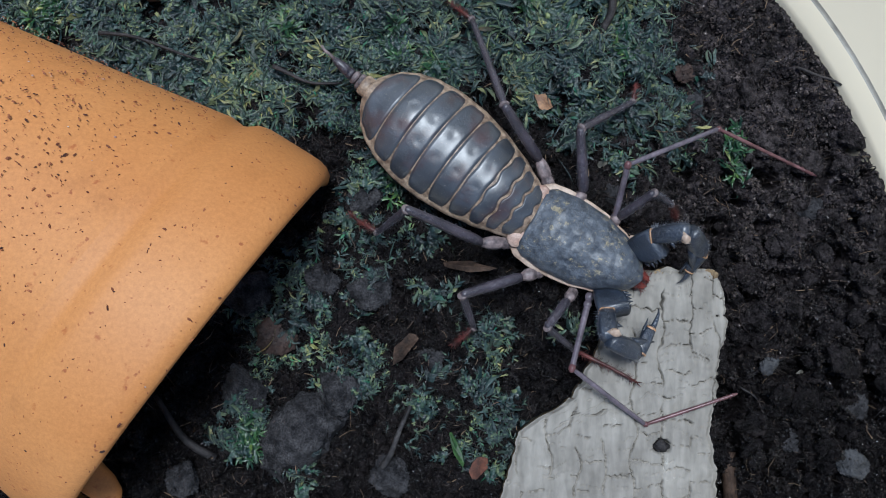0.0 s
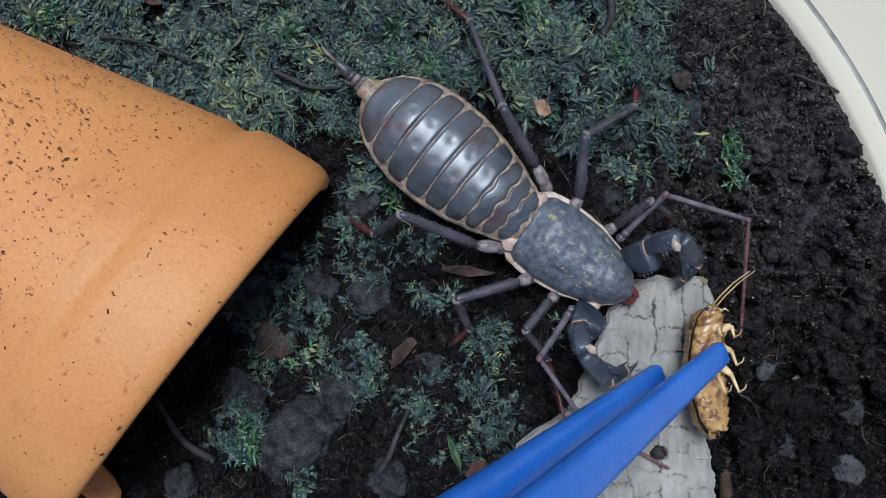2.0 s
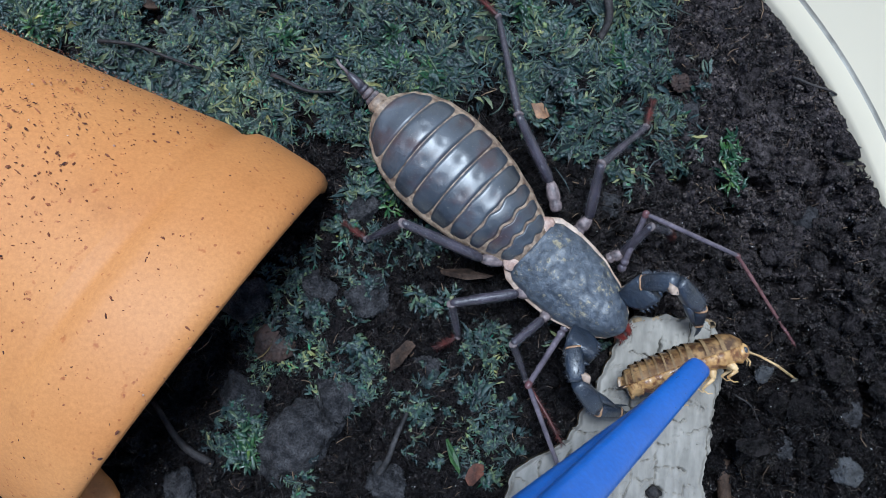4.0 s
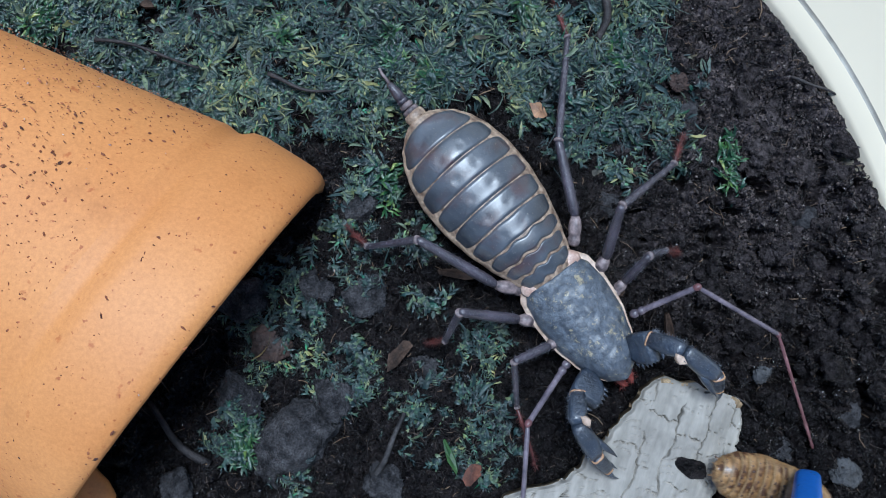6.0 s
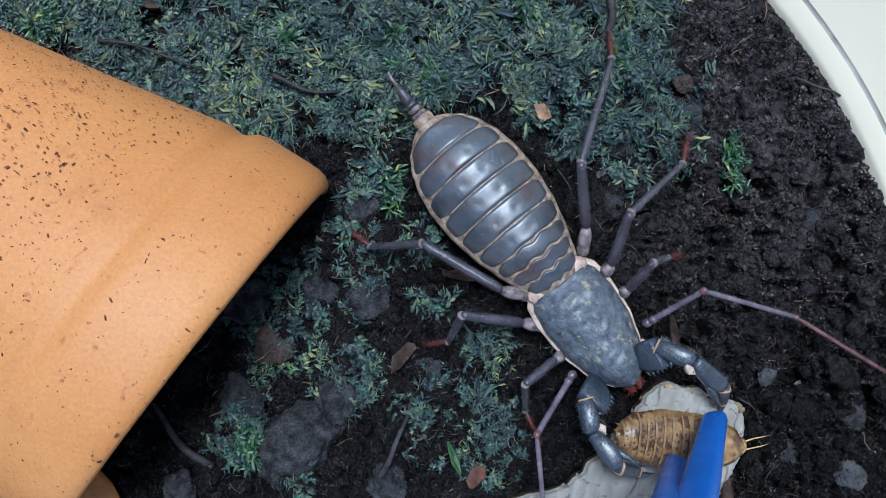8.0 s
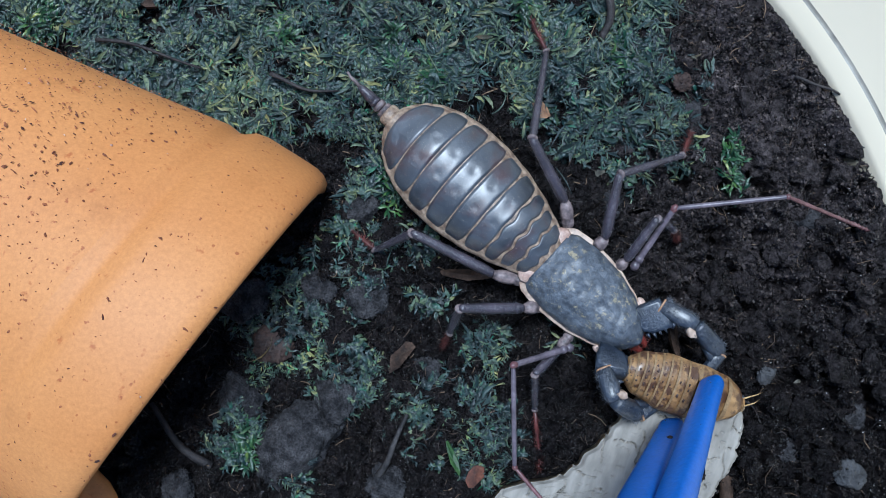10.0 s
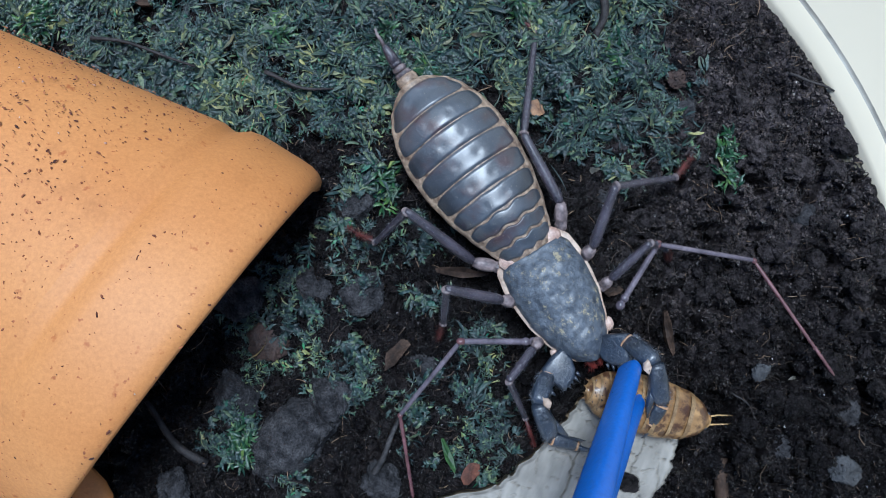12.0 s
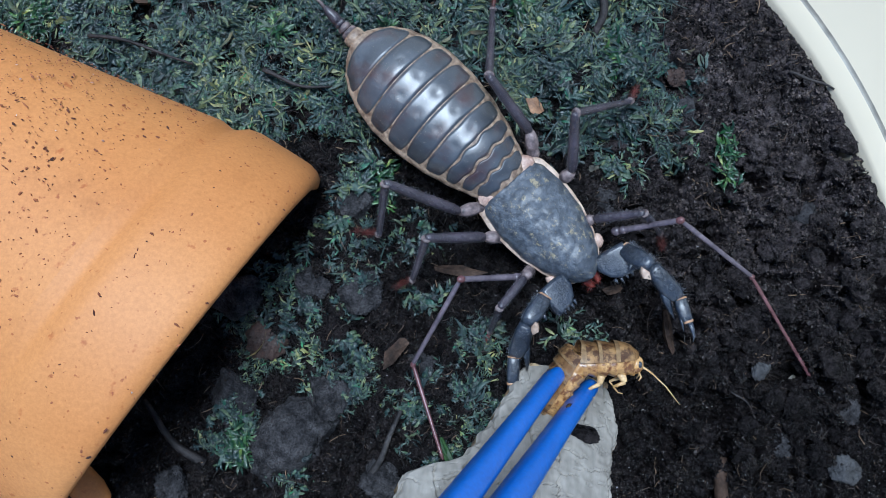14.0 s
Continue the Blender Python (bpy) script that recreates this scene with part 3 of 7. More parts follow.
def build_table():
    verts, faces = [], []
    rings = [0, 150, 300, 450, 600]
    for i, r in enumerate(rings):
        for k in range(32):
            a = 2 * math.pi * k / 32
            verts.append((TUB_X + r * math.cos(a), TUB_Y + r * math.sin(a), -48.2))
            if i < len(rings) - 1:
                p, q = i * 32 + k, i * 32 + (k + 1) % 32
                faces.append((p, p + 32, q + 32, q))
    tagged(part("table", (verts, faces), TABLE), "plain grey surface under the tub", "surface", kind="structure")


build_tub()
build_table()


# ---- flower pot ----
def build_pot():
    pot = thing("flower_pot", "orange plastic flower pot lying on its side, half buried in moss", "flower pot")
    r = POT_R
    rim = [(-1.6, r - 3.4), (-0.5, r - 3.0), (0.0, r - 2.1), (-0.4, r - 1.1), (-1.6, r - 0.4), (-3.2, r - 0.1), (-6, r - 0.3), (-10, r - 0.7), (-13, r - 1.0), (-14.8, r - 1.6), (-16.2, r - 2.9), (-17.2, r - 3.4), (-18.2, r - 3.35), (-19.5, r - 3.3)]
    wall = [(-19.5, r - 3.3), (-22, r - 4.0), (-40, r - 8.9), (-62, r - 14.6), (-78, r - 17.5), (-80, r - 19), (-80, 1), (-78, 1), (-77, r - 20.5), (-20, r - 6.4), (-1.6, r - 3.4)]
    m = shift(POT_X, POT_Y, POT_Z, 0, POT_DIP, POT_TURN)
    part("rim", moved(lathe(rim, 160), m), TERRACOTTA, pot)
    part("wall", moved(lathe(wall, 160), m), TERRACOTTA, pot)
    tab = moved(blob(3.0, 6.5, 3.0, 0.05, 3), shift(-61.2, -40.5, 5.0, 0, 0, 51))
    part("tab", tab, TERRACOTTA, pot, "rounded orange tab of the rim")
    return m


POT_AT = build_pot()


def build_pot_flecks():
    """Specks of soil stuck to the pot, denser towards its buried end."""
    rng = random.Random(8)
    verts, faces = [], []
    made = 0
    while made < 4300:
        x = -78 * rng.random()
        thick = 0.30 + 0.70 * ease(-12, -44, x)
        if rng.random() > thick:
            continue
        a = radians(rng.uniform(0, 180))
        rad = POT_R - 0.1 + 0.06 * x if x > -14 else POT_R - 3.3 + (x + 19.5) * 0.245
        if -20 < x < -13:
            continue
        p = POT_AT @ Vector((x, rad * math.cos(a), rad * math.sin(a)))
        if p.z < 4 and rng.random() < 0.5:
            continue
        out = (POT_AT.to_3x3() @ Vector((0, math.cos(a), math.sin(a)))).normalized()
        r = 0.05 + 0.07 * rng.random() + 0.17 * rng.random() ** 7
        e = out.orthogonal().normalized()
        f = out.cross(e)
        spin = rng.uniform(0, 6.3)
        e, f = e * math.cos(spin) + f * math.sin(spin), f * math.cos(spin) - e * math.sin(spin)
        long = rng.uniform(1, 2.2) + 2.0 * rng.random() ** 8
        n = len(verts)
        for k in range(5):
            b = 2 * math.pi * k / 5
            g = rng.uniform(0.6, 1.3)
            verts.append(tuple(p + e * (r * long * g * math.cos(b)) + f * (r * g * math.sin(b)) - out * 0.05))
        verts.append(tuple(p + out * r * 0.7))
        faces += [(n + k, n + (k + 1) % 5, n + 5) for k in range(5)]
        made += 1
    tagged(part("soil_flecks", (verts, faces), CRUMB_RED, smooth=False), "small brown soil specks stuck to the orange pot", "soil specks", kind="stuff")


CRUMB_RED = by_island("pot_fleck", [(0.0, (0.035, 0.012, 0.008)), (0.35, (0.12, 0.036, 0.016)), (0.97, (0.34, 0.12, 0.045)), (1.0, (0.5, 0.46, 0.43))], 0.8, 1500)
build_pot_flecks()


# ---- clods, chips, twigs ----
def rough_lump(rx, ry, rz, seed, rings=34, sides=52):
    """A broken, angular lump with crumbly facets."""
    rng = random.Random(seed)
    cuts = [(Vector((rng.gauss(0, 1), rng.gauss(0, 1), rng.gauss(0.2, 1))).normalized(), rng.uniform(0.55, 0.85)) for _ in range(13)]
    verts, faces = blob(1, 1, 1, 0.0, 0, rings, sides)
    out = []
    for v in verts:
        p = Vector((v[2], v[0], v[1]))
        reach = min([1.0] + [d / max(0.05, p.dot(n)) for n, d in cuts if p.dot(n) > 0])
        q = p * reach
        g = 1 + 0.10 * noise.noise(q * 2.6 + Vector((seed, 0, 0))) + 0.12 * noise.noise(q * 7 + Vector((0, seed, 0))) + 0.05 * noise.noise(q * 19)
        out.append((q.x * rx * g * 1.15, q.y * ry * g * 1.15, q.z * rz * g * 1.15))
    return out, faces


def clod(x, y, r, seed, mat=CLOD, label="dark lump of pressed soil lying in the hollow", flat=0.6, stretch=1.0, lift=0.0):
    rng = random.Random(seed)
    lump = rough_lump(r * stretch, r / stretch, r * flat, seed)
    verts, faces = list(lump[0]), list(lump[1])
    for p in rng.sample([v for v in lump[0] if v[2] > -0.2 * r], min(520, int(38 * r * r))):
        g, n = rng.uniform(0.05, 0.13) + 0.2 * rng.random() ** 6, len(verts)
        verts += [(p[0] + ux * g * rng.uniform(0.6, 1.5), p[1] + uy * g * rng.uniform(0.6, 1.5), p[2] + uz * g) for ux, uy, uz in OCTA_V]
        faces += [tuple(i + n for i in f) for f in OCTA_F]
    ob = part("soil_clod", (verts, faces), mat)
    ob.matrix_world = pose(x * MM, y * MM, (soil_height(x, y) + r * flat * 0.2 + lift) * MM, 0, 0, seed * 47)
    tagged(ob, label, "soil clod", "soil clods")


for c in ((-26.0, -34.0, 8.2, 1), (-19.8, -27.2, 4.2, 2), (-36.5, -26.5, 4.4, 3), (-13.5, -8.5, 4.2, 4), (-22, -7.5, 3.2, 5), (-14.5, 7, 3.4, 6), (-2, -22, 3.6, 7), (-36, -9, 4.4, 10),
          (-46, -42, 3.4, 12), (-10, -42, 3.6, 13), (66, 5, 2.6, 16), (72, -30, 3.0, 17), (62, -37, 2.6, 20), (30, 8, 3.2, 23), (44, 24, 2.4, 24)):
    clod(*c)


def build_lumps():
    """Crumbly lumps of soil lying all over the bare ground."""
    rng = random.Random(77)
    verts, faces = [], []
    made = 0
    while made < 760:
        x, y = rand_place(rng)
        if x < -45 or rng.random() < moss_cover(x, y) + 0.75 * ease(20, -5, x) + 0.5 * ease(12, 24, y):
            continue
        made += 1
        r = (0.6 + 1.5 * rng.random() ** 2) * (1 + 0.22 * ease(28, 44, x) * ease(40, 18, y))
        lump = rough_lump(r * rng.uniform(0.8, 1.3), r, r * rng.uniform(0.6, 0.9), made, 12, 18)
        turn, z = rng.uniform(0, 6.3), soil_height(x, y) + r * rng.uniform(-0.35, 0.2)
        c, s = math.cos(turn), math.sin(turn)
        n = len(verts)
        verts += [(x + px * c - py * s, y + px * s + py * c, z + pz) for px, py, pz in lump[0]]
        faces += [tuple(i + n for i in f) for f in lump[1]]
        for px, py, pz in rng.sample(lump[0], 120):
            if pz < 0:
                continue
            g, n = rng.uniform(0.07, 0.2), len(verts)
            verts += [(x + px * c - py * s + ux * g * rng.uniform(0.7, 1.4), y + px * s + py * c + uy * g * rng.uniform(0.7, 1.4), z + pz + uz * g) for ux, uy, uz in OCTA_V]
            faces += [tuple(i + n for i in f) for f in OCTA_F]
    tagged(part("soil_lumps", (verts, faces), LUMP, smooth=False), "dark crumbly lumps of moist soil over the ground", "soil lumps", kind="stuff")


LUMP = soil_material("lump_soil", (0.0008, 0.0008, 0.0010), (0.0120, 0.0104, 0.0116), (0.0035, 0.0032, 0.0036), (0.078, 0.068, 0.072), 700, 0.26, 0.9, 2600, 0.13)
build_lumps()
CLOD_GREY = speckled("grey_clod", (0.013, 0.0135, 0.016), (0.042, 0.043, 0.048), 400, 0.6, 0.5, 2400)
clod(56.0, -21.8, 1.6, 41, CLOD_GREY, "pale grey lump of dried soil", 0.6, 0.9, 0.8)
clod(71.5, -39.5, 2.6, 42, CLOD_GREY, "pale grey lump of dried soil", 0.5, 1.0, 0.6)
clod(-30.2, -17.2, 3.4, 31, CLOD_BROWN, "small reddish-brown lump of soil", 0.7, 0.9, 1.0)


def chip(name, x, y, size, seed, mat, label, category, turn=0.0, ratio=0.55, lift=0.8):
    rng = random.Random(seed)
    n = 9
    ring = [(size * math.cos(2 * math.pi * k / n) * rng.uniform(0.7, 1.15), size * ratio * math.sin(2 * math.pi * k / n) * rng.uniform(0.7, 1.2)) for k in range(n)]
    t = size * 0.12
    verts = [(a, b, t * rng.uniform(0.4, 1.6)) for a, b in ring] + [(a * 0.96, b * 0.96, -t) for a, b in ring] + [(0, 0, t * 1.6), (0, 0, -t)]
    faces = [(k, (k + 1) % n, 2 * n) for k in range(n)] + [(n + (k + 1) % n, n + k, 2 * n + 1) for k in range(n)] + [(k, n + k, n + (k + 1) % n, (k + 1) % n) for k in range(n)]
    ob = part(name, (verts, faces), mat, smooth=False)
    ob.matrix_world = pose(x * MM, y * MM, (soil_height(x, y) + lift) * MM, rng.uniform(-12, 12), rng.uniform(-12, 12), turn)
    tagged(ob, label, category)


chip("leaf_fragment", 17.2, 24.0, 2.1, 1, LEAF_TAN, "small torn brown leaf fragment on the moss", "leaf fragment", -50, 0.6, 2.2)
chip("wood_splinter", 3.5, -4.6, 5.0, 2, CHIP_BROWN, "flat brown wood splinter lying in moss", "wood splinter", -4, 0.18, 1.6)
chip("wood_splinter", -7.4, -19.0, 3.6, 3, CHIP_BROWN, "flat brown wood splinter lying on the soil", "wood splinter", 50, 0.4, 1.4)
chip("leaf_fragment", 5.6, -40, 2.4, 4, LEAF_RED, "small torn brown leaf fragment on the soil", "leaf fragment", 70, 0.6, 1.4)
chip("leaf_fragment", 1.8, -37, 3.2, 5, LEAF_GREEN, "narrow green leaf fragment on the soil", "leaf fragment", -70, 0.22, 1.4)
chip("seed", 28, 13.6, 1.3, 6, CHIP_PALE, "small oval pale brown seed husk", "seed", 80, 0.65, 1.4)
clod(42.2, 29.5, 1.9, 25, CLOD_BROWN, "small round olive-brown lump on the soil", 0.8, 1.0, 1.0)
chip("seed", 64, -24.3, 1.0, 8, CHIP_PALE, "small pale seed husk on the soil", "seed", 40, 0.6, 1.2)
chip("wood_splinter", 30.5, -8, 2.0, 9, CHIP_BROWN, "short brown wood splinter on the soil", "wood splinter", 10, 0.5, 1.2)
chip("root_scrap", -52, 43.2, 3.0, 10, CHIP_BROWN, "curled reddish root scrap in the moss", "root scrap", -20, 0.4, 2.4)
chip("grass_blade", 40.6, -15.6, 4.6, 12, CHIP_BROWN, "dry brown grass blade lying on the soil", "grass blade", -78, 0.16, 1.8)
chip("grass_blade", 37.6, -11.5, 1.6, 13, CHIP_BROWN, "short dry brown grass scrap on the soil", "grass blade", 10, 0.6, 1.2)


def twig(x0, y0, x1, y1, r0, r1, mat, label, sag=0.8, seed=0, lift=1.6):
    pts = []
    for i in range(9):
        u = i / 8
        x, y = x0 + (x1 - x0) * u, y0 + (y1 - y0) * u
        o = sag * math.sin(math.pi * u) + 0.25 * math.sin(7 * u + seed)
        nx, ny = -(y1 - y0), x1 - x0
        k = o / math.hypot(nx, ny)
        pts.append((x + nx * k, y + ny * k, 0.5 * (soil_height(x0, y0) + soil_height(x1, y1)) + lift + 0.3 * math.sin(5 * u)))
    ob = part("twig", tube(pts, [r0 + (r1 - r0) * i / 8 for i in range(9)], 8), mat)
    tagged(ob, label, "twig", "twigs")


twig(-51.2, -27.2, -40.8, -38.5, 0.45, 0.9, TWIG, "dark bent twig on the soil beside the pot", -1.2)
twig(-6.5, -29, -11.5, -40, 0.38, 0.62, TWIG_GREY, "grey dry twig lying on the soil", 0.5, 2, 3.6)
twig(50.5, -38, 50, -52, 1.2, 1.4, CHIP_BROWN, "thick reddish-brown twig half sunk in soil", 0.3, 3, 1.0)
twig(29, 44.5, 27.5, 36, 0.8, 0.6, TWIG, "dark twig stub in the moss", 0.5, 4, 2.2)
twig(52, -26, 57, -32, 0.2, 0.15, TWIG, "thin dark rootlet over the soil", 0.5, 5, 2.4)
twig(-60, 36, -42, 31, 0.35, 0.2, TWIG, "thin dark twig lying in the moss", 0.8, 6, 3.4)
twig(-30, 30, -18, 27, 0.4, 0.2, TWIG, "thin dark twig lying in the moss", -0.8, 7, 3.2)
twig(62, 30, 70, 27, 0.3, 0.2, TWIG, "thin dark twig lying on the soil", 0.4, 8, 1.4)


# ---- bark ----
def crack(x, y):
    """Depth of the cracks in the bark: blocks like bricks, split by finer checks across the grain."""
    wx, wy = x + 1.6 * n2(x, y, 6, 1) + 0.35 * n2(x, y, 1.2, 5), y + 1.5 * n2(x, y, 4.5, 2) + 0.35 * n2(x, y, 1.0, 6)

    def line(v, size, seed, width):
        k = math.floor(v / size)
        edge = min(v - k * size, (k + 1) * size - v)
        cell = k + (1 if v - k * size > size / 2 else 0)
        return ease(width, width * 0.35, edge), cell
    along, col = line(wx, 4.9, 1, 0.12)
    along *= ease(-0.24, 0.02, n2(col * 3.7, wy, 6.5, 21))
    row_shift = 1.9 * math.floor(wx / 4.9)
    across, row = line(wy + row_shift, 4.3, 2, 0.10)
    across *= ease(-0.16, 0.08, n2(wx, row * 5.1, 4.0, 22))
    checks, _ = line(wy + 0.7 * row_shift, 1.45, 3, 0.07)
    checks *= ease(0.05, 0.25, n2(wx, wy, 2.6, 23))
    return 2.2 * max(along, across) + 0.5 * checks


BARK_SIDE = [(-52, -20, 2), (-34, -28, 9), (-24, -30, 10.2), (-16, -28.5, 10.3), (-9, -27.5, 10.0), (0, -25, 9.2), (2.2, -24.5, 8.4), (4.5, -21.5, 8.7), (6.0, -18.5, 9.2), (8, -15.5, 9.8), (15, -11.6, 10.2), (20, -9.4, 11.8), (25, -7.6, 11.2), (28.5, -6.0, 10.2), (30.4, -4.0, 9.4)]


def bark_edges(y):
    s = BARK_SIDE
    for (y0, l0, r0), (y1, l1, r1) in zip(s, s[1:]):
        if y0 <= y <= y1:
            u = (y - y0) / (y1 - y0)
            return l0 + (l1 - l0) * u, r0 + (r1 - r0) * u
    return s[-1][1:]


def build_bark():
    bark = thing("bark_piece", "flat weathered grey bark piece with cracked plates, resting on soil", "bark")
    rows, cols = 330, 220
    verts, faces = [], []
    low = []
    for j in range(rows + 1):
        y = -40 + 70.4 * j / rows
        left, right = bark_edges(y)
        left, right = left + 0.7 * n2(y, 0, 2, 1), right + 0.5 * n2(y, 9, 1.7, 2) + 0.25 * n2(y, 4, 0.7, 3)
        for i in range(cols + 1):
            u = i / cols
            x = left + (right - left) * u
            yy = y + (0.8 * n2(x, 3, 2.5, 4) if j == rows else 0)
            z = 1.2 * math.sin(math.pi * u) + 0.25 * n2(x, yy, 7, 5) + 0.16 * n2(x, yy, 1.2, 8) - crack(x, yy)
            hole = math.hypot(x / 1.5, yy / 1.3)
            z -= 2.6 * ease(1.15, 0.6, hole + 0.3 * n2(x, yy, 1, 3))
            edge = min(u, 1 - u, (1 - j / rows) * 3)
            z -= 0.8 * ease(0.03, 0.0, edge)
            verts.append((x, yy, z))
            low.append((x, yy, -3.2 + 0.4 * n2(x, yy, 3, 6)))
    w = cols + 1
    for j in range(rows):
        for i in range(cols):
            a = j * w + i
            faces.append((a, a + 1, a + w + 1, a + w))
    part("bark_face", (verts, faces), BARK, bark)
    n = len(low)
    rim = [i for i in range(w)] + [j * w + cols for j in range(1, rows + 1)] + [rows * w + i for i in range(cols - 1, -1, -1)] + [j * w for j in range(rows - 1, 0, -1)]
    core_v = [verts[i] for i in rim] + [low[i] for i in rim] + [low[rows // 2 * w + cols // 2]]
    k = len(rim)
    core_f = [(a, k + a, k + (a + 1) % k, (a + 1) % k) for a in range(k)] + [(k + (a + 1) % k, k + a, 2 * k) for a in range(k)]
    crust = []
    for q in range(60):
        left, right = bark_edges(30)
        x = left + (right - left) * (q + 0.5) / 60
        crust.append(moved(rough_lump(0.5, 0.5 + 0.3 * n2(x, 0, 2, 6), 0.45, q), shift(x, 29.6 + 0.7 * n2(x, 5, 1.5, 7), -0.1 + 0.5 * n2(x, 0, 3, 2))))
    part("crust", join(*[(v, f) for v, f in crust]), BARK_EDGE, bark, "tan crumbly crust along the broken end")
    part("bark_core", (core_v, core_f), BARK_EDGE, bark, "tan broken edge of the bark")
    # dark lump filling the hole; its colour stands in for the shade inside
    part("hole_shade", moved(rough_lump(1.5, 1.2, 0.9, 6, 14, 20), shift(0, 0, 0.35)), TWIG, bark, "black lump standing in for the shade of a hole in the bark")
    return bark


# ---- whip scorpion ----
# limb segment lengths in millimetres
LENGTHS = dict(
    hind_l=[4.93, 13.15, 20.22, 7.6],
    third_l=[3.5, 11.33, 15.09, 6.63],
    second_l=[2.78, 9.21, 8.48, 4.31],
    first_l=[12.72, 18.06, 23.47],
    hind_r=[5.5, 15.67, 11.31, 6.56],
    third_r=[3.69, 11.56, 9.53, 5.33],
    second_r=[3.06, 7.6, 10.79, 12.35],
    first_r=[13.58, 17.17, 16.14],
    palp_l=[5.77, 6.6, 7.39, 6.78],
    palp_r=[4.94, 5.74, 6.76, 7.76],
)




def taper(r0, r1, swell=0.0, end=1.0):
    return lambda u: (r0 + (r1 - r0) * u + swell * math.sin(math.pi * u)) * (1 - (1 - end) * ease(0.9, 1.0, u)) * (0.75 + 0.25 * ease(0.0, 0.12, u))


def limb_shape(length, radius, count, seed, size=0.9, flat=1.0, bow=0.0, sides=12):
    """A limb segment along x with rounded ends and hairs."""
    us = [0.0, 0.04, 0.12, 0.25, 0.4, 0.55, 0.7, 0.82, 0.92, 0.98, 1.02]
    pts = [(length * u, 0, bow * math.sin(math.pi * u)) for u in us]
    rs = [radius(min(1, u)) for u in us]
    rs[0] *= 0.6
    rs[-1] *= 0.55
    return join(tube(pts, rs, sides, flat), bristles(length, radius, count, seed, size))


def dome(x, y, w, h, edge, crown):
    """The height of a flattened shell of half width w."""
    u = min(1.0, abs(y) / max(w, 1e-3))
    return edge + (crown - edge) * (1 - u ** 2.2) ** 0.72 * h


def spline(table, x):
    for (x0, v0), (x1, v1) in zip(table, table[1:]):
        if x0 <= x <= x1:
            u = (x - x0) / (x1 - x0)
            return v0 + (v1 - v0) * (0.5 * u + 0.5 * u * u * (3 - 2 * u))
    return table[0][1] if x < table[0][0] else table[-1][1]


CARAPACE_W = [(-0.3, 4.61), (0.4, 5.83), (2.0, 6.72), (6.0, 7.19), (11.0, 6.86), (15.0, 5.83), (18.0, 4.61), (20.2, 3.1), (21.0, 2.07), (21.5, 0.94)]
MARGIN_W = [(-1.2, 4.32), (-0.5, 6.02), (1.0, 7.05), (4.0, 7.47), (8.0, 7.33), (11.0, 7.0), (15.0, 5.92), (18.0, 4.7), (20.2, 3.1), (21.5, 0.94)]
ABDOMEN_W = [(-34.8, 1.71), (-34.2, 2.88), (-33.2, 4.32), (-31.6, 6.08), (-29.2, 7.53), (-26.0, 8.69), (-22.0, 9.36), (-17.0, 9.36), (-12.0, 8.69), (-7.0, 7.43), (-3.0, 5.98), (-1.0, 5.21), (0.6, 4.25)]


def shell(table, x0, x1, lower, edge, crown, grow=0.0, nx=40, ny=28, relief=None):
    """A closed shell with a domed back between x0 and x1."""
    verts, faces = [], []
    for i in range(nx + 1):
        x = x0 + (x1 - x0) * i / nx
        w = spline(table, x) + grow
        h = ease(0, 0.22, (x - x0) / (x1 - x0)) * 0.35 + 0.65
        h *= ease(0, 0.18, (x1 - x) / (x1 - x0)) * 0.45 + 0.55
        for k in range(ny):
            a = 2 * math.pi * k / ny
            y = w * math.cos(a)
            if math.sin(a) >= -1e-6:
                z = dome(x, y, w, h, edge, crown) + (relief(x, y) if relief else 0)
            else:
                z = edge + (lower - edge) * abs(math.sin(a)) ** 0.7
            verts.append((x, y, z))
    for i in range(nx):
        for k in range(ny):
            p, q = i * ny + k, i * ny + (k + 1) % ny
            faces.append((p, p + ny, q + ny, q))
    faces.append(tuple(range(ny)))
    faces.append(tuple(range((nx + 1) * ny - 1, nx * ny - 1, -1)))
    return verts, faces


def carapace_relief(x, y):
    z = 0.26 * n2(x, y, 3.2, 1) + 0.22 * n2(x, y, 1.3, 2) + 0.08 * n2(x, y, 0.6, 4)
    z -= 0.35 * math.exp(-(y / 0.5) ** 2) * ease(3, 6, x) * ease(17, 12, x)
    z -= 0.4 * math.exp(-((abs(y) - 2.6 - 0.12 * x) / 0.6) ** 2) * math.exp(-((x - 11) / 3.0) ** 2)
    z += 0.45 * math.exp(-((x - 20.2) ** 2 + y * y) / 0.8)
    return z


def abdomen_top(x, y):
    w = spline(ABDOMEN_W, x)
    h = 0.45 + 0.55 * ease(-35.5, -25, x) * ease(3, -8, x)
    return dome(x, y, w, h, 8.4, 13.6)


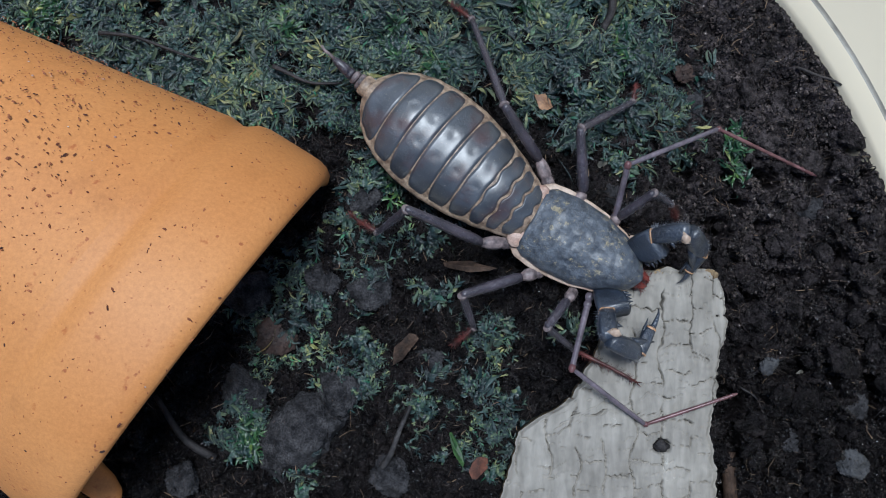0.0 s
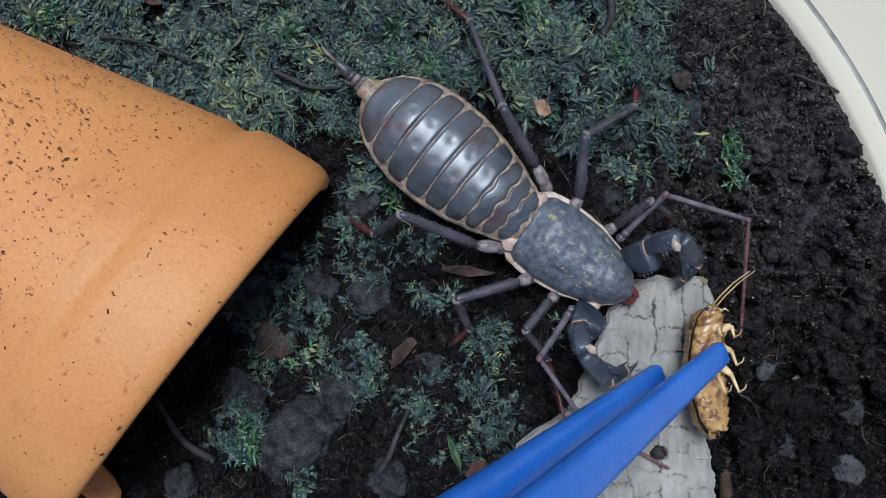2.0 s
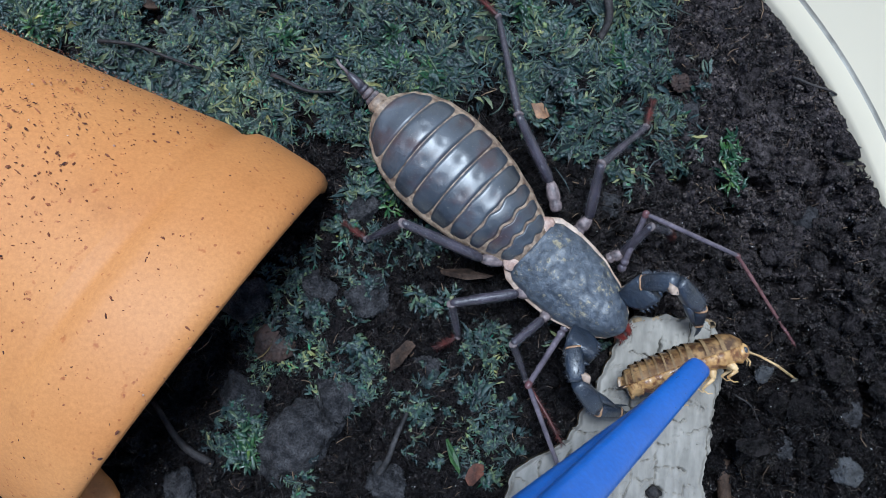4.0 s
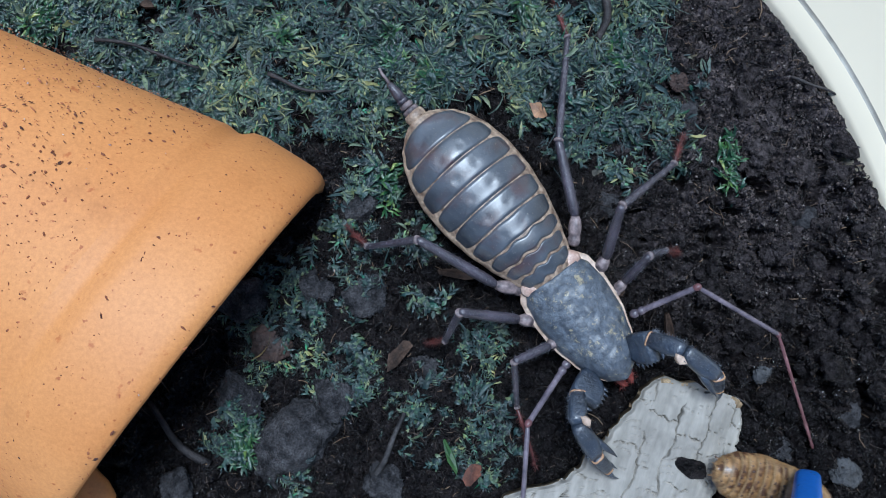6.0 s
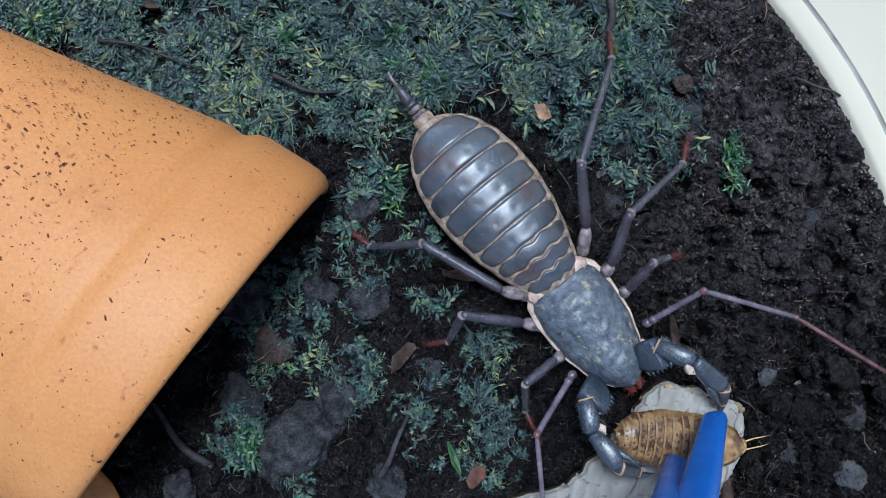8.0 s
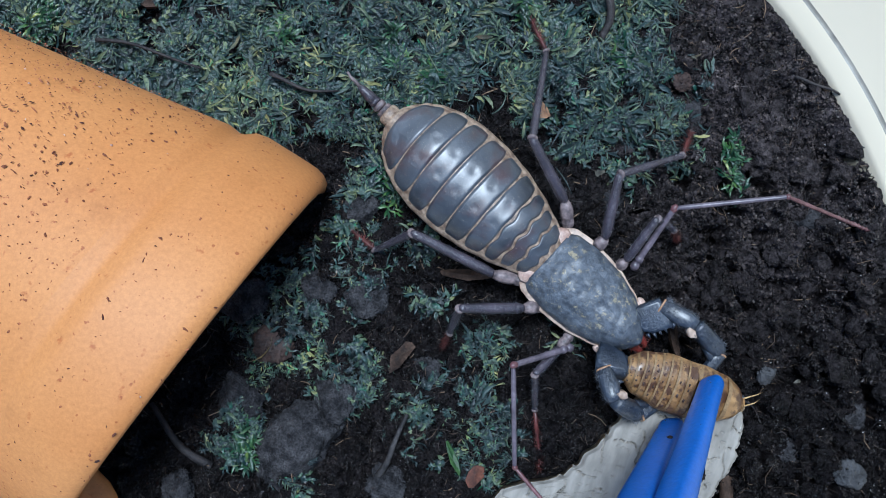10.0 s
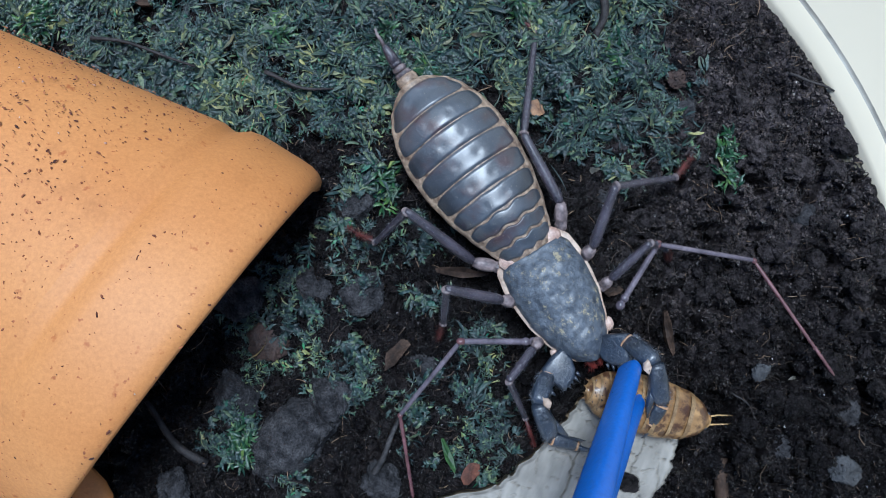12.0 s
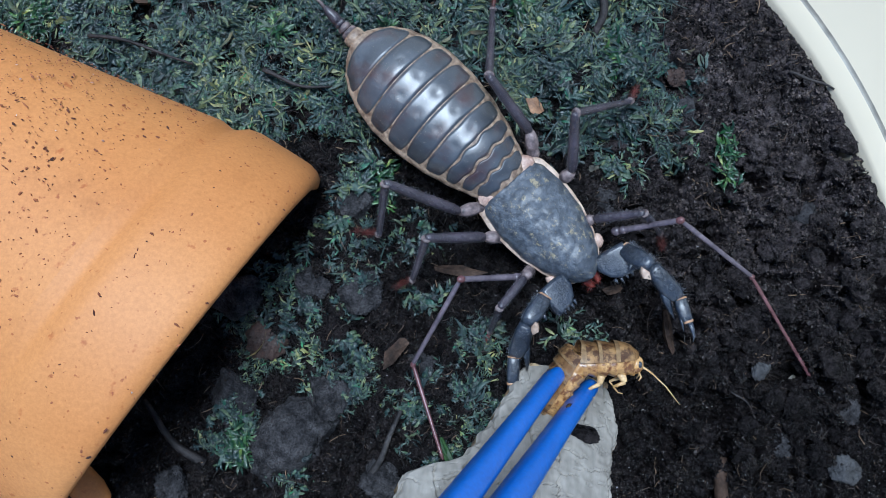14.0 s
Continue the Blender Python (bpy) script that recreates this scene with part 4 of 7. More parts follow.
def abdomen_shape():
    """Soft abdomen with a raised, beaded margin."""
    nx, ny = 80, 48
    verts, faces = [], []
    for i in range(nx + 1):
        x = -34.5 + 35.1 * i / nx
        w = spline(ABDOMEN_W, x)
        for k in range(ny):
            a = 2 * math.pi * k / ny
            y = w * math.cos(a)
            if math.sin(a) >= -1e-6:
                z = abdomen_top(x, y) + 0.28 * ease(0.92, 0.97, abs(y) / w) * (1 + 0.3 * n2(x, y, 0.6, 3)) - 0.10
            else:
                z = 8.4 - 3.6 * abs(math.sin(a)) ** 0.7
            verts.append((x, y, z))
    for i in range(nx):
        for k in range(ny):
            p, q = i * ny + k, i * ny + (k + 1) % ny
            faces.append((p, p + ny, q + ny, q))
    faces += [tuple(range(ny)), tuple(range((nx + 1) * ny - 1, nx * ny - 1, -1))]
    return verts, faces


def tergite_shape(x0, x1, wavy, seed):
    """One rounded back plate with pits, curved over the abdomen."""
    nx, ny = 16, 48
    verts, faces = [], []
    mid, half = (x0 + x1) / 2, (x1 - x0) / 2
    for i in range(nx + 1):
        for j in range(ny + 1):
            s, t = 2 * i / nx - 1, 2 * j / ny - 1
            xx = mid + half * s * (1 - min(0.35, 0.45 / half) * abs(t) ** 9)
            xx += 0.5 * (t * t - 0.4) * ease(-4, -20, x0) + wavy * 0.24 * math.sin(t * 10.5 + 0.6) * (1 - abs(t) ** 4)
            w = spline(ABDOMEN_W, xx)
            y = (w - 0.25 - 0.055 * w) * t * (1 - 0.03 * abs(s) ** 9)
            rise = 0.26 - 0.26 * abs(s) ** 14 - 0.20 * abs(t) ** 30
            z = abdomen_top(xx, y) + rise + 0.08 * n2(xx, y, 2.4, seed)
            for py in (-2.2, 2.2):
                z -= 0.10 * math.exp(-((xx - mid) ** 2 + (y - py) ** 2) / 0.5) if half > 1.4 else 0
            verts.append((xx, y, z))
    w1 = ny + 1
    for i in range(nx):
        for j in range(ny):
            a = i * w1 + j
            faces.append((a, a + w1, a + w1 + 1, a + 1))
    return verts, faces


PLATES = [(-2.55, -0.3, 1.0), (-5.2, -2.95, 1.0), (-8.2, -5.6, 1.0), (-12.0, -8.5, 0.3), (-16.05, -12.25, 0.0), (-20.2, -16.25, 0.0), (-24.35, -20.4, 0.0), (-28.5, -24.55, 0.0), (-33.3, -28.7, 0.0)]


def build_scorpion():
    body = thing("whip_scorpion", "dark grey whip scorpion with tan-edged abdomen and black pincers", "whip scorpion")
    part("carapace", shell(CARAPACE_W, 0.5, 21.4, 6.0, 8.9, 12.3, -0.3, 70, 56, carapace_relief), CARAPACE, body, "slate-grey carapace with yellowish dust")
    part("carapace_margin", shell(MARGIN_W, -1.1, 20.4, 5.2, 8.3, 9.0, 0.0), JOINT_TAN, body, "tan margin round the carapace")
    for s in (1, -1):
        part("waist_membrane", moved(blob(1.6, 1.7, 0.9, 0.12, s), shift(-0.2, 4.2 * s, 9.1)), JOINT, body, "pale pink swollen membrane")
        part("shoulder_membrane", moved(blob(1.3, 1.0, 1.2, 0.1, s), shift(17.6, 5.0 * s, 7.6, 0, 0, -35 * s)), JOINT, body, "pale membrane at the pincer base")
        part("eye", moved(blob(0.28, 0.28, 0.25), shift(19.7, 0.75 * s, 11.2)), PALP, body)
        fang = tube([(19.5, 0.9 * s, 7.6), (21.3, 0.9 * s, 7.6), (22.6, 0.75 * s, 7.2), (23.3, 0.3 * s, 6.7)], [0.8, 0.85, 0.55, 0.12], 8)
        part("chelicera", join(fang, moved(bristles(2.4, lambda u: 0.7, 40, 4, 0.9), shift(20.6, 0.9 * s, 7.5))), FANG, body, "red hairy mouthpart")
    abdomen = part("abdomen", abdomen_shape(), MARGIN, body, "tan abdomen membrane with raised margin")
    for i, (x0, x1, wavy) in enumerate(PLATES):
        part("tergite", tergite_shape(x0, x1, wavy, i * 3.0), TERGITE, abdomen, "" if i else "dark glossy back plate")
    part("tail_collar", moved(lathe([(1.6, 0.1), (1.5, 1.75), (0, 1.9), (-0.6, 1.7), (-0.8, 0.1)], 20), shift(-35.4, 0, 8.7)), MARGIN, abdomen)
    for k, (x, r) in enumerate(((-36.4, 1.45), (-37.5, 1.25), (-38.5, 1.05))):
        part("tail_ring", moved(lathe([(0.55, 0.1), (0.5, r * 0.85), (0.1, r), (-0.4, r * 0.95), (-0.55, 0.1)], 18), shift(x, 0, 8.8 + 0.15 * k)), KNOB if k < 2 else LEG, abdomen)
    part("tail_base", tube([(-38.6, 0, 9.2), (-39.8, 0.05, 9.4), (-41.2, 0.1, 9.7), (-42.1, 0.12, 9.95)], [0.9, 0.95, 0.75, 0.45], 12), LEG, abdomen)
    part("tail_whip", tube([(-41.9, 0.1, 9.9), (-43.0, 0.25, 10.2), (-44.0, 0.2, 10.6), (-45.0, 0.5, 11.0)], [0.36, 0.30, 0.26, 0.2], 8), KNOB, abdomen, "thin pinkish tail whip")
    return body, abdomen


def build_leg(body, name, lengths):
    """Walking leg: ringed knob, thigh, shin and thin hairy red foot."""
    hip, thigh, shin, foot = lengths
    slim = 0.85 if name.startswith("second") else 1.0
    seed = len(name) * 7 + ord(name[-1])
    us = (0.0, 0.10, 0.28, 0.36, 0.44, 0.62, 0.80, 0.90, 1.05)
    knob = join(tube([(hip * u, 0, 0.05) for u in us], [r * slim for r in (0.75, 1.05, 1.12, 0.92, 1.10, 1.20, 1.08, 0.98, 0.7)], 14), bristles(hip, lambda u: 1.0, 30, seed, 0.5, 0.03))
    thick, thin = taper(0.92 * slim, 0.72 * slim, 0.06), taper(0.70 * slim, 0.46 * slim)
    # the foot bends down at its middle
    bent = tube([(0, 0, 0), (foot * 0.3, 0, 0.12), (foot * 0.55, 0.1, 0.05), (foot * 0.8, 0.0, -0.1), (foot, -0.1, -0.2)], [0.36, 0.33, 0.27, 0.25, 0.17], 9)
    claws = [tube([(foot, 0.15 * s - 0.1, -0.2), (foot + 0.6, 0.32 * s - 0.1, -0.3), (foot + 0.95, 0.40 * s - 0.1, -0.65)], [0.11, 0.08, 0.02], 5) for s in (1, -1)]
    legs = [part("leg_knob", knob, KNOB, body, "grey-pink ringed leg base"),
            part("leg_thigh", join(limb_shape(thigh, thick, 50, seed + 1, 0.5, sides=14), granules(thigh, thick, 90, seed + 8)), LEG, body),
            part("leg_shin", join(limb_shape(shin, thin, 60, seed + 2, 0.6, sides=14), granules(shin, thin, 80, seed + 9)), LEG, body),
            part("leg_foot", join(bent, bristles(foot, lambda u: 0.30 - 0.12 * u, 200, seed + 3, 1.0, 0.04), *claws), TARSUS, body, "dark red hairy foot")]
    # dark bristles, their glint painted as a pale hair colour
    part("hairs", bristles(thigh, thick, 110, seed + 5, 0.5, 0.022), HAIR, legs[1], "fine hairs, pale with glint put into the colour")
    part("hairs", bristles(shin, thin, 110, seed + 6, 0.6, 0.022), HAIR, legs[2], "fine hairs, pale with glint put into the colour")
    for k, (r, at) in enumerate(((0.80, 0.15), (0.62, 0.1))):
        ring = lathe([(0.30, 0.1), (0.28, r * slim), (0.05, r * slim * 1.12), (-0.20, r * slim), (-0.22, 0.1)], 14)
        part("joint_ring", moved(ring, shift(at, 0, 0)), KNOB, legs[2 + k] if k == 0 else legs[3], "pale knobbed joint")
    return legs


def build_feeler(body, name, lengths):
    """Long thin first leg, used as a feeler."""
    a, b, c = lengths
    seed = 90 + ord(name[-1])
    base = join(limb_shape(a, taper(0.58, 0.48), 30, seed, 0.35), moved(blob(0.95, 0.8, 0.8, 0.1, 2), shift(0.6, 0, 0)), moved(blob(0.8, 0.75, 0.75), shift(2.0, 0, 0)))
    thigh = part("feeler_thigh", base, FEELER, body)
    part("knee", moved(blob(0.85, 0.62, 0.62, 0.1, 3), shift(a - 0.1, 0, 0)), FEELER_RED, thigh, "pinkish-red knee joint")
    return [thigh,
            part("feeler_shin", join(limb_shape(b, taper(0.46, 0.38), 30, seed + 1, 0.3), moved(blob(0.7, 0.5, 0.5), shift(0.1, 0, 0))), FEELER, body),
            part("feeler_tip", join(limb_shape(c, taper(0.36, 0.27), 50, seed + 2, 0.35), moved(blob(0.55, 0.5, 0.5), shift(0.1, 0, 0)),
                                    *[moved(blob(0.16, 0.40, 0.40, rings=5, sides=8), shift(c * (0.62 + 0.05 * k), 0, 0)) for k in range(8)]), FEELER_RED, body, "pinkish-red jointed feeler tip")]


def granules(length, radius, count, seed, size=0.09):
    """Fine rounded grains standing on a limb segment along x."""
    rng = random.Random(seed)
    verts, faces = [], []
    for _ in range(count):
        x, a = rng.uniform(0.05, 0.96) * length, rng.uniform(-0.4, math.pi + 0.4)
        r, g = radius(x / length), size * rng.uniform(0.6, 1.5)
        n = len(verts)
        verts += [(x + ux * g, r * math.cos(a) + uy * g, r * math.sin(a) + uz * g) for ux, uy, uz in OCTA_V]
        faces += [tuple(i + n for i in f) for f in OCTA_F]
    return verts, faces


def spike(x, y, z, dx, dy, dz, r):
    return tube([(x, y, z), (x + dx * 0.5, y + dy * 0.5, z + dz * 0.5), (x + dx, y + dy, z + dz)], [r, r * 0.7, r * 0.08], 8)


def slab(stations, sides=20, square=0.62):
    """A flattened limb: stations of x, inner and outer half widths, height above and below; inner is at -y."""
    verts, faces = [], []
    for x, inner, outer, top, low in stations:
        for k in range(sides):
            a = 2 * math.pi * k / sides
            c, sn = math.cos(a), math.sin(a)
            cy, cz = math.copysign(abs(c) ** square, c), math.copysign(abs(sn) ** square, sn)
            verts.append((x, (outer - inner) / 2 + cy * (outer + inner) / 2, cz * (top if sn > 0 else low)))
    for i in range(len(stations) - 1):
        for k in range(sides):
            p, q = i * sides + k, i * sides + (k + 1) % sides
            faces.append((p, p + sides, q + sides, q))
    faces += [tuple(range(sides)), tuple(range(len(stations) * sides - 1, (len(stations) - 1) * sides - 1, -1))]
    return verts, faces


def mirrored(shape, s):
    """The shape with its inner side turned to +y where s is 1."""
    return [(x, -0.88 * y * s, 0.9 * z) for x, y, z in shape[0]], shape[1]


def outer_fringe(length, reach, count, seed, size=1.0, thick=0.03):
    """Hairs standing out from the outer side (+y) and the top of a segment."""
    rng = random.Random(seed)
    verts, faces = [], []
    for _ in range(count):
        x, a = rng.uniform(0.02, 0.98) * length, rng.uniform(-0.5, 1.9)
        root = Vector((x, math.cos(a) * reach(x / length), math.sin(a) * 1.3))
        d = Vector((rng.uniform(-0.2, 0.7), math.cos(a), math.sin(a) * 0.8)).normalized()
        e = d.cross(Vector((0.3, 0.5, 0.8))).normalized() * thick
        g = d.cross(e).normalized() * thick
        tip, n = root + d * size * rng.uniform(0.5, 1.2), len(verts)
        verts += [tuple(root + e), tuple(root - e * 0.5 + g), tuple(root - e * 0.5 - g), tuple(tip)]
        faces += [(n, n + 1, n + 3), (n + 1, n + 2, n + 3), (n + 2, n, n + 3)]
    return verts, faces


def wedge(points, top, low):
    """A flat plate over an outline."""
    n = len(points)
    cx, cy = sum(p[0] for p in points) / n, sum(p[1] for p in points) / n
    verts = []
    for z, g in ((top, 0.75), (top - 0.12, 0.95), ((top + low) / 2, 1.0), (low, 0.9)):
        verts += [(cx + (x - cx) * g, cy + (y - cy) * g, z) for x, y in points]
    faces = [(i * n + k, i * n + (k + 1) % n, (i + 1) * n + (k + 1) % n, (i + 1) * n + k) for i in range(3) for k in range(n)]
    return verts, faces + [tuple(range(n)), tuple(range(3 * n, 4 * n))]


def build_palp(body, name, lengths):
    """Thick flattened pincer arm with angular segments; its inner side faces the other arm."""
    a, b, c, d = lengths
    s = -1 if name.endswith("l") else 1
    seed = 60 + ord(name[-1])
    # base: a flat plate whose inner edge is straight and toothed
    outline = [(-0.2, 1.1), (a * 0.5, 1.5), (a + 0.3, 1.5), (a + 0.55, -1.0), (a + 0.75, -4.0), (a + 0.5, -4.6), (a * 0.55, -4.5), (a * 0.28, -3.6), (a * 0.05, -1.6)]
    teeth = [spike(a * (0.36 + 0.17 * i), -4.0 - 0.3 * math.sin(i + 0.4), 0.5, 0.15, -1.15 - 0.25 * (i % 2), -0.1, 0.36) for i in range(5)]
    base = join(wedge(outline, 1.35, -1.7), *teeth, granules(a, lambda u: 1.3, 60, seed))
    thigh = join(slab([(-0.15, 1.0, 0.9, 0.9, 0.9), (0.15, 1.5, 1.35, 1.25, 1.3), (b * 0.3, 1.55, 1.75, 1.5, 1.6), (b * 0.62, 1.6, 2.0, 1.6, 1.6), (b * 0.88, 1.2, 1.85, 1.5, 1.5), (b * 1.02, 0.5, 1.4, 1.1, 1.1)]),
                 spike(b * 0.5, -1.3, 0.1, 0.5, -1.3, 0, 0.5), granules(b, lambda u: 1.75, 130, seed + 1))
    claw = join(slab([(-0.1, 0.5, 1.2, 1.0, 1.0), (0.3, 0.95, 1.7, 1.35, 1.35), (c * 0.35, 1.7, 1.85, 1.55, 1.5), (c * 0.62, 2.0, 1.75, 1.5, 1.5), (c * 0.85, 1.65, 1.5, 1.35, 1.3), (c * 1.0, 1.1, 1.15, 1.0, 1.0)]),
                slab([(c * 0.55, 1.9, -0.7, 0.95, 0.9), (c * 0.80, 2.75, -1.2, 0.8, 0.8), (c * 1.05, 3.3, -2.3, 0.5, 0.5), (c * 1.28, 3.5, -3.35, 0.12, 0.12)], 12), granules(c, lambda u: 1.7, 110, seed + 2))
    finger = join(slab([(-0.1, 0.9, 1.0, 0.95, 0.9), (0.25, 1.2, 1.25, 1.15, 1.1), (d * 0.25, 1.35, 1.25, 1.2, 1.15), (d * 0.48, 1.2, 1.1, 1.0, 1.0), (d * 0.66, 0.75, 0.95, 0.8, 0.8)]),
                  slab([(d * 0.34, 1.25, -0.3, 0.6, 0.6), (d * 0.56, 1.4, -0.75, 0.45, 0.45), (d * 0.80, 1.35, -1.25, 0.1, 0.1)], 10), granules(d * 0.6, lambda u: 1.2, 50, seed + 3, 0.07))
    tip = slab([(d * 0.60, 0.35, 0.85, 0.7, 0.7), (d * 0.80, 0.15, 0.75, 0.55, 0.5), (d * 0.97, 0.10, 0.42, 0.3, 0.3), (d * 1.10, 0.32, -0.22, 0.05, 0.05)], 12)
    obs = [part("pincer_base", mirrored(base, s), PALP, body, "blue-black toothed plate at the pincer base"),
           part("pincer_thigh", mirrored(thigh, s), PALP, body),
           part("pincer_claw", mirrored(claw, s), PALP, body, "blue-black flattened claw with an inner spike"),
           part("pincer_finger", mirrored(finger, s), PALP, body)]
    part("hairs", mirrored(outer_fringe(b, lambda u: 1.7, 260, seed + 11), s), HAIR, obs[1], "fine hairs, pale with glint put into the colour")
    part("hairs", mirrored(outer_fringe(c, lambda u: 1.6, 190, seed + 12, 0.8), s), HAIR, obs[2], "fine hairs, pale with glint put into the colour")
    part("hairs", mirrored(moved(bristles(4.0, lambda u: 0.5, 130, seed + 13, 1.0, 0.03), shift(a * 0.95, -0.6, 0.4, 0, 0, -86)), s), HAIR, obs[0], "fine hairs, pale with glint put into the colour")
    part("fingertip", mirrored(tip, s), PALP, obs[3])
    # pale membranes in the inner corners of the joints, thin orange rims across the top
    part("joint_membrane", mirrored(wedge([(-1.3, -0.9), (0.1, -0.6), (1.4, -1.4), (0.2, -2.3), (-0.6, -1.9)], 0.9, -0.8), s), JOINT_TAN, obs[2], "pale cream joint membrane")
    part("joint_rim", mirrored(slab([(0.02, 1.42, 1.35, 1.28, 1.2), (0.12, 1.62, 1.52, 1.42, 1.3), (0.30, 1.62, 1.52, 1.42, 1.3), (0.38, 1.42, 1.35, 1.28, 1.2)]), s), MARGIN_ORANGE, obs[1], "thin orange rim")
    part("joint_rim", mirrored(slab([(-0.02, 1.0, 1.05, 0.98, 0.9), (0.10, 1.30, 1.30, 1.22, 1.1), (0.30, 1.34, 1.34, 1.24, 1.1), (0.40, 1.15, 1.15, 1.05, 1.0)]), s), MARGIN_ORANGE, obs[3], "thin orange rim")
    part("joint_rim", mirrored(slab([(d * 0.57, 0.8, 0.95, 0.75, 0.7), (d * 0.59, 0.90, 1.05, 0.92, 0.8), (d * 0.63, 0.88, 1.03, 0.90, 0.8), (d * 0.65, 0.7, 0.85, 0.75, 0.7)]), s), MARGIN_ORANGE, obs[3])
    return obs


# ---- cockroach nymph ----
ROACH_W = [(-10.4, 0.6), (-9.6, 2.2), (-7.5, 3.7), (-3, 4.7), (2, 4.6), (6, 4.0), (8.6, 2.9), (9.8, 1.6), (10.3, 0.6)]


def roach_top(x, t):
    """The height of the back at x, at t of its half width."""
    w = spline(ROACH_W, max(-10.4, min(10.3, x)))
    return 0.25 + 2.3 * (1 - abs(t) ** 2.3) ** 0.65 * (0.40 + 0.60 * ease(0.4, 3.6, w))


def roach_plate(x0, x1):
    """One back plate whose hind edge stands over the next; its rim is a shape of its own."""
    def sheet(u0, u1, rows, proud):
        verts, faces = [], []
        for a in range(rows + 1):
            u = u0 + (u1 - u0) * a / rows
            x = x0 - 0.45 + (x1 - x0 + 0.45) * u
            w = spline(ROACH_W, max(-10.4, min(10.3, x)))
            for j in range(23):
                t = 2 * j / 22 - 1
                back = 0.55 * abs(t) ** 3 * (1 if x < 1 else 0)
                verts.append((x - back, w * t * 1.04, roach_top(x, t) + (0.50 * (1 - u) + 0.05) * (1 - t ** 6) + proud))
        for a in range(rows):
            for j in range(22):
                p = a * 23 + j
                faces.append((p, p + 23, p + 24, p + 1))
        return verts, faces
    return sheet(0.0, 1.0, 6, 0.0), sheet(-0.02, 0.16, 2, 0.035)


def ringed(shape):
    """Shallow rings across the under side."""
    return [(x, y, z - (0.45 * ((x * 0.62) % 1.0) if z < -0.3 else 0)) for x, y, z in shape[0]], shape[1]


def build_roach():
    """Cockroach nymph: the front part with head and legs, and an abdomen that bends at the waist."""
    roach = thing("cockroach_nymph", "straw-brown mottled cockroach nymph gripped by blue tweezers", "cockroach")
    part("belly", ringed(shell(ROACH_W, -0.6, 10.0, -2.4, 0.1, 0.8, -0.3, 46, 28)), ROACH_BELLY, roach, "mottled amber under side")
    abdomen = part("abdomen", ringed(shell(ROACH_W, -10.2, 0.8, -2.2, 0.1, 0.8, -0.3, 54, 28)), ROACH_BELLY, roach, "ringed amber abdomen")
    for x0, x1 in ((1.2, 3.9), (3.8, 6.7), (6.6, 10.3)):
        plate, rim = roach_plate(x0, x1)
        shield = part("back_plate", plate, ROACH_BACK, roach)
        part("rim", rim, ROACH_RIM, shield)
    spots, rng = [], random.Random(14)
    cuts = [-10.4, -9.3, -8.1, -6.8, -5.5, -4.2, -2.8, -1.4, 0.2, 1.3]
    for i, (x0, x1) in enumerate(zip(cuts, cuts[1:])):
        plate, rim = roach_plate(x0, x1)
        part("back_plate", join(plate), ROACH_BACK, abdomen)
        part("plate_rim", rim, ROACH_RIM, abdomen)
        for t in (-0.80, -0.55, -0.25, 0.08, 0.36, 0.60, 0.82):
            w, t = spline(ROACH_W, x0), t + rng.uniform(-0.09, 0.09)
            if w > 1.5 and rng.random() < 0.75:
                size = rng.uniform(0.10, 0.27)
                spots.append(moved(blob(size * 0.8, size * rng.uniform(0.8, 1.6), 0.035, 0.3, i, 5, 8), shift(x0 + rng.uniform(0.0, 0.45) - 0.55 * abs(t) ** 3, w * t, roach_top(x0, t) + 0.46 * (1 - t ** 6))))
    part("dark_spots", join(*spots), ROACH_SPOT, abdomen, "rows of dark brown spots")
    head = part("head", moved(blob(1.5, 1.6, 1.6, 0.06, 2), shift(9.7, 0, -0.9, 0, 30)), ROACH_BELLY, roach)
    for s in (1, -1):
        part("eye", moved(blob(0.45, 0.35, 0.6), shift(10.3, 1.2 * s, -0.7)), PALP, head)
        part("antenna", tube([(10.6, 0.7 * s, -1.0), (12.6, 0.4 + 0.8 * s, -2.4), (15.0, 0.6 + 0.8 * s, -4.7), (17.2, 0.7 + 0.7 * s, -7.6)], [0.17, 0.13, 0.10, 0.05], 6), ROACH_LEG, head, "thin pale antenna")
        part("palp", tube([(10.2, 0.6 * s, -1.9), (10.6, 0.9 * s, -2.8), (10.2, 1.0 * s, -3.4)], [0.2, 0.17, 0.1], 6), ROACH_LEG, head)
        part("cercus", tube([(-9.2, 0.9 * s, 0.1), (-10.4, 1.4 * s, 0.0), (-11.2, 1.7 * s, 0.0)], [0.30, 0.22, 0.06], 6), ROACH_BACK, abdomen)
        for k, (x, fold) in enumerate(((6.9, 0.7), (4.2, -0.4), (1.4, -1.3))):
            y = 1.2 * s
            hip, knee = (x, y, -1.6), (x + fold * 1.3, y + 0.9 * s, -3.4 - 0.25 * k)
            ankle = (x + fold * 1.3 - 1.9 - 0.4 * k, y + 0.9 * s, -4.1 - 0.7 * k)
            thigh = tube([hip, tuple((p + q) / 2 for p, q in zip(hip, knee)), knee], [0.75, 0.72, 0.42], 9)
            shin = tube([knee, tuple((p + q) / 2 for p, q in zip(knee, ankle)), ankle], [0.38, 0.30, 0.20], 8)
            toe = tube([ankle, (ankle[0] + 0.7, ankle[1] + 0.2 * s, ankle[2] - 0.9), (ankle[0] + 1.5, ankle[1] + 0.3 * s, ankle[2] - 1.1)], [0.17, 0.12, 0.07], 6)
            limb = part("leg", thigh, ROACH_LEG, roach)
            part("shin", join(shin, toe), ROACH_LEG, limb)
    return roach, abdomen


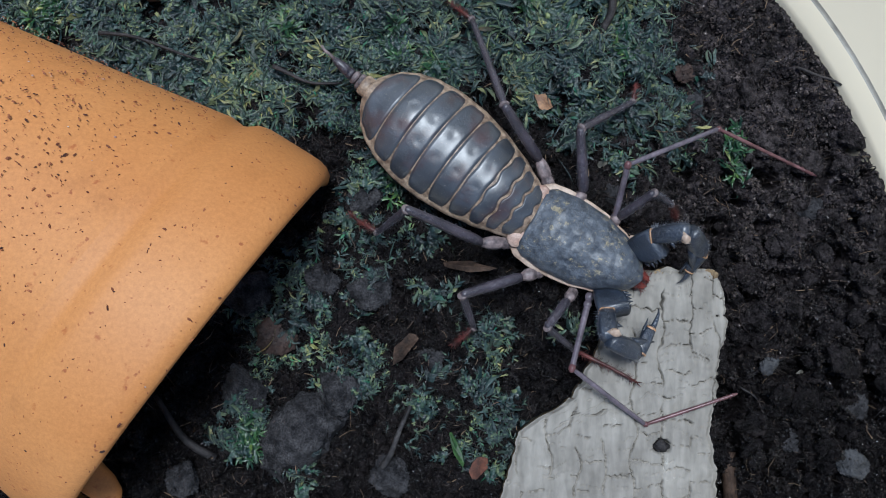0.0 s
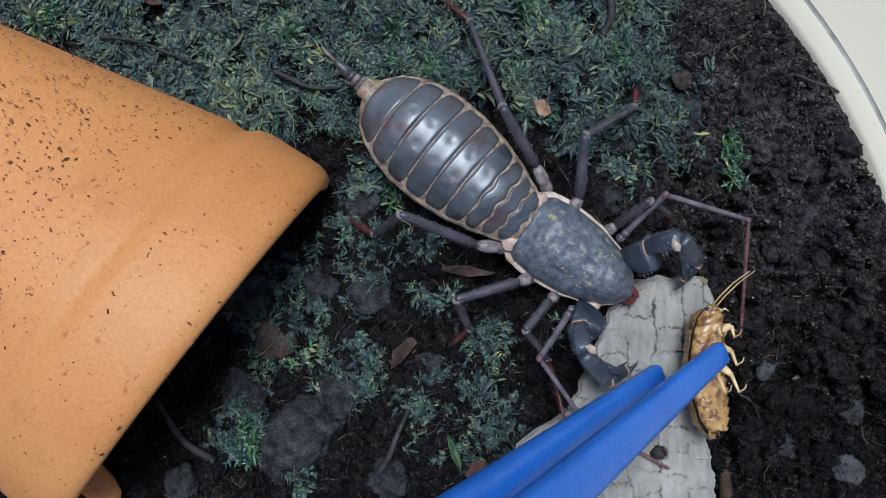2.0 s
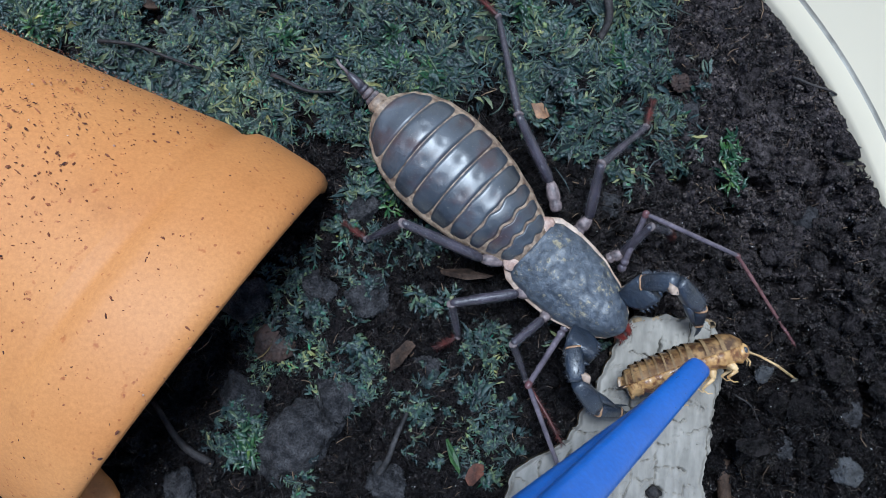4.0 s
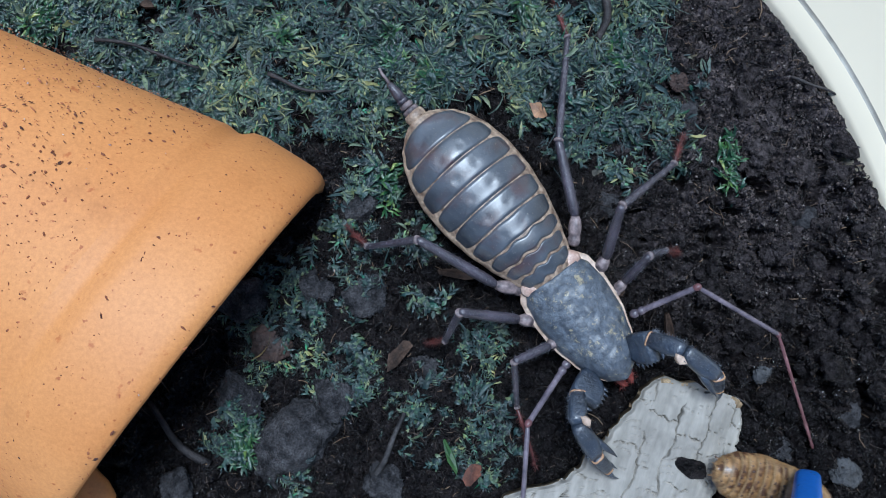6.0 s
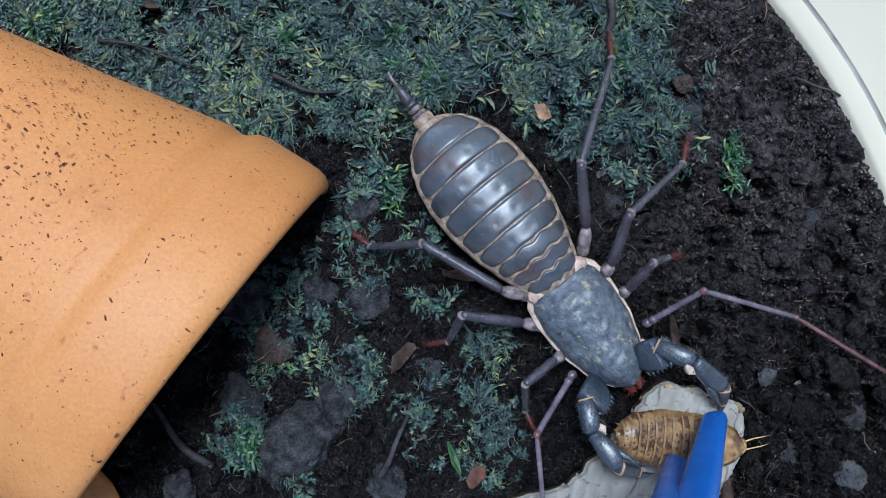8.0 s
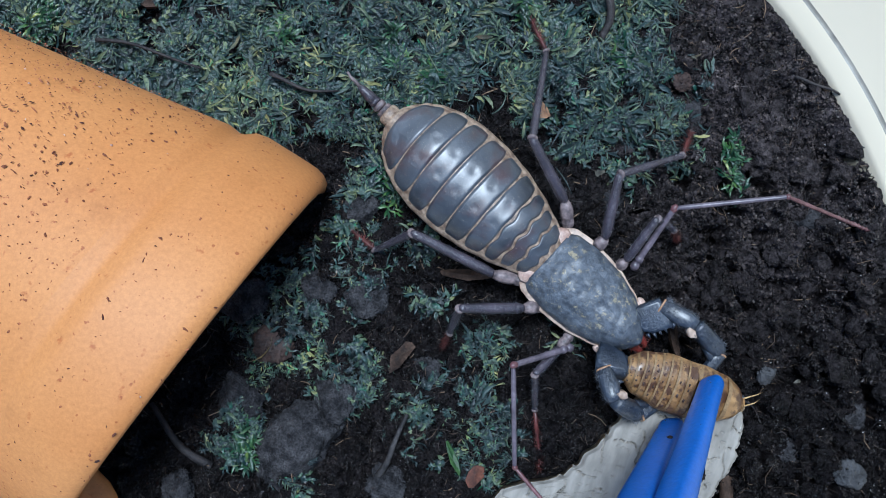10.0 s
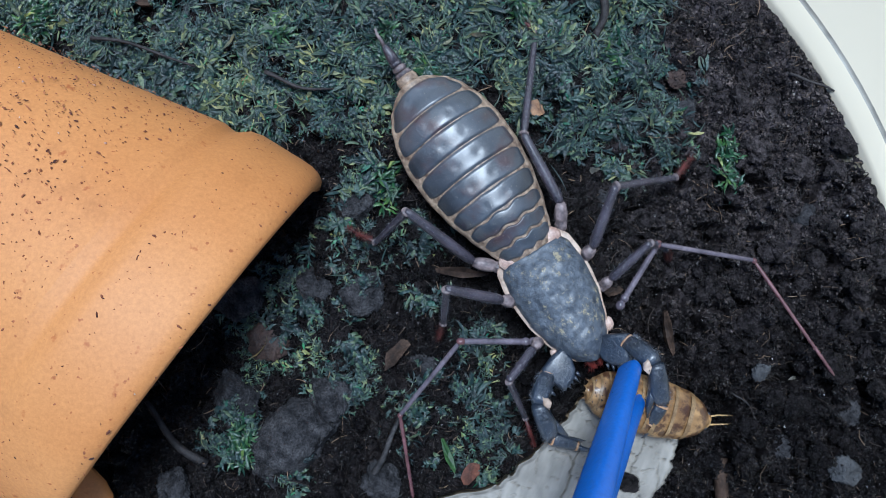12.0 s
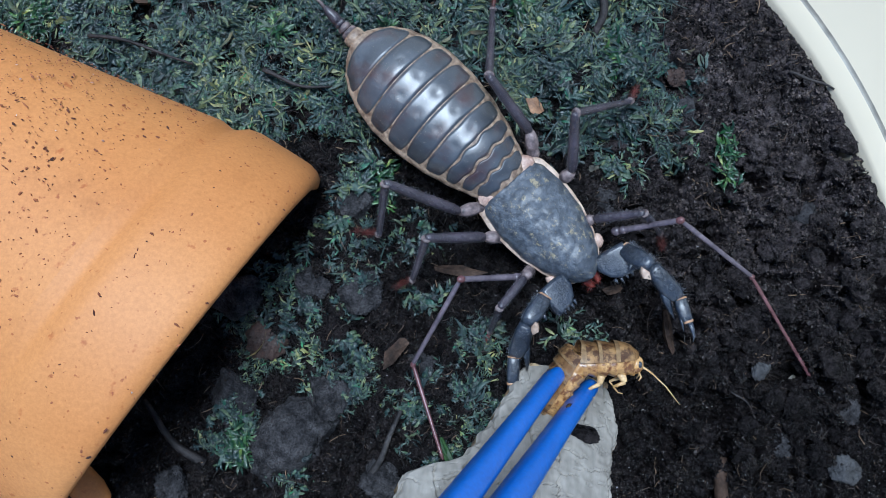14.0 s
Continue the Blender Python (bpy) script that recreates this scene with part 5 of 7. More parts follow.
# ---- tweezers ----
def prong_shape():
    """A tapered blue prong along x, its tip at the origin."""
    verts, faces = [], []
    table = [(0.0, 1.2), (0.4, 1.7), (1.2, 2.05), (8, 2.2), (30, 2.7), (60, 3.4), (110, 4.3), (150, 4.6)]
    xs = [0.0, 0.3, 0.8, 1.6, 3, 6, 10, 16, 24, 34, 46, 60, 76, 92, 110, 130, 150]
    sides = 20
    for x in xs:
        w = spline(table, x)
        t = (0.75 + 0.65 * ease(0, 1.2, x)) + 1.3 * ease(0, 70, x)
        for k in range(sides):
            a = 2 * math.pi * k / sides
            c, sn = math.cos(a), math.sin(a)
            # a soft ridge runs along each face
            y, z = w * math.copysign(abs(c) ** 0.55, c), t * math.copysign(abs(sn) ** 0.9, sn)
            verts.append((x, y, z))
    for i in range(len(xs) - 1):
        for k in range(sides):
            p, q = i * sides + k, i * sides + (k + 1) % sides
            faces.append((p, p + sides, q + sides, q))
    faces += [tuple(range(sides)), tuple(range(len(xs) * sides - 1, (len(xs) - 1) * sides - 1, -1))]
    return verts, faces


def build_tongs():
    tongs = thing("tweezers", "pair of blue plastic feeding tweezers, tips closed on a cockroach", "tweezers")
    prongs = [part("prong", prong_shape(), TONG_BLUE, tongs), part("prong", prong_shape(), TONG_BLUE, tongs)]
    part("dirt_crumb", moved(rough_lump(0.9, 0.6, 0.6, 4, 10, 14), shift(11.0, 1.2, 1.2)), CHIP_BROWN, prongs[1], "brown crumb of soil stuck to the prong")
    rng = random.Random(3)
    for prong in prongs:
        specks = [moved(blob(0.10, 0.08, 0.06, 0.2, k, 4, 6), shift(rng.uniform(1, 34), rng.uniform(-1.5, 1.5), rng.choice((-1, 1)) * 1.42)) for k in range(46)]
        part("dust_specks", join(*specks), CHIP_PALE, prong, "pale specks of dust")
    return tongs, prongs


# ---- steps of what moves (seconds, then millimetres and degrees) ----
def body_steps(at):
    at(0, 14.08, 3.77, -29.7, -9.1)
    at(0.5, 13.89, 3.46, -29.7, -9.0)
    at(1, 13.73, 3.57, -30.0, -8.7)
    at(1.5, 13.65, 3.50, -30.7, -8.9)
    at(2, 13.69, 3.69, -34.5, -5.4)
    at(2.5, 13.66, 3.84, -38.2, -2.9)
    at(3, 13.73, 3.90, -39.1, -2.0)
    at(3.2, 13.60, 3.19, -38.5, -2.5)
    at(5.5, 18.36, -3.83, -54.1, 5.9)
    at(6, 18.71, -4.58, -54.1, 4.7)
    at(6.5, 18.72, -5.06, -54.6, 4.8)
    at(7, 18.87, -5.19, -55.3, 4.7)
    at(7.5, 19.07, -5.44, -54.8, 4.3)
    at(8, 19.11, -5.32, -53.4, 3.4)
    at(10.5, 16.36, -0.24, -42.0, -0.2)
    at(11, 14.96, 0.53, -42.5, -3.3)
    at(11.5, 15.51, 1.14, -46.0, -1.6)
    at(11.8, 14.36, -0.40, -56.5, 3.7)
    at(12, 15.56, -0.73, -59.4, 5.2)
    at(12.3, 16.02, -3.19, -60.5, 4.3)
    at(12.5, 13.67, -0.10, -53.8, 4.4)
    at(12.8, 12.72, 2.19, -49.3, 2.2)
    at(13, 13.20, 3.43, -48.4, 3.8)
    at(13.5, 12.04, 6.80, -48.6, 5.6)
    at(14, 11.85, 10.39, -48.7, 5.2)


def hind_l_steps(at):
    at(0, (17.7, 8.8, 7.0), (15.9, 13.2, 8.2), (9.5, 21.5, 16.2), (4.6, 37.8, 5.2), (0.2, 42.2, 0.8))
    at(0.5, (17.7, 8.5, 7.0), (15.8, 13.1, 7.2), (9.6, 21.4, 15.3), (4.4, 38.0, 4.9), (-0.3, 42.6, 1.1))
    at(1, (17.6, 8.5, 7.0), (15.9, 13.1, 7.8), (9.3, 21.9, 14.9), (4.2, 38.2, 4.1), (-0.3, 43.2, 0.4))
    at(1.5, (17.5, 8.6, 7.0), (15.6, 13.0, 7.8), (9.2, 22.2, 14.7), (4.1, 38.5, 3.9), (-0.5, 43.5, 0.4))
    at(2, (17.7, 8.8, 7.0), (15.6, 13.0, 8.5), (9.4, 22.3, 15.4), (4.3, 38.6, 4.6), (-0.5, 43.4, 1.1))
    at(2.5, (17.7, 8.9, 7.0), (15.7, 13.1, 8.6), (9.2, 21.7, 16.2), (4.2, 38.0, 5.2), (0.3, 42.7, 0.8))
    at(3, (17.9, 9.0, 7.0), (16.0, 13.5, 7.2), (9.5, 22.5, 14.3), (4.2, 39.5, 4.6), (-1.2, 43.7, 1.3))
    at(5.5, (22.4, 0.5, 7.0), (22.6, 5.3, 8.2), (19.5, 18.0, 9.1), (22.0, 36.9, 2.4), (19.5, 43.8, 0.3))
    at(6, (22.7, 0.3, 7.0), (22.9, 5.1, 8.2), (19.9, 17.9, 9.2), (22.2, 36.8, 2.4), (19.8, 43.7, 0.3))
    at(6.5, (23.4, -0.4, 7.0), (23.5, 4.4, 8.2), (19.9, 15.3, 14.6), (22.1, 34.2, 7.6), (19.9, 40.7, 4.3))
    at(7, (23.6, -1.0, 7.0), (23.9, 3.5, 9.0), (22.0, 13.6, 17.3), (28.0, 31.6, 10.3), (28.2, 37.4, 5.4))
    at(7.5, (23.6, -1.1, 7.0), (24.0, 3.3, 9.0), (22.1, 13.7, 16.9), (28.0, 31.7, 10.1), (28.2, 37.5, 5.1))
    at(8, (23.4, -1.0, 7.0), (23.8, 3.4, 9.0), (21.9, 13.7, 17.0), (27.9, 31.8, 10.1), (28.2, 37.5, 5.1))
    at(10.5, (20.5, 4.7, 7.0), (19.6, 8.7, 9.7), (12.7, 18.5, 15.3), (16.2, 34.5, 3.3), (13.4, 41.3, 1.4))
    at(11, (19.3, 5.4, 7.0), (18.9, 9.9, 9.0), (11.7, 19.2, 14.8), (15.8, 35.3, 3.2), (13.3, 41.9, 0.5))
    at(11.5, (20.1, 5.3, 7.0), (19.6, 10.0, 8.4), (12.8, 19.1, 15.0), (16.1, 34.7, 2.7), (13.3, 41.5, 0.8))
    at(11.8, (19.7, 3.4, 7.0), (19.4, 7.4, 9.9), (13.6, 18.3, 14.5), (16.4, 35.1, 3.7), (13.4, 41.6, 1.0))
    at(12, (20.9, 2.5, 7.0), (20.7, 7.0, 9.0), (14.4, 18.6, 9.7), (17.1, 37.1, 2.0), (12.4, 42.8, 0.3))
    at(12.3, (21.3, 0.1, 7.0), (21.1, 4.4, 9.5), (15.5, 16.0, 12.2), (20.4, 32.8, 2.1), (15.9, 38.5, 0.0))
    at(12.5, (17.9, 3.4, 7.0), (18.2, 7.8, 9.2), (11.5, 17.7, 14.7), (18.5, 32.6, 3.0), (16.7, 39.1, -0.5))
    at(12.8, (17.6, 6.4, 7.0), (17.4, 10.4, 10.0), (9.9, 18.3, 17.3), (18.0, 31.5, 4.2), (16.7, 37.9, 0.3))
    at(13, (17.6, 8.1, 7.0), (17.4, 12.4, 9.5), (9.9, 19.7, 17.5), (18.2, 32.0, 3.8), (16.8, 38.3, -0.2))
    at(13.5, (16.8, 11.7, 7.0), (16.3, 15.5, 10.1), (9.7, 25.8, 14.7), (11.2, 41.1, 1.6), (10.6, 48.6, 0.2))
    at(14, (16.5, 14.5, 7.0), (15.7, 18.5, 9.7), (8.5, 26.8, 17.0), (9.8, 40.6, 2.3), (10.8, 47.9, 0.3))


def third_l_steps(at):
    at(0, (21.2, 5.1, 7.0), (23.3, 7.8, 8.0), (22.3, 18.2, 12.4), (32.6, 23.9, 2.9), (34.2, 29.8, 0.3))
    at(0.5, (21.3, 4.8, 7.0), (23.1, 7.7, 8.0), (22.2, 17.6, 13.4), (32.4, 23.5, 4.0), (34.2, 28.9, 0.6))
    at(1, (21.3, 4.9, 7.0), (23.1, 7.7, 8.0), (22.2, 17.7, 13.3), (32.6, 23.6, 4.1), (34.1, 29.0, 0.6))
    at(1.5, (21.0, 5.1, 7.0), (22.7, 7.7, 8.5), (22.4, 17.7, 13.9), (32.5, 23.6, 4.4), (33.9, 29.1, 0.9))
    at(2, (21.0, 5.1, 7.0), (22.8, 7.7, 8.5), (23.1, 17.9, 13.4), (32.9, 23.9, 3.7), (34.0, 29.5, 0.4))
    at(2.5, (20.9, 4.8, 7.0), (23.0, 7.6, 7.4), (23.8, 16.9, 13.8), (32.5, 23.6, 3.5), (34.3, 29.3, 0.5))
    at(3, (20.9, 5.1, 7.0), (23.1, 7.8, 7.4), (24.0, 17.0, 14.1), (32.5, 23.9, 3.7), (34.3, 29.4, 0.4))
    at(5.5, (26.4, -3.9, 7.0), (27.8, -1.4, 9.1), (29.1, 6.8, 16.7), (39.5, 14.3, 8.8), (41.8, 19.5, 5.3))
    at(6, (26.6, -4.5, 7.0), (27.9, -1.9, 8.9), (29.4, 6.7, 16.2), (39.6, 14.2, 8.0), (41.9, 19.5, 4.8))
    at(6.5, (26.6, -4.7, 7.0), (27.9, -2.6, 9.4), (29.5, 5.7, 17.0), (39.5, 14.3, 9.6), (41.5, 19.5, 6.0))
    at(7, (26.6, -5.0, 7.0), (28.0, -2.9, 9.4), (29.8, 5.6, 16.7), (39.6, 14.2, 9.2), (41.8, 19.6, 6.0))
    at(7.5, (26.6, -5.0, 7.0), (28.0, -2.8, 9.4), (29.8, 5.7, 16.7), (39.6, 14.3, 9.2), (41.8, 19.7, 6.0))
    at(8, (26.5, -4.9, 7.0), (28.0, -2.7, 9.3), (29.9, 5.8, 16.6), (40.0, 14.4, 9.3), (41.8, 19.9, 6.2))
    at(10.5, (25.1, 0.7, 7.0), (26.7, 2.6, 9.5), (28.7, 13.2, 13.0), (41.0, 16.4, 4.8), (43.6, 20.8, 0.6))
    at(11, (23.9, 1.4, 7.0), (25.5, 3.3, 9.5), (27.9, 12.8, 15.2), (39.9, 16.3, 6.7), (43.1, 20.6, 2.8))
    at(11.5, (24.2, 1.4, 7.0), (25.6, 2.8, 9.9), (28.5, 12.6, 14.7), (40.4, 16.5, 6.3), (43.7, 20.9, 2.6))
    at(11.8, (23.0, -1.6, 7.0), (25.1, 0.3, 9.0), (27.8, 11.3, 10.2), (40.7, 14.3, 3.0), (43.5, 19.6, 0.1))
    at(12, (24.5, -2.3, 7.0), (25.9, -0.5, 9.7), (29.2, 9.6, 13.5), (41.0, 11.6, 4.2), (44.7, 15.5, 0.4))
    at(12.3, (24.7, -5.2, 7.0), (25.9, -3.5, 9.9), (29.4, 6.6, 13.6), (40.4, 6.5, 3.3), (44.8, 9.5, -0.6))
    at(12.5, (22.4, -2.1, 7.0), (24.1, 0.5, 8.4), (23.2, 10.4, 14.0), (33.8, 19.3, 8.0), (35.3, 25.7, 6.9))
    at(12.8, (21.7, 2.4, 7.0), (23.1, 4.4, 9.5), (23.9, 15.7, 10.7), (34.1, 22.8, 2.2), (35.6, 28.9, 0.2))
    at(13, (21.7, 3.6, 7.0), (23.1, 6.1, 9.0), (23.5, 16.4, 13.9), (33.7, 22.6, 4.7), (35.5, 28.0, 1.2))
    at(13.5, (20.9, 6.8, 7.0), (22.3, 9.3, 9.1), (22.9, 19.4, 14.1), (33.4, 24.0, 4.3), (35.7, 28.8, 0.3))
    at(14, (20.8, 10.5, 7.0), (22.6, 11.9, 9.6), (22.4, 20.9, 16.5), (33.0, 24.2, 6.2), (35.3, 28.0, 1.4))


def second_l_steps(at):
    at(0, (27.5, 2.2, 7.0), (29.1, 3.6, 8.8), (33.6, 7.4, 15.9), (38.0, 5.8, 8.8), (39.4, 3.6, 5.4))
    at(0.5, (28.0, 1.9, 7.0), (29.6, 3.1, 8.9), (34.0, 7.5, 15.7), (38.4, 4.8, 8.9), (39.9, 2.6, 5.6))
    at(1, (28.0, 2.0, 7.0), (29.3, 2.8, 9.3), (33.4, 7.1, 16.3), (38.1, 4.5, 9.7), (39.4, 3.0, 5.9))
    at(1.5, (28.0, 2.0, 7.0), (29.2, 3.0, 9.3), (33.4, 7.4, 16.2), (37.8, 5.1, 9.3), (39.5, 3.6, 5.6))
    at(2, (26.8, 1.7, 7.0), (29.2, 3.2, 7.4), (33.7, 7.2, 14.4), (38.1, 5.4, 7.4), (39.2, 4.0, 3.5))
    at(2.5, (26.4, 1.7, 7.0), (28.6, 2.6, 8.4), (33.6, 6.0, 15.4), (38.0, 4.4, 8.4), (39.3, 3.0, 4.5))
    at(3, (26.7, 1.7, 7.0), (29.1, 2.2, 8.3), (33.3, 5.8, 15.7), (37.9, 3.9, 8.8), (39.0, 2.5, 4.9))
    at(5.5, (29.8, -8.7, 7.0), (31.0, -6.2, 7.1), (33.9, -1.2, 14.3), (37.9, 0.2, 7.0), (40.0, -0.0, 3.2))
    at(6, (29.5, -7.9, 7.0), (31.2, -5.9, 7.8), (34.0, -1.4, 15.4), (38.2, -0.5, 8.1), (41.0, -0.9, 4.9))
    at(6.5, (29.5, -8.1, 7.0), (31.1, -6.6, 8.7), (33.9, -2.2, 16.3), (37.6, -1.7, 8.7), (40.4, -1.4, 5.5))
    at(7, (29.8, -8.2, 7.0), (31.1, -6.9, 9.1), (33.8, -2.4, 16.6), (37.7, -1.6, 9.2), (40.4, -1.2, 5.8))
    at(8, (29.7, -8.0, 7.0), (30.9, -6.7, 9.1), (33.6, -2.2, 16.7), (37.5, -1.4, 9.2), (40.2, -1.0, 5.8))
    at(10.5, (29.0, -3.1, 7.0), (30.6, -1.7, 8.7), (35.4, 5.5, 11.9), (39.7, 3.4, 4.9), (40.8, 1.5, 1.2))
    at(11, (28.2, -2.9, 7.0), (29.4, -1.9, 9.3), (34.2, 4.1, 14.5), (39.0, 3.2, 7.5), (40.2, 1.2, 3.9))
    at(11.5, (28.7, -3.1, 7.0), (29.9, -2.0, 9.3), (34.9, 3.7, 14.4), (39.0, 2.0, 7.2), (40.5, 0.1, 3.6))
    at(11.8, (26.2, -6.9, 7.0), (27.5, -5.4, 8.9), (34.1, 1.0, 10.2), (38.9, 0.3, 3.3), (41.1, -1.5, -0.0))
    at(12, (27.6, -7.3, 7.0), (29.0, -5.8, 8.8), (35.1, 0.3, 12.1), (39.2, -0.7, 4.8), (40.4, -2.3, 1.0))
    at(12.3, (26.6, -10.4, 7.0), (28.4, -8.5, 7.8), (34.3, -2.7, 11.8), (38.1, -2.2, 4.3), (40.3, -3.9, 1.0))
    at(12.5, (25.7, -6.0, 7.0), (27.4, -5.0, 9.0), (33.6, -0.3, 13.9), (38.1, -0.3, 6.7), (39.7, -1.4, 2.9))
    at(12.8, (24.8, -3.4, 7.0), (26.4, -2.4, 9.0), (34.2, 2.3, 10.5), (37.9, 0.7, 3.1), (39.5, -1.1, -0.5))
    at(13, (25.3, -1.7, 7.0), (26.9, -0.7, 9.0), (35.0, 3.3, 10.7), (38.7, 0.9, 3.4), (39.4, -1.7, 0.0))
    at(13.5, (24.2, 1.1, 7.0), (26.4, 1.7, 8.6), (34.2, 4.2, 12.9), (38.1, 1.3, 6.0), (38.8, -2.3, 3.8))
    at(14, (24.5, 3.5, 7.0), (26.3, 4.1, 9.0), (33.8, 4.9, 14.2), (37.7, 1.8, 7.4), (38.7, -0.9, 4.1))


def first_l_steps(at):
    at(0, (28.4, 2.2, 7.0), (29.6, 12.0, 15.1), (45.7, 18.4, 9.9), (65.4, 11.3, -0.7))
    at(0.5, (30.4, 1.7, 7.0), (39.5, 10.0, 10.5), (56.1, 13.7, 4.7), (78.5, 8.1, 0.1))
    at(1, (29.5, 1.8, 7.0), (37.6, 10.3, 11.7), (54.2, 13.6, 5.6), (75.2, 5.0, -0.4))
    at(1.5, (30.4, 1.8, 7.0), (35.6, 9.7, 15.5), (52.4, 9.7, 8.7), (66.9, -5.9, -1.3))
    at(2, (29.7, 0.8, 7.0), (36.0, 8.1, 15.3), (51.8, 4.2, 7.5), (53.1, -17.2, -2.2))
    at(2.5, (29.8, -0.1, 7.0), (37.6, 6.4, 14.7), (51.2, -0.7, 5.0), (47.3, -22.9, -1.6))
    at(3, (30.1, -0.2, 7.0), (37.7, 5.8, 15.3), (51.3, -0.7, 5.4), (49.2, -23.0, -1.7))
    at(3.2, (30.0, -0.6, 7.0), (32.8, 7.6, 16.3), (48.6, -0.3, 12.3), (55.7, -18.0, -1.3))
    at(5.5, (32.2, -10.6, 7.0), (37.0, -1.1, 14.0), (54.1, -2.7, 8.5), (70.7, -17.4, 0.8))
    at(6, (32.6, -11.5, 7.0), (42.4, -6.5, 13.5), (57.4, -14.7, 7.9), (65.8, -35.4, 0.5))
    at(6.5, (32.4, -12.9, 7.0), (44.5, -10.4, 9.9), (59.2, -19.0, 3.9), (71.0, -38.8, -0.3))
    at(7, (33.2, -13.0, 7.0), (44.6, -10.8, 12.2), (58.2, -19.7, 4.5), (66.6, -41.1, -0.5))
    at(7.5, (33.7, -13.3, 7.0), (43.9, -11.1, 14.3), (55.6, -23.6, 8.7), (57.7, -45.3, -0.1))
    at(8, (34.0, -12.8, 7.0), (42.2, -6.8, 14.5), (58.9, -11.4, 9.5), (78.0, -21.8, 0.5))
    at(8.2, (32.1, -11.9, 7.0), (39.8, -6.1, 15.3), (57.3, -9.2, 12.2), (75.1, -16.1, -1.3))
    at(10.3, (32.3, -3.1, 7.0), (37.8, 7.2, 12.0), (55.3, 9.6, 15.5), (74.0, 3.7, 2.6))
    at(10.5, (33.3, -4.6, 7.0), (35.4, 6.2, 13.4), (52.7, 9.9, 10.1), (71.7, -2.7, 4.5))
    at(11, (32.6, -3.9, 7.0), (38.7, 4.8, 13.9), (55.9, 2.1, 9.1), (66.5, -18.5, 5.4))
    at(11.5, (32.5, -5.0, 7.0), (39.9, 2.5, 14.2), (55.5, -5.0, 9.3), (63.8, -25.7, 2.0))
    at(11.8, (29.7, -8.8, 7.0), (34.0, 2.0, 12.2), (51.3, -2.4, 9.0), (63.4, -21.5, 2.9))
    at(12, (30.7, -10.7, 7.0), (37.0, 0.2, 9.3), (54.4, -2.6, 5.0), (67.6, -21.9, 5.8))
    at(12.3, (30.4, -12.8, 7.0), (36.3, -3.6, 13.5), (53.3, -9.7, 12.4), (66.1, -27.3, 3.6))
    at(12.5, (29.6, -8.9, 7.0), (36.8, -1.0, 13.9), (53.3, -7.6, 10.6), (67.8, -25.2, 5.1))
    at(12.8, (30.1, -5.8, 7.0), (39.2, -1.5, 14.7), (53.0, -11.8, 9.3), (64.3, -30.5, 0.7))
    at(13, (31.0, -4.1, 7.0), (40.7, -2.6, 15.2), (52.7, -13.9, 8.0), (63.3, -33.1, -0.4))
    at(13.5, (29.5, -0.9, 7.0), (38.5, 4.2, 14.5), (52.8, -5.7, 9.6), (65.1, -23.6, 0.8))
    at(14, (29.9, 2.0, 7.0), (39.6, 3.7, 15.1), (53.2, -5.6, 7.7), (65.9, -23.6, -0.6))


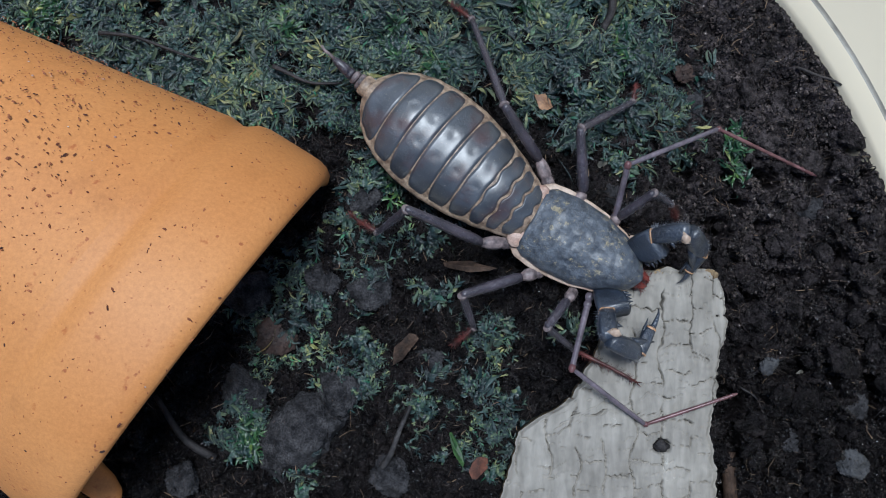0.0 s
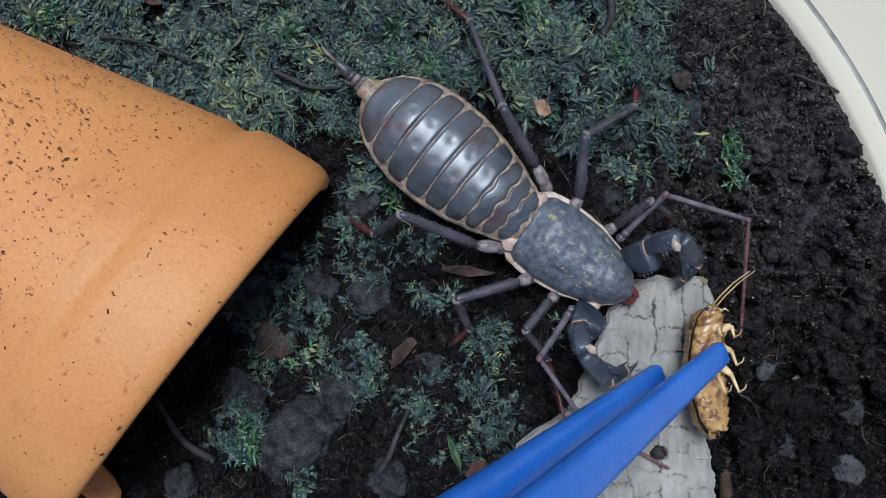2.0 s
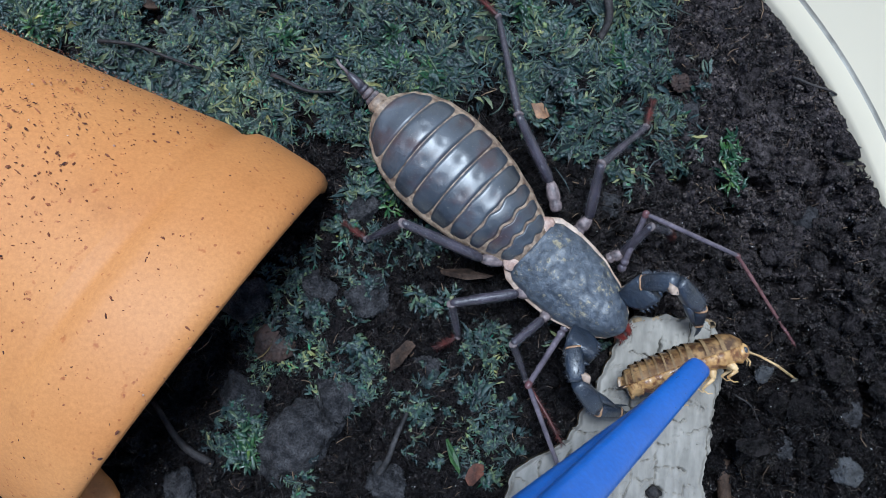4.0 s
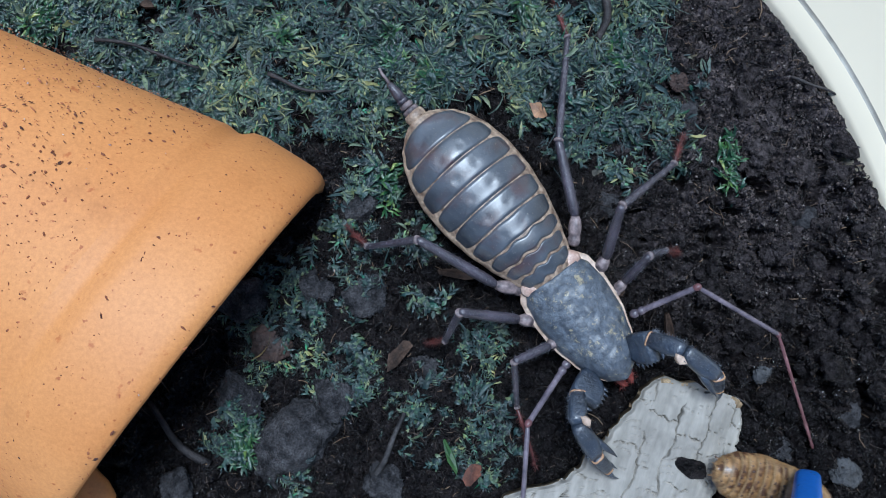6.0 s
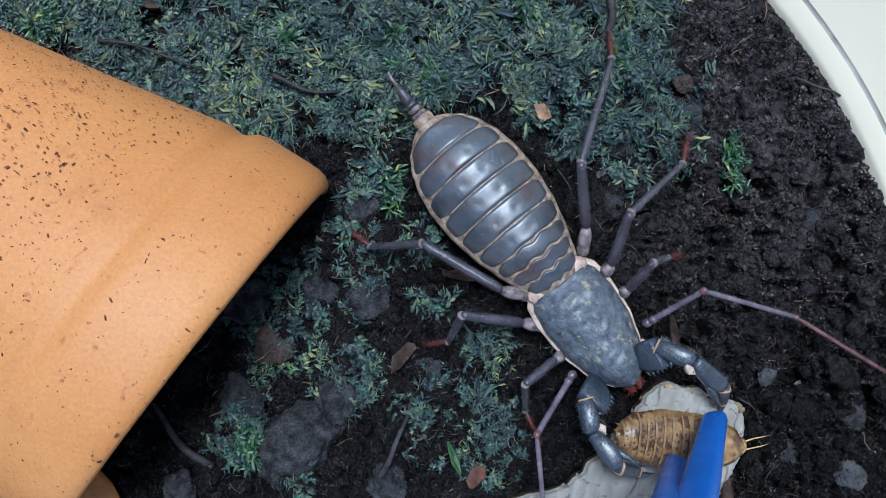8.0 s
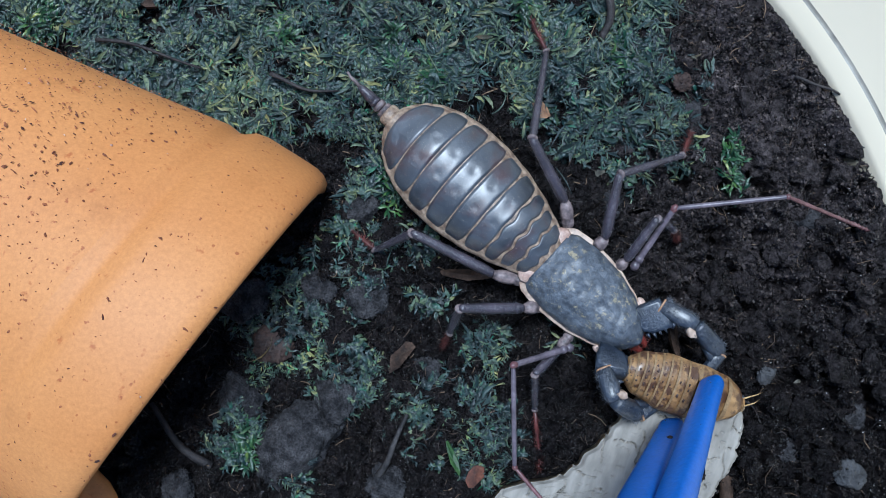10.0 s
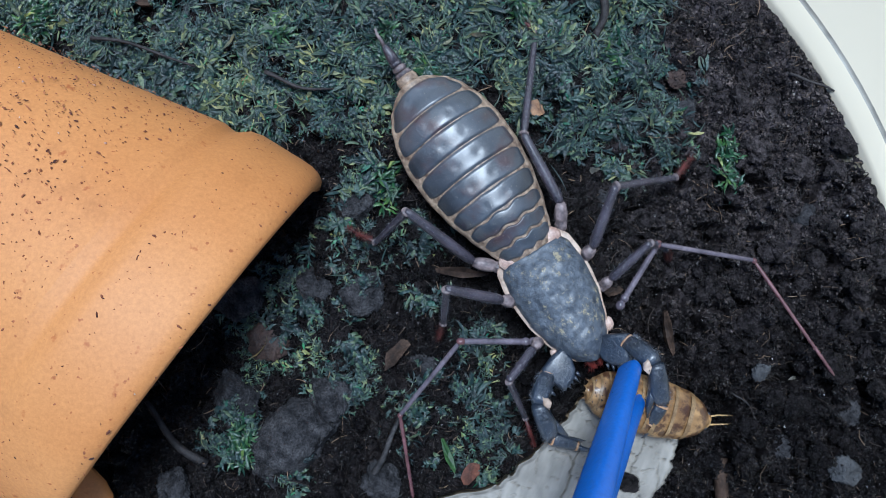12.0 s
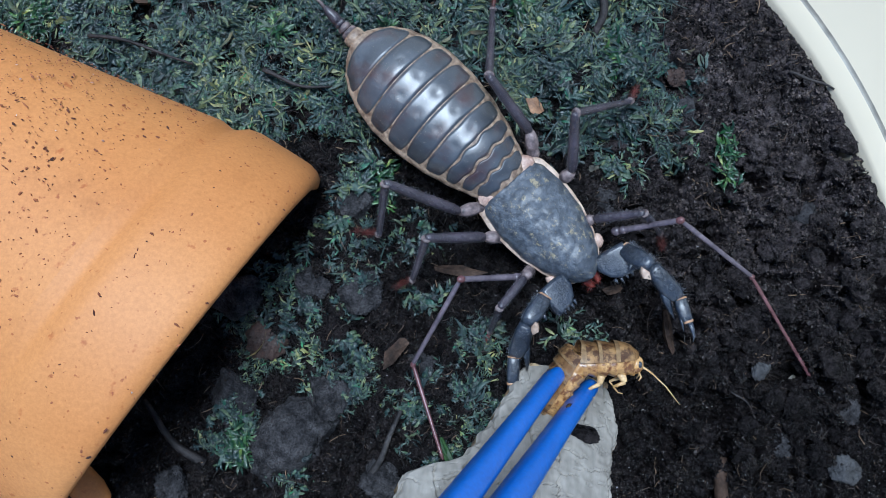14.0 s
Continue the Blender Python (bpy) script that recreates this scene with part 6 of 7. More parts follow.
def hind_r_steps(at):
    at(0, (11.1, -0.6, 7.0), (6.2, -0.6, 9.5), (-6.3, 4.8, 17.2), (-11.6, 1.2, 7.9), (-16.7, 4.4, 5.1))
    at(0.5, (10.7, -0.9, 7.0), (5.7, -0.3, 9.1), (-6.6, 4.5, 17.5), (-11.8, 1.6, 7.9), (-16.9, 4.3, 4.7))
    at(1, (11.1, -0.9, 7.0), (5.7, -0.4, 6.8), (-6.9, 4.6, 14.8), (-12.1, 1.3, 5.3), (-16.8, 3.9, 1.5))
    at(1.5, (10.9, -0.9, 7.0), (5.4, -0.4, 6.8), (-7.0, 4.6, 15.0), (-11.8, 1.4, 5.3), (-16.4, 3.8, 1.4))
    at(2, (10.9, -0.7, 7.0), (5.6, -0.2, 8.2), (-7.1, 4.8, 15.9), (-12.1, 1.6, 6.3), (-16.6, 4.2, 2.3))
    at(2.5, (10.8, -0.5, 7.0), (5.6, -0.3, 8.8), (-7.0, 4.7, 16.7), (-12.2, 1.5, 7.2), (-16.7, 4.1, 3.3))
    at(3, (10.7, -0.4, 7.0), (5.6, 0.1, 8.8), (-7.3, 5.0, 16.2), (-12.3, 1.6, 6.6), (-16.8, 4.2, 2.7))
    at(5.5, (14.4, -7.0, 7.0), (9.4, -6.2, 9.3), (-3.8, 1.4, 12.7), (-12.7, 0.5, 5.8), (-16.9, 3.9, 2.1))
    at(6, (14.5, -7.4, 7.0), (9.6, -6.4, 9.2), (-3.6, 1.2, 12.8), (-12.5, 0.1, 5.8), (-16.6, 3.6, 2.0))
    at(6.5, (15.0, -8.1, 7.0), (10.1, -7.0, 9.2), (-3.4, 0.9, 9.5), (-12.7, 0.4, 3.0), (-17.4, 4.1, 0.4))
    at(8, (14.8, -8.1, 7.0), (9.8, -7.0, 9.2), (-3.7, 0.9, 9.5), (-12.9, 0.4, 3.0), (-17.7, 4.1, 0.4))
    at(10.5, (13.6, -4.6, 7.0), (8.3, -3.6, 8.0), (-5.4, 3.3, 11.0), (-11.4, -0.2, 2.1), (-16.4, 3.8, 0.6))
    at(11, (11.9, -2.9, 7.0), (6.6, -2.4, 8.3), (-5.1, 5.0, 15.6), (-11.2, 0.9, 7.0), (-16.0, 3.4, 3.3))
    at(11.5, (12.4, -3.1, 7.0), (6.9, -2.6, 6.8), (-5.2, 5.1, 13.2), (-10.9, 0.5, 4.6), (-16.0, 3.3, 1.5))
    at(11.8, (10.5, -3.5, 7.0), (5.2, -3.0, 8.3), (-5.9, 5.4, 15.5), (-10.9, 0.6, 6.5), (-15.8, 2.9, 2.8))
    at(12, (11.5, -3.9, 7.0), (6.2, -2.9, 8.0), (-5.0, 5.5, 15.1), (-10.6, 0.6, 6.6), (-15.7, 3.0, 3.1))
    at(12.3, (11.2, -5.6, 7.0), (6.4, -4.6, 9.4), (-4.2, 3.8, 17.3), (-10.4, -0.2, 8.6), (-14.0, 2.2, 3.7))
    at(12.5, (9.4, -3.5, 7.0), (4.6, -2.8, 9.5), (-5.9, 4.8, 18.3), (-10.3, -0.4, 9.3), (-14.2, 2.0, 4.7))
    at(12.8, (9.0, -0.9, 7.0), (4.1, -0.9, 9.6), (-6.8, 6.1, 18.5), (-9.9, -0.2, 9.6), (-14.4, 2.3, 5.6))
    at(13, (9.0, 0.3, 7.0), (3.7, 0.1, 8.5), (-7.3, 6.8, 17.5), (-9.5, 0.1, 8.7), (-14.0, 2.2, 4.3))
    at(13.5, (8.4, 3.5, 7.0), (3.5, 3.0, 9.5), (-7.8, 8.2, 19.0), (-9.2, 1.0, 10.4), (-14.1, 2.1, 6.1))
    at(14, (8.4, 6.4, 7.0), (4.0, 5.3, 10.2), (-8.0, 9.5, 19.3), (-9.5, 1.6, 11.4), (-13.7, 2.1, 6.4))


def third_r_steps(at):
    at(0, (16.4, -5.4, 7.0), (12.9, -6.3, 8.0), (2.6, -9.2, 12.3), (4.7, -15.1, 5.2), (1.0, -18.4, 3.2))
    at(0.5, (16.5, -5.4, 7.0), (13.1, -6.4, 8.0), (3.1, -9.3, 13.1), (4.6, -14.9, 5.6), (1.6, -17.4, 1.9))
    at(1, (16.0, -5.4, 7.0), (12.9, -6.4, 8.9), (2.8, -9.0, 13.8), (4.0, -14.8, 6.4), (1.6, -17.9, 2.8))
    at(1.5, (15.9, -5.5, 7.0), (12.9, -6.3, 8.9), (2.3, -9.3, 12.6), (3.9, -15.2, 5.2), (1.0, -18.0, 1.8))
    at(2, (15.7, -5.3, 7.0), (12.7, -6.3, 8.9), (2.0, -9.2, 12.0), (4.3, -14.6, 4.5), (1.3, -17.7, 1.3))
    at(2.5, (15.8, -5.3, 7.0), (12.8, -6.0, 9.0), (1.6, -9.1, 9.0), (4.8, -14.9, 2.2), (1.5, -18.7, 0.4))
    at(3, (15.8, -5.1, 7.0), (12.7, -5.7, 9.0), (1.6, -8.8, 9.0), (4.7, -14.8, 2.3), (0.8, -17.9, 0.4))
    at(5.5, (16.8, -12.5, 7.0), (13.3, -12.0, 8.1), (2.7, -10.6, 12.5), (0.3, -15.9, 5.0), (-3.1, -17.0, 0.9))
    at(6, (16.9, -12.7, 7.0), (13.5, -12.2, 8.2), (3.3, -10.7, 13.5), (0.9, -16.0, 6.0), (-2.4, -16.8, 1.9))
    at(6.5, (17.4, -13.2, 7.0), (13.8, -12.7, 6.7), (3.2, -11.0, 11.0), (0.9, -16.1, 3.3), (-3.4, -16.9, 0.3))
    at(8, (17.2, -13.2, 7.0), (13.5, -12.6, 6.7), (3.0, -11.0, 11.1), (0.7, -16.1, 3.4), (-3.6, -16.9, 0.3))
    at(10.5, (17.0, -8.9, 7.0), (13.9, -9.3, 9.1), (3.0, -9.5, 12.7), (1.5, -14.3, 4.6), (0.6, -17.3, 0.3))
    at(11, (14.8, -8.2, 7.0), (12.2, -8.4, 9.6), (1.7, -8.6, 14.6), (1.3, -14.3, 6.9), (-0.7, -17.1, 2.8))
    at(11.5, (15.7, -7.9, 7.0), (12.3, -8.3, 8.2), (1.8, -8.1, 13.0), (0.8, -13.9, 5.6), (0.8, -16.8, 1.1))
    at(11.8, (12.4, -9.2, 7.0), (9.9, -8.6, 9.6), (-0.0, -7.2, 15.4), (0.4, -13.2, 8.0), (0.9, -16.4, 3.8))
    at(12, (13.5, -9.7, 7.0), (10.9, -9.2, 9.6), (1.4, -7.1, 15.9), (0.9, -13.1, 8.5), (-0.1, -16.2, 4.3))
    at(12.3, (13.6, -11.8, 7.0), (11.1, -11.2, 9.6), (1.2, -9.2, 15.2), (0.6, -14.9, 7.6), (0.1, -17.3, 2.8))
    at(12.5, (12.8, -9.3, 7.0), (9.8, -8.9, 9.1), (0.1, -8.1, 15.3), (0.3, -14.4, 8.2), (1.8, -17.6, 4.2))
    at(12.8, (12.8, -7.0, 7.0), (9.4, -7.1, 8.4), (-0.1, -7.3, 15.0), (1.3, -14.7, 9.1), (-0.8, -17.2, 4.9))
    at(13, (13.3, -5.3, 7.0), (10.3, -5.6, 9.1), (0.6, -7.0, 15.3), (1.3, -13.9, 8.8), (0.3, -17.3, 4.8))
    at(13.5, (12.2, -1.8, 7.0), (9.2, -1.8, 9.2), (-2.1, -1.1, 11.2), (-3.3, -7.2, 4.0), (-7.8, -8.2, 1.3))
    at(14, (11.7, 1.1, 7.0), (8.3, 1.1, 8.4), (-1.6, 0.9, 14.4), (-4.0, -6.0, 8.3), (-7.1, -7.4, 4.2))


def second_r_steps(at):
    at(0, (21.7, -8.8, 7.0), (20.4, -10.2, 9.4), (16.4, -14.5, 14.3), (21.6, -18.8, 5.8), (32.5, -24.4, 7.7))
    at(0.5, (21.3, -8.8, 7.0), (20.0, -10.2, 9.4), (16.3, -15.0, 14.0), (22.6, -18.7, 6.1), (33.2, -24.8, 7.8))
    at(1, (21.1, -8.8, 7.0), (20.0, -10.3, 9.5), (16.3, -15.2, 13.9), (22.3, -19.0, 5.8), (33.2, -24.5, 7.8))
    at(1.5, (20.7, -8.6, 7.0), (19.5, -10.0, 9.4), (16.3, -15.8, 13.1), (22.3, -20.0, 5.2), (33.3, -24.7, 7.9))
    at(2, (19.1, -8.4, 7.0), (17.8, -9.4, 9.6), (13.3, -14.2, 13.4), (17.9, -19.9, 5.4), (20.6, -31.0, 10.1))
    at(2.5, (17.8, -8.5, 7.0), (16.9, -9.5, 9.8), (12.0, -14.3, 13.0), (16.3, -19.8, 4.8), (20.0, -30.4, 10.0))
    at(3, (17.7, -8.4, 7.0), (16.5, -9.8, 9.4), (11.8, -14.2, 13.5), (15.9, -19.9, 5.3), (22.3, -29.6, 9.7))
    at(5.5, (19.7, -15.4, 7.0), (17.9, -16.2, 9.4), (11.6, -18.9, 12.6), (12.5, -27.2, 5.8), (16.2, -38.5, 2.6))
    at(6, (19.8, -15.6, 7.0), (18.5, -16.5, 9.6), (12.2, -18.8, 13.2), (13.1, -27.2, 6.5), (16.8, -38.5, 3.2))
    at(6.5, (20.3, -17.7, 7.0), (18.6, -18.5, 9.4), (12.6, -20.8, 13.5), (13.7, -27.4, 5.1), (17.0, -38.7, 1.2))
    at(7, (20.7, -17.8, 7.0), (18.9, -18.6, 9.4), (13.0, -21.4, 13.2), (13.7, -27.4, 4.2), (16.9, -38.5, -0.0))
    at(8, (20.3, -17.7, 7.0), (18.7, -18.5, 9.5), (13.3, -22.2, 13.3), (14.0, -27.8, 4.1), (18.6, -37.6, -1.7))
    at(10.5, (21.8, -13.7, 7.0), (20.1, -16.2, 7.0), (15.6, -20.3, 11.6), (16.3, -27.6, 3.6), (17.2, -39.3, -0.2))
    at(11, (20.1, -13.0, 7.0), (18.7, -15.7, 7.1), (14.4, -20.2, 11.5), (16.0, -27.8, 4.1), (18.0, -38.7, -1.4))
    at(11.5, (20.0, -13.2, 7.0), (18.9, -15.4, 8.7), (14.3, -19.7, 13.0), (16.2, -27.7, 6.0), (18.1, -37.7, -1.0))
    at(11.8, (17.2, -15.0, 7.0), (16.1, -16.7, 9.3), (11.1, -21.6, 12.4), (14.4, -29.2, 5.5), (18.3, -38.9, -1.1))
    at(12, (17.8, -15.4, 7.0), (16.2, -17.2, 8.9), (11.7, -22.5, 12.0), (15.0, -29.7, 4.7), (18.5, -39.8, -1.5))
    at(12.3, (17.4, -18.1, 7.0), (15.5, -20.5, 7.1), (10.9, -23.6, 12.3), (14.2, -30.5, 4.6), (18.0, -40.9, -0.9))
    at(12.5, (17.1, -14.6, 7.0), (15.7, -17.3, 7.1), (12.0, -21.6, 12.2), (14.9, -28.4, 4.3), (18.0, -39.1, -1.0))
    at(12.8, (17.1, -12.0, 7.0), (15.9, -13.7, 9.2), (13.3, -19.4, 13.5), (15.3, -25.9, 5.1), (16.8, -37.2, 0.4))
    at(13, (18.0, -10.3, 7.0), (16.4, -11.6, 9.2), (11.1, -16.6, 11.3), (14.0, -23.2, 3.2), (19.5, -33.5, -0.8))
    at(13.5, (16.0, -7.1, 7.0), (14.9, -8.9, 9.2), (10.4, -13.4, 13.4), (9.7, -17.6, 3.5), (10.8, -25.9, -5.6))
    at(14, (16.0, -4.2, 7.0), (14.8, -5.6, 9.4), (10.4, -10.5, 13.2), (9.2, -15.1, 3.5), (7.3, -23.2, -5.7))


def first_r_steps(at):
    at(0, (24.5, -9.3, 7.0), (20.8, -21.4, 11.7), (33.8, -31.5, 6.9), (49.0, -26.3, 7.7))
    at(0.5, (24.7, -10.3, 7.0), (19.3, -20.5, 14.1), (31.6, -30.2, 7.0), (47.4, -26.7, 7.7))
    at(1, (23.2, -10.7, 7.0), (17.9, -19.4, 16.0), (28.5, -29.0, 6.5), (44.6, -30.4, 8.0))
    at(1.5, (23.0, -11.0, 7.0), (16.2, -17.3, 16.9), (26.2, -28.8, 9.1), (42.1, -26.7, 6.9))
    at(2, (22.0, -10.8, 7.0), (15.4, -18.6, 16.0), (24.0, -30.4, 6.9), (38.2, -38.2, 7.8))
    at(2.5, (20.7, -11.4, 7.0), (13.2, -18.2, 16.1), (20.4, -31.1, 7.2), (32.3, -42.0, 7.6))
    at(3, (20.6, -11.1, 7.0), (13.2, -18.7, 15.5), (20.9, -31.6, 7.2), (32.4, -42.8, 7.7))
    at(5.5, (22.1, -18.8, 7.0), (15.1, -29.0, 12.7), (14.7, -46.1, 13.1), (18.6, -61.8, 12.9))
    at(6, (21.8, -19.5, 7.0), (14.5, -29.0, 13.3), (13.4, -46.1, 12.9), (17.6, -61.7, 13.2))
    at(6.5, (21.6, -20.1, 7.0), (14.3, -30.3, 12.3), (11.8, -47.2, 13.4), (17.4, -62.3, 12.2))
    at(7, (21.8, -20.4, 7.0), (15.8, -30.7, 13.5), (15.4, -47.8, 12.7), (18.6, -63.6, 13.8))
    at(7.5, (22.1, -20.7, 7.0), (16.4, -31.1, 13.6), (17.8, -48.2, 12.6), (19.4, -64.1, 14.2))
    at(8, (22.0, -21.0, 7.0), (15.1, -30.4, 14.1), (16.8, -47.4, 12.4), (18.0, -63.4, 14.5))
    at(10.5, (21.8, -16.1, 7.0), (11.4, -17.8, 15.6), (11.6, -34.7, 12.9), (24.2, -44.8, 13.1))
    at(11, (20.0, -15.9, 7.0), (11.7, -20.0, 16.9), (16.4, -36.2, 13.4), (30.9, -43.2, 12.9))
    at(11.5, (20.0, -15.1, 7.0), (10.9, -19.7, 15.9), (15.7, -35.9, 13.0), (29.9, -43.5, 13.0))
    at(11.8, (16.7, -16.0, 7.0), (4.0, -14.4, 11.4), (-3.5, -29.8, 13.2), (5.3, -43.3, 13.0))
    at(12, (16.8, -16.4, 7.0), (3.8, -16.0, 10.8), (-6.5, -29.0, 6.1), (-4.5, -44.1, 1.0))
    at(12.3, (17.0, -18.8, 7.0), (4.0, -18.2, 10.8), (-6.1, -31.7, 7.5), (-3.7, -46.0, 0.4))
    at(12.5, (16.1, -15.5, 7.0), (3.8, -16.0, 12.6), (-5.2, -29.8, 7.7), (-1.8, -44.2, 1.2))
    at(12.8, (17.6, -12.9, 7.0), (5.9, -16.7, 12.8), (2.4, -33.3, 10.5), (8.8, -44.4, 0.7))
    at(13, (17.6, -12.2, 7.0), (7.9, -16.6, 15.4), (6.8, -33.4, 12.1), (14.4, -43.9, 2.5))
    at(13.5, (15.1, -8.0, 7.0), (3.9, -8.2, 14.7), (-4.1, -22.2, 8.8), (0.8, -37.3, 12.0))
    at(14, (15.1, -5.6, 7.0), (3.9, -5.8, 14.8), (-4.0, -20.1, 9.6), (0.9, -35.2, 12.7))


def palp_l_steps(at):
    at(0, (30.9, -1.1, 9.0), (33.7, 0.4, 13.8), (39.1, 0.9, 17.5), (42.4, -2.3, 11.7), (39.7, -7.1, 7.9))
    at(0.5, (31.1, -1.1, 9.0), (33.6, 0.2, 14.0), (38.5, 0.6, 18.4), (41.9, -2.6, 12.8), (39.5, -6.8, 8.0))
    at(1, (30.7, -1.1, 9.0), (33.4, 0.3, 13.9), (38.5, 0.7, 18.1), (42.0, -2.6, 12.5), (39.1, -6.8, 8.0))
    at(1.5, (30.5, -1.4, 9.0), (33.1, 0.2, 13.9), (37.4, 0.9, 18.9), (40.7, -2.9, 13.5), (38.4, -6.8, 8.5))
    at(2, (30.4, -1.6, 9.0), (33.1, -0.5, 14.0), (37.8, 0.7, 18.4), (41.5, -3.0, 13.1), (39.3, -7.4, 8.5))
    at(2.5, (30.0, -3.1, 9.0), (32.4, -2.0, 14.1), (37.0, -0.8, 18.7), (40.8, -4.0, 13.3), (38.9, -8.4, 8.5))
    at(3, (30.0, -3.6, 9.0), (32.4, -1.9, 14.0), (36.8, -0.9, 18.8), (40.7, -4.4, 13.6), (39.6, -8.9, 8.6))
    at(5.5, (30.4, -15.7, 9.0), (34.5, -14.2, 12.8), (39.7, -16.0, 16.4), (45.7, -19.9, 14.5), (46.9, -24.7, 9.8))
    at(6, (31.1, -15.9, 9.0), (34.3, -15.0, 13.7), (39.1, -16.9, 17.8), (45.1, -20.8, 15.7), (46.5, -25.2, 10.8))
    at(6.5, (31.2, -17.0, 9.0), (34.2, -15.3, 13.6), (39.1, -17.3, 17.6), (45.0, -21.4, 15.9), (46.7, -25.8, 11.0))
    at(7, (31.1, -17.2, 9.0), (34.2, -15.5, 13.5), (39.2, -17.5, 17.4), (45.1, -21.6, 15.7), (46.8, -25.9, 10.8))
    at(7.5, (31.4, -17.6, 9.0), (34.5, -15.7, 13.5), (39.8, -18.0, 16.5), (45.8, -22.1, 14.8), (47.4, -26.5, 9.9))
    at(8, (31.2, -17.5, 9.0), (34.7, -15.8, 13.3), (40.5, -18.5, 15.0), (46.1, -22.7, 12.7), (46.6, -27.5, 8.0))
    at(10.5, (31.0, -10.7, 9.0), (36.3, -8.5, 10.0), (42.0, -11.4, 11.5), (46.9, -16.0, 8.5), (42.2, -21.0, 8.5))
    at(11, (29.8, -10.5, 9.0), (35.0, -8.2, 9.9), (40.1, -9.3, 14.1), (43.2, -14.3, 9.6), (39.3, -19.5, 7.8))
    at(11.5, (29.3, -10.7, 9.0), (34.1, -8.7, 11.6), (38.2, -11.2, 16.0), (41.8, -15.7, 11.3), (39.3, -20.9, 7.7))
    at(11.8, (26.5, -15.3, 9.0), (31.2, -14.6, 12.3), (33.8, -18.3, 17.1), (37.3, -24.8, 16.3), (34.8, -30.9, 15.0))
    at(12, (26.6, -16.2, 9.0), (31.2, -15.9, 12.4), (34.8, -19.2, 16.9), (36.6, -25.9, 14.4), (34.1, -31.6, 11.7))
    at(12.3, (26.8, -18.9, 9.0), (31.4, -18.3, 12.4), (34.7, -20.8, 17.5), (39.2, -26.7, 17.0), (41.5, -32.6, 14.6))
    at(12.5, (26.4, -14.5, 9.0), (31.1, -13.0, 12.0), (34.7, -14.9, 17.2), (39.7, -20.0, 15.2), (42.1, -26.1, 16.8))
    at(12.8, (26.9, -11.4, 9.0), (31.3, -9.8, 12.3), (34.5, -13.2, 17.0), (38.2, -19.5, 15.8), (39.3, -25.9, 13.9))
    at(13, (27.3, -9.2, 9.0), (31.6, -8.1, 12.7), (35.1, -12.1, 16.7), (38.9, -18.2, 14.8), (39.2, -24.3, 11.9))
    at(13.5, (25.8, -6.1, 9.0), (30.9, -3.4, 9.8), (34.8, -6.4, 14.2), (39.8, -11.4, 12.2), (41.9, -17.8, 13.4))
    at(14, (26.3, -3.7, 9.0), (31.3, -1.0, 9.9), (34.7, -4.1, 14.7), (39.8, -9.0, 12.8), (41.9, -15.4, 13.9))


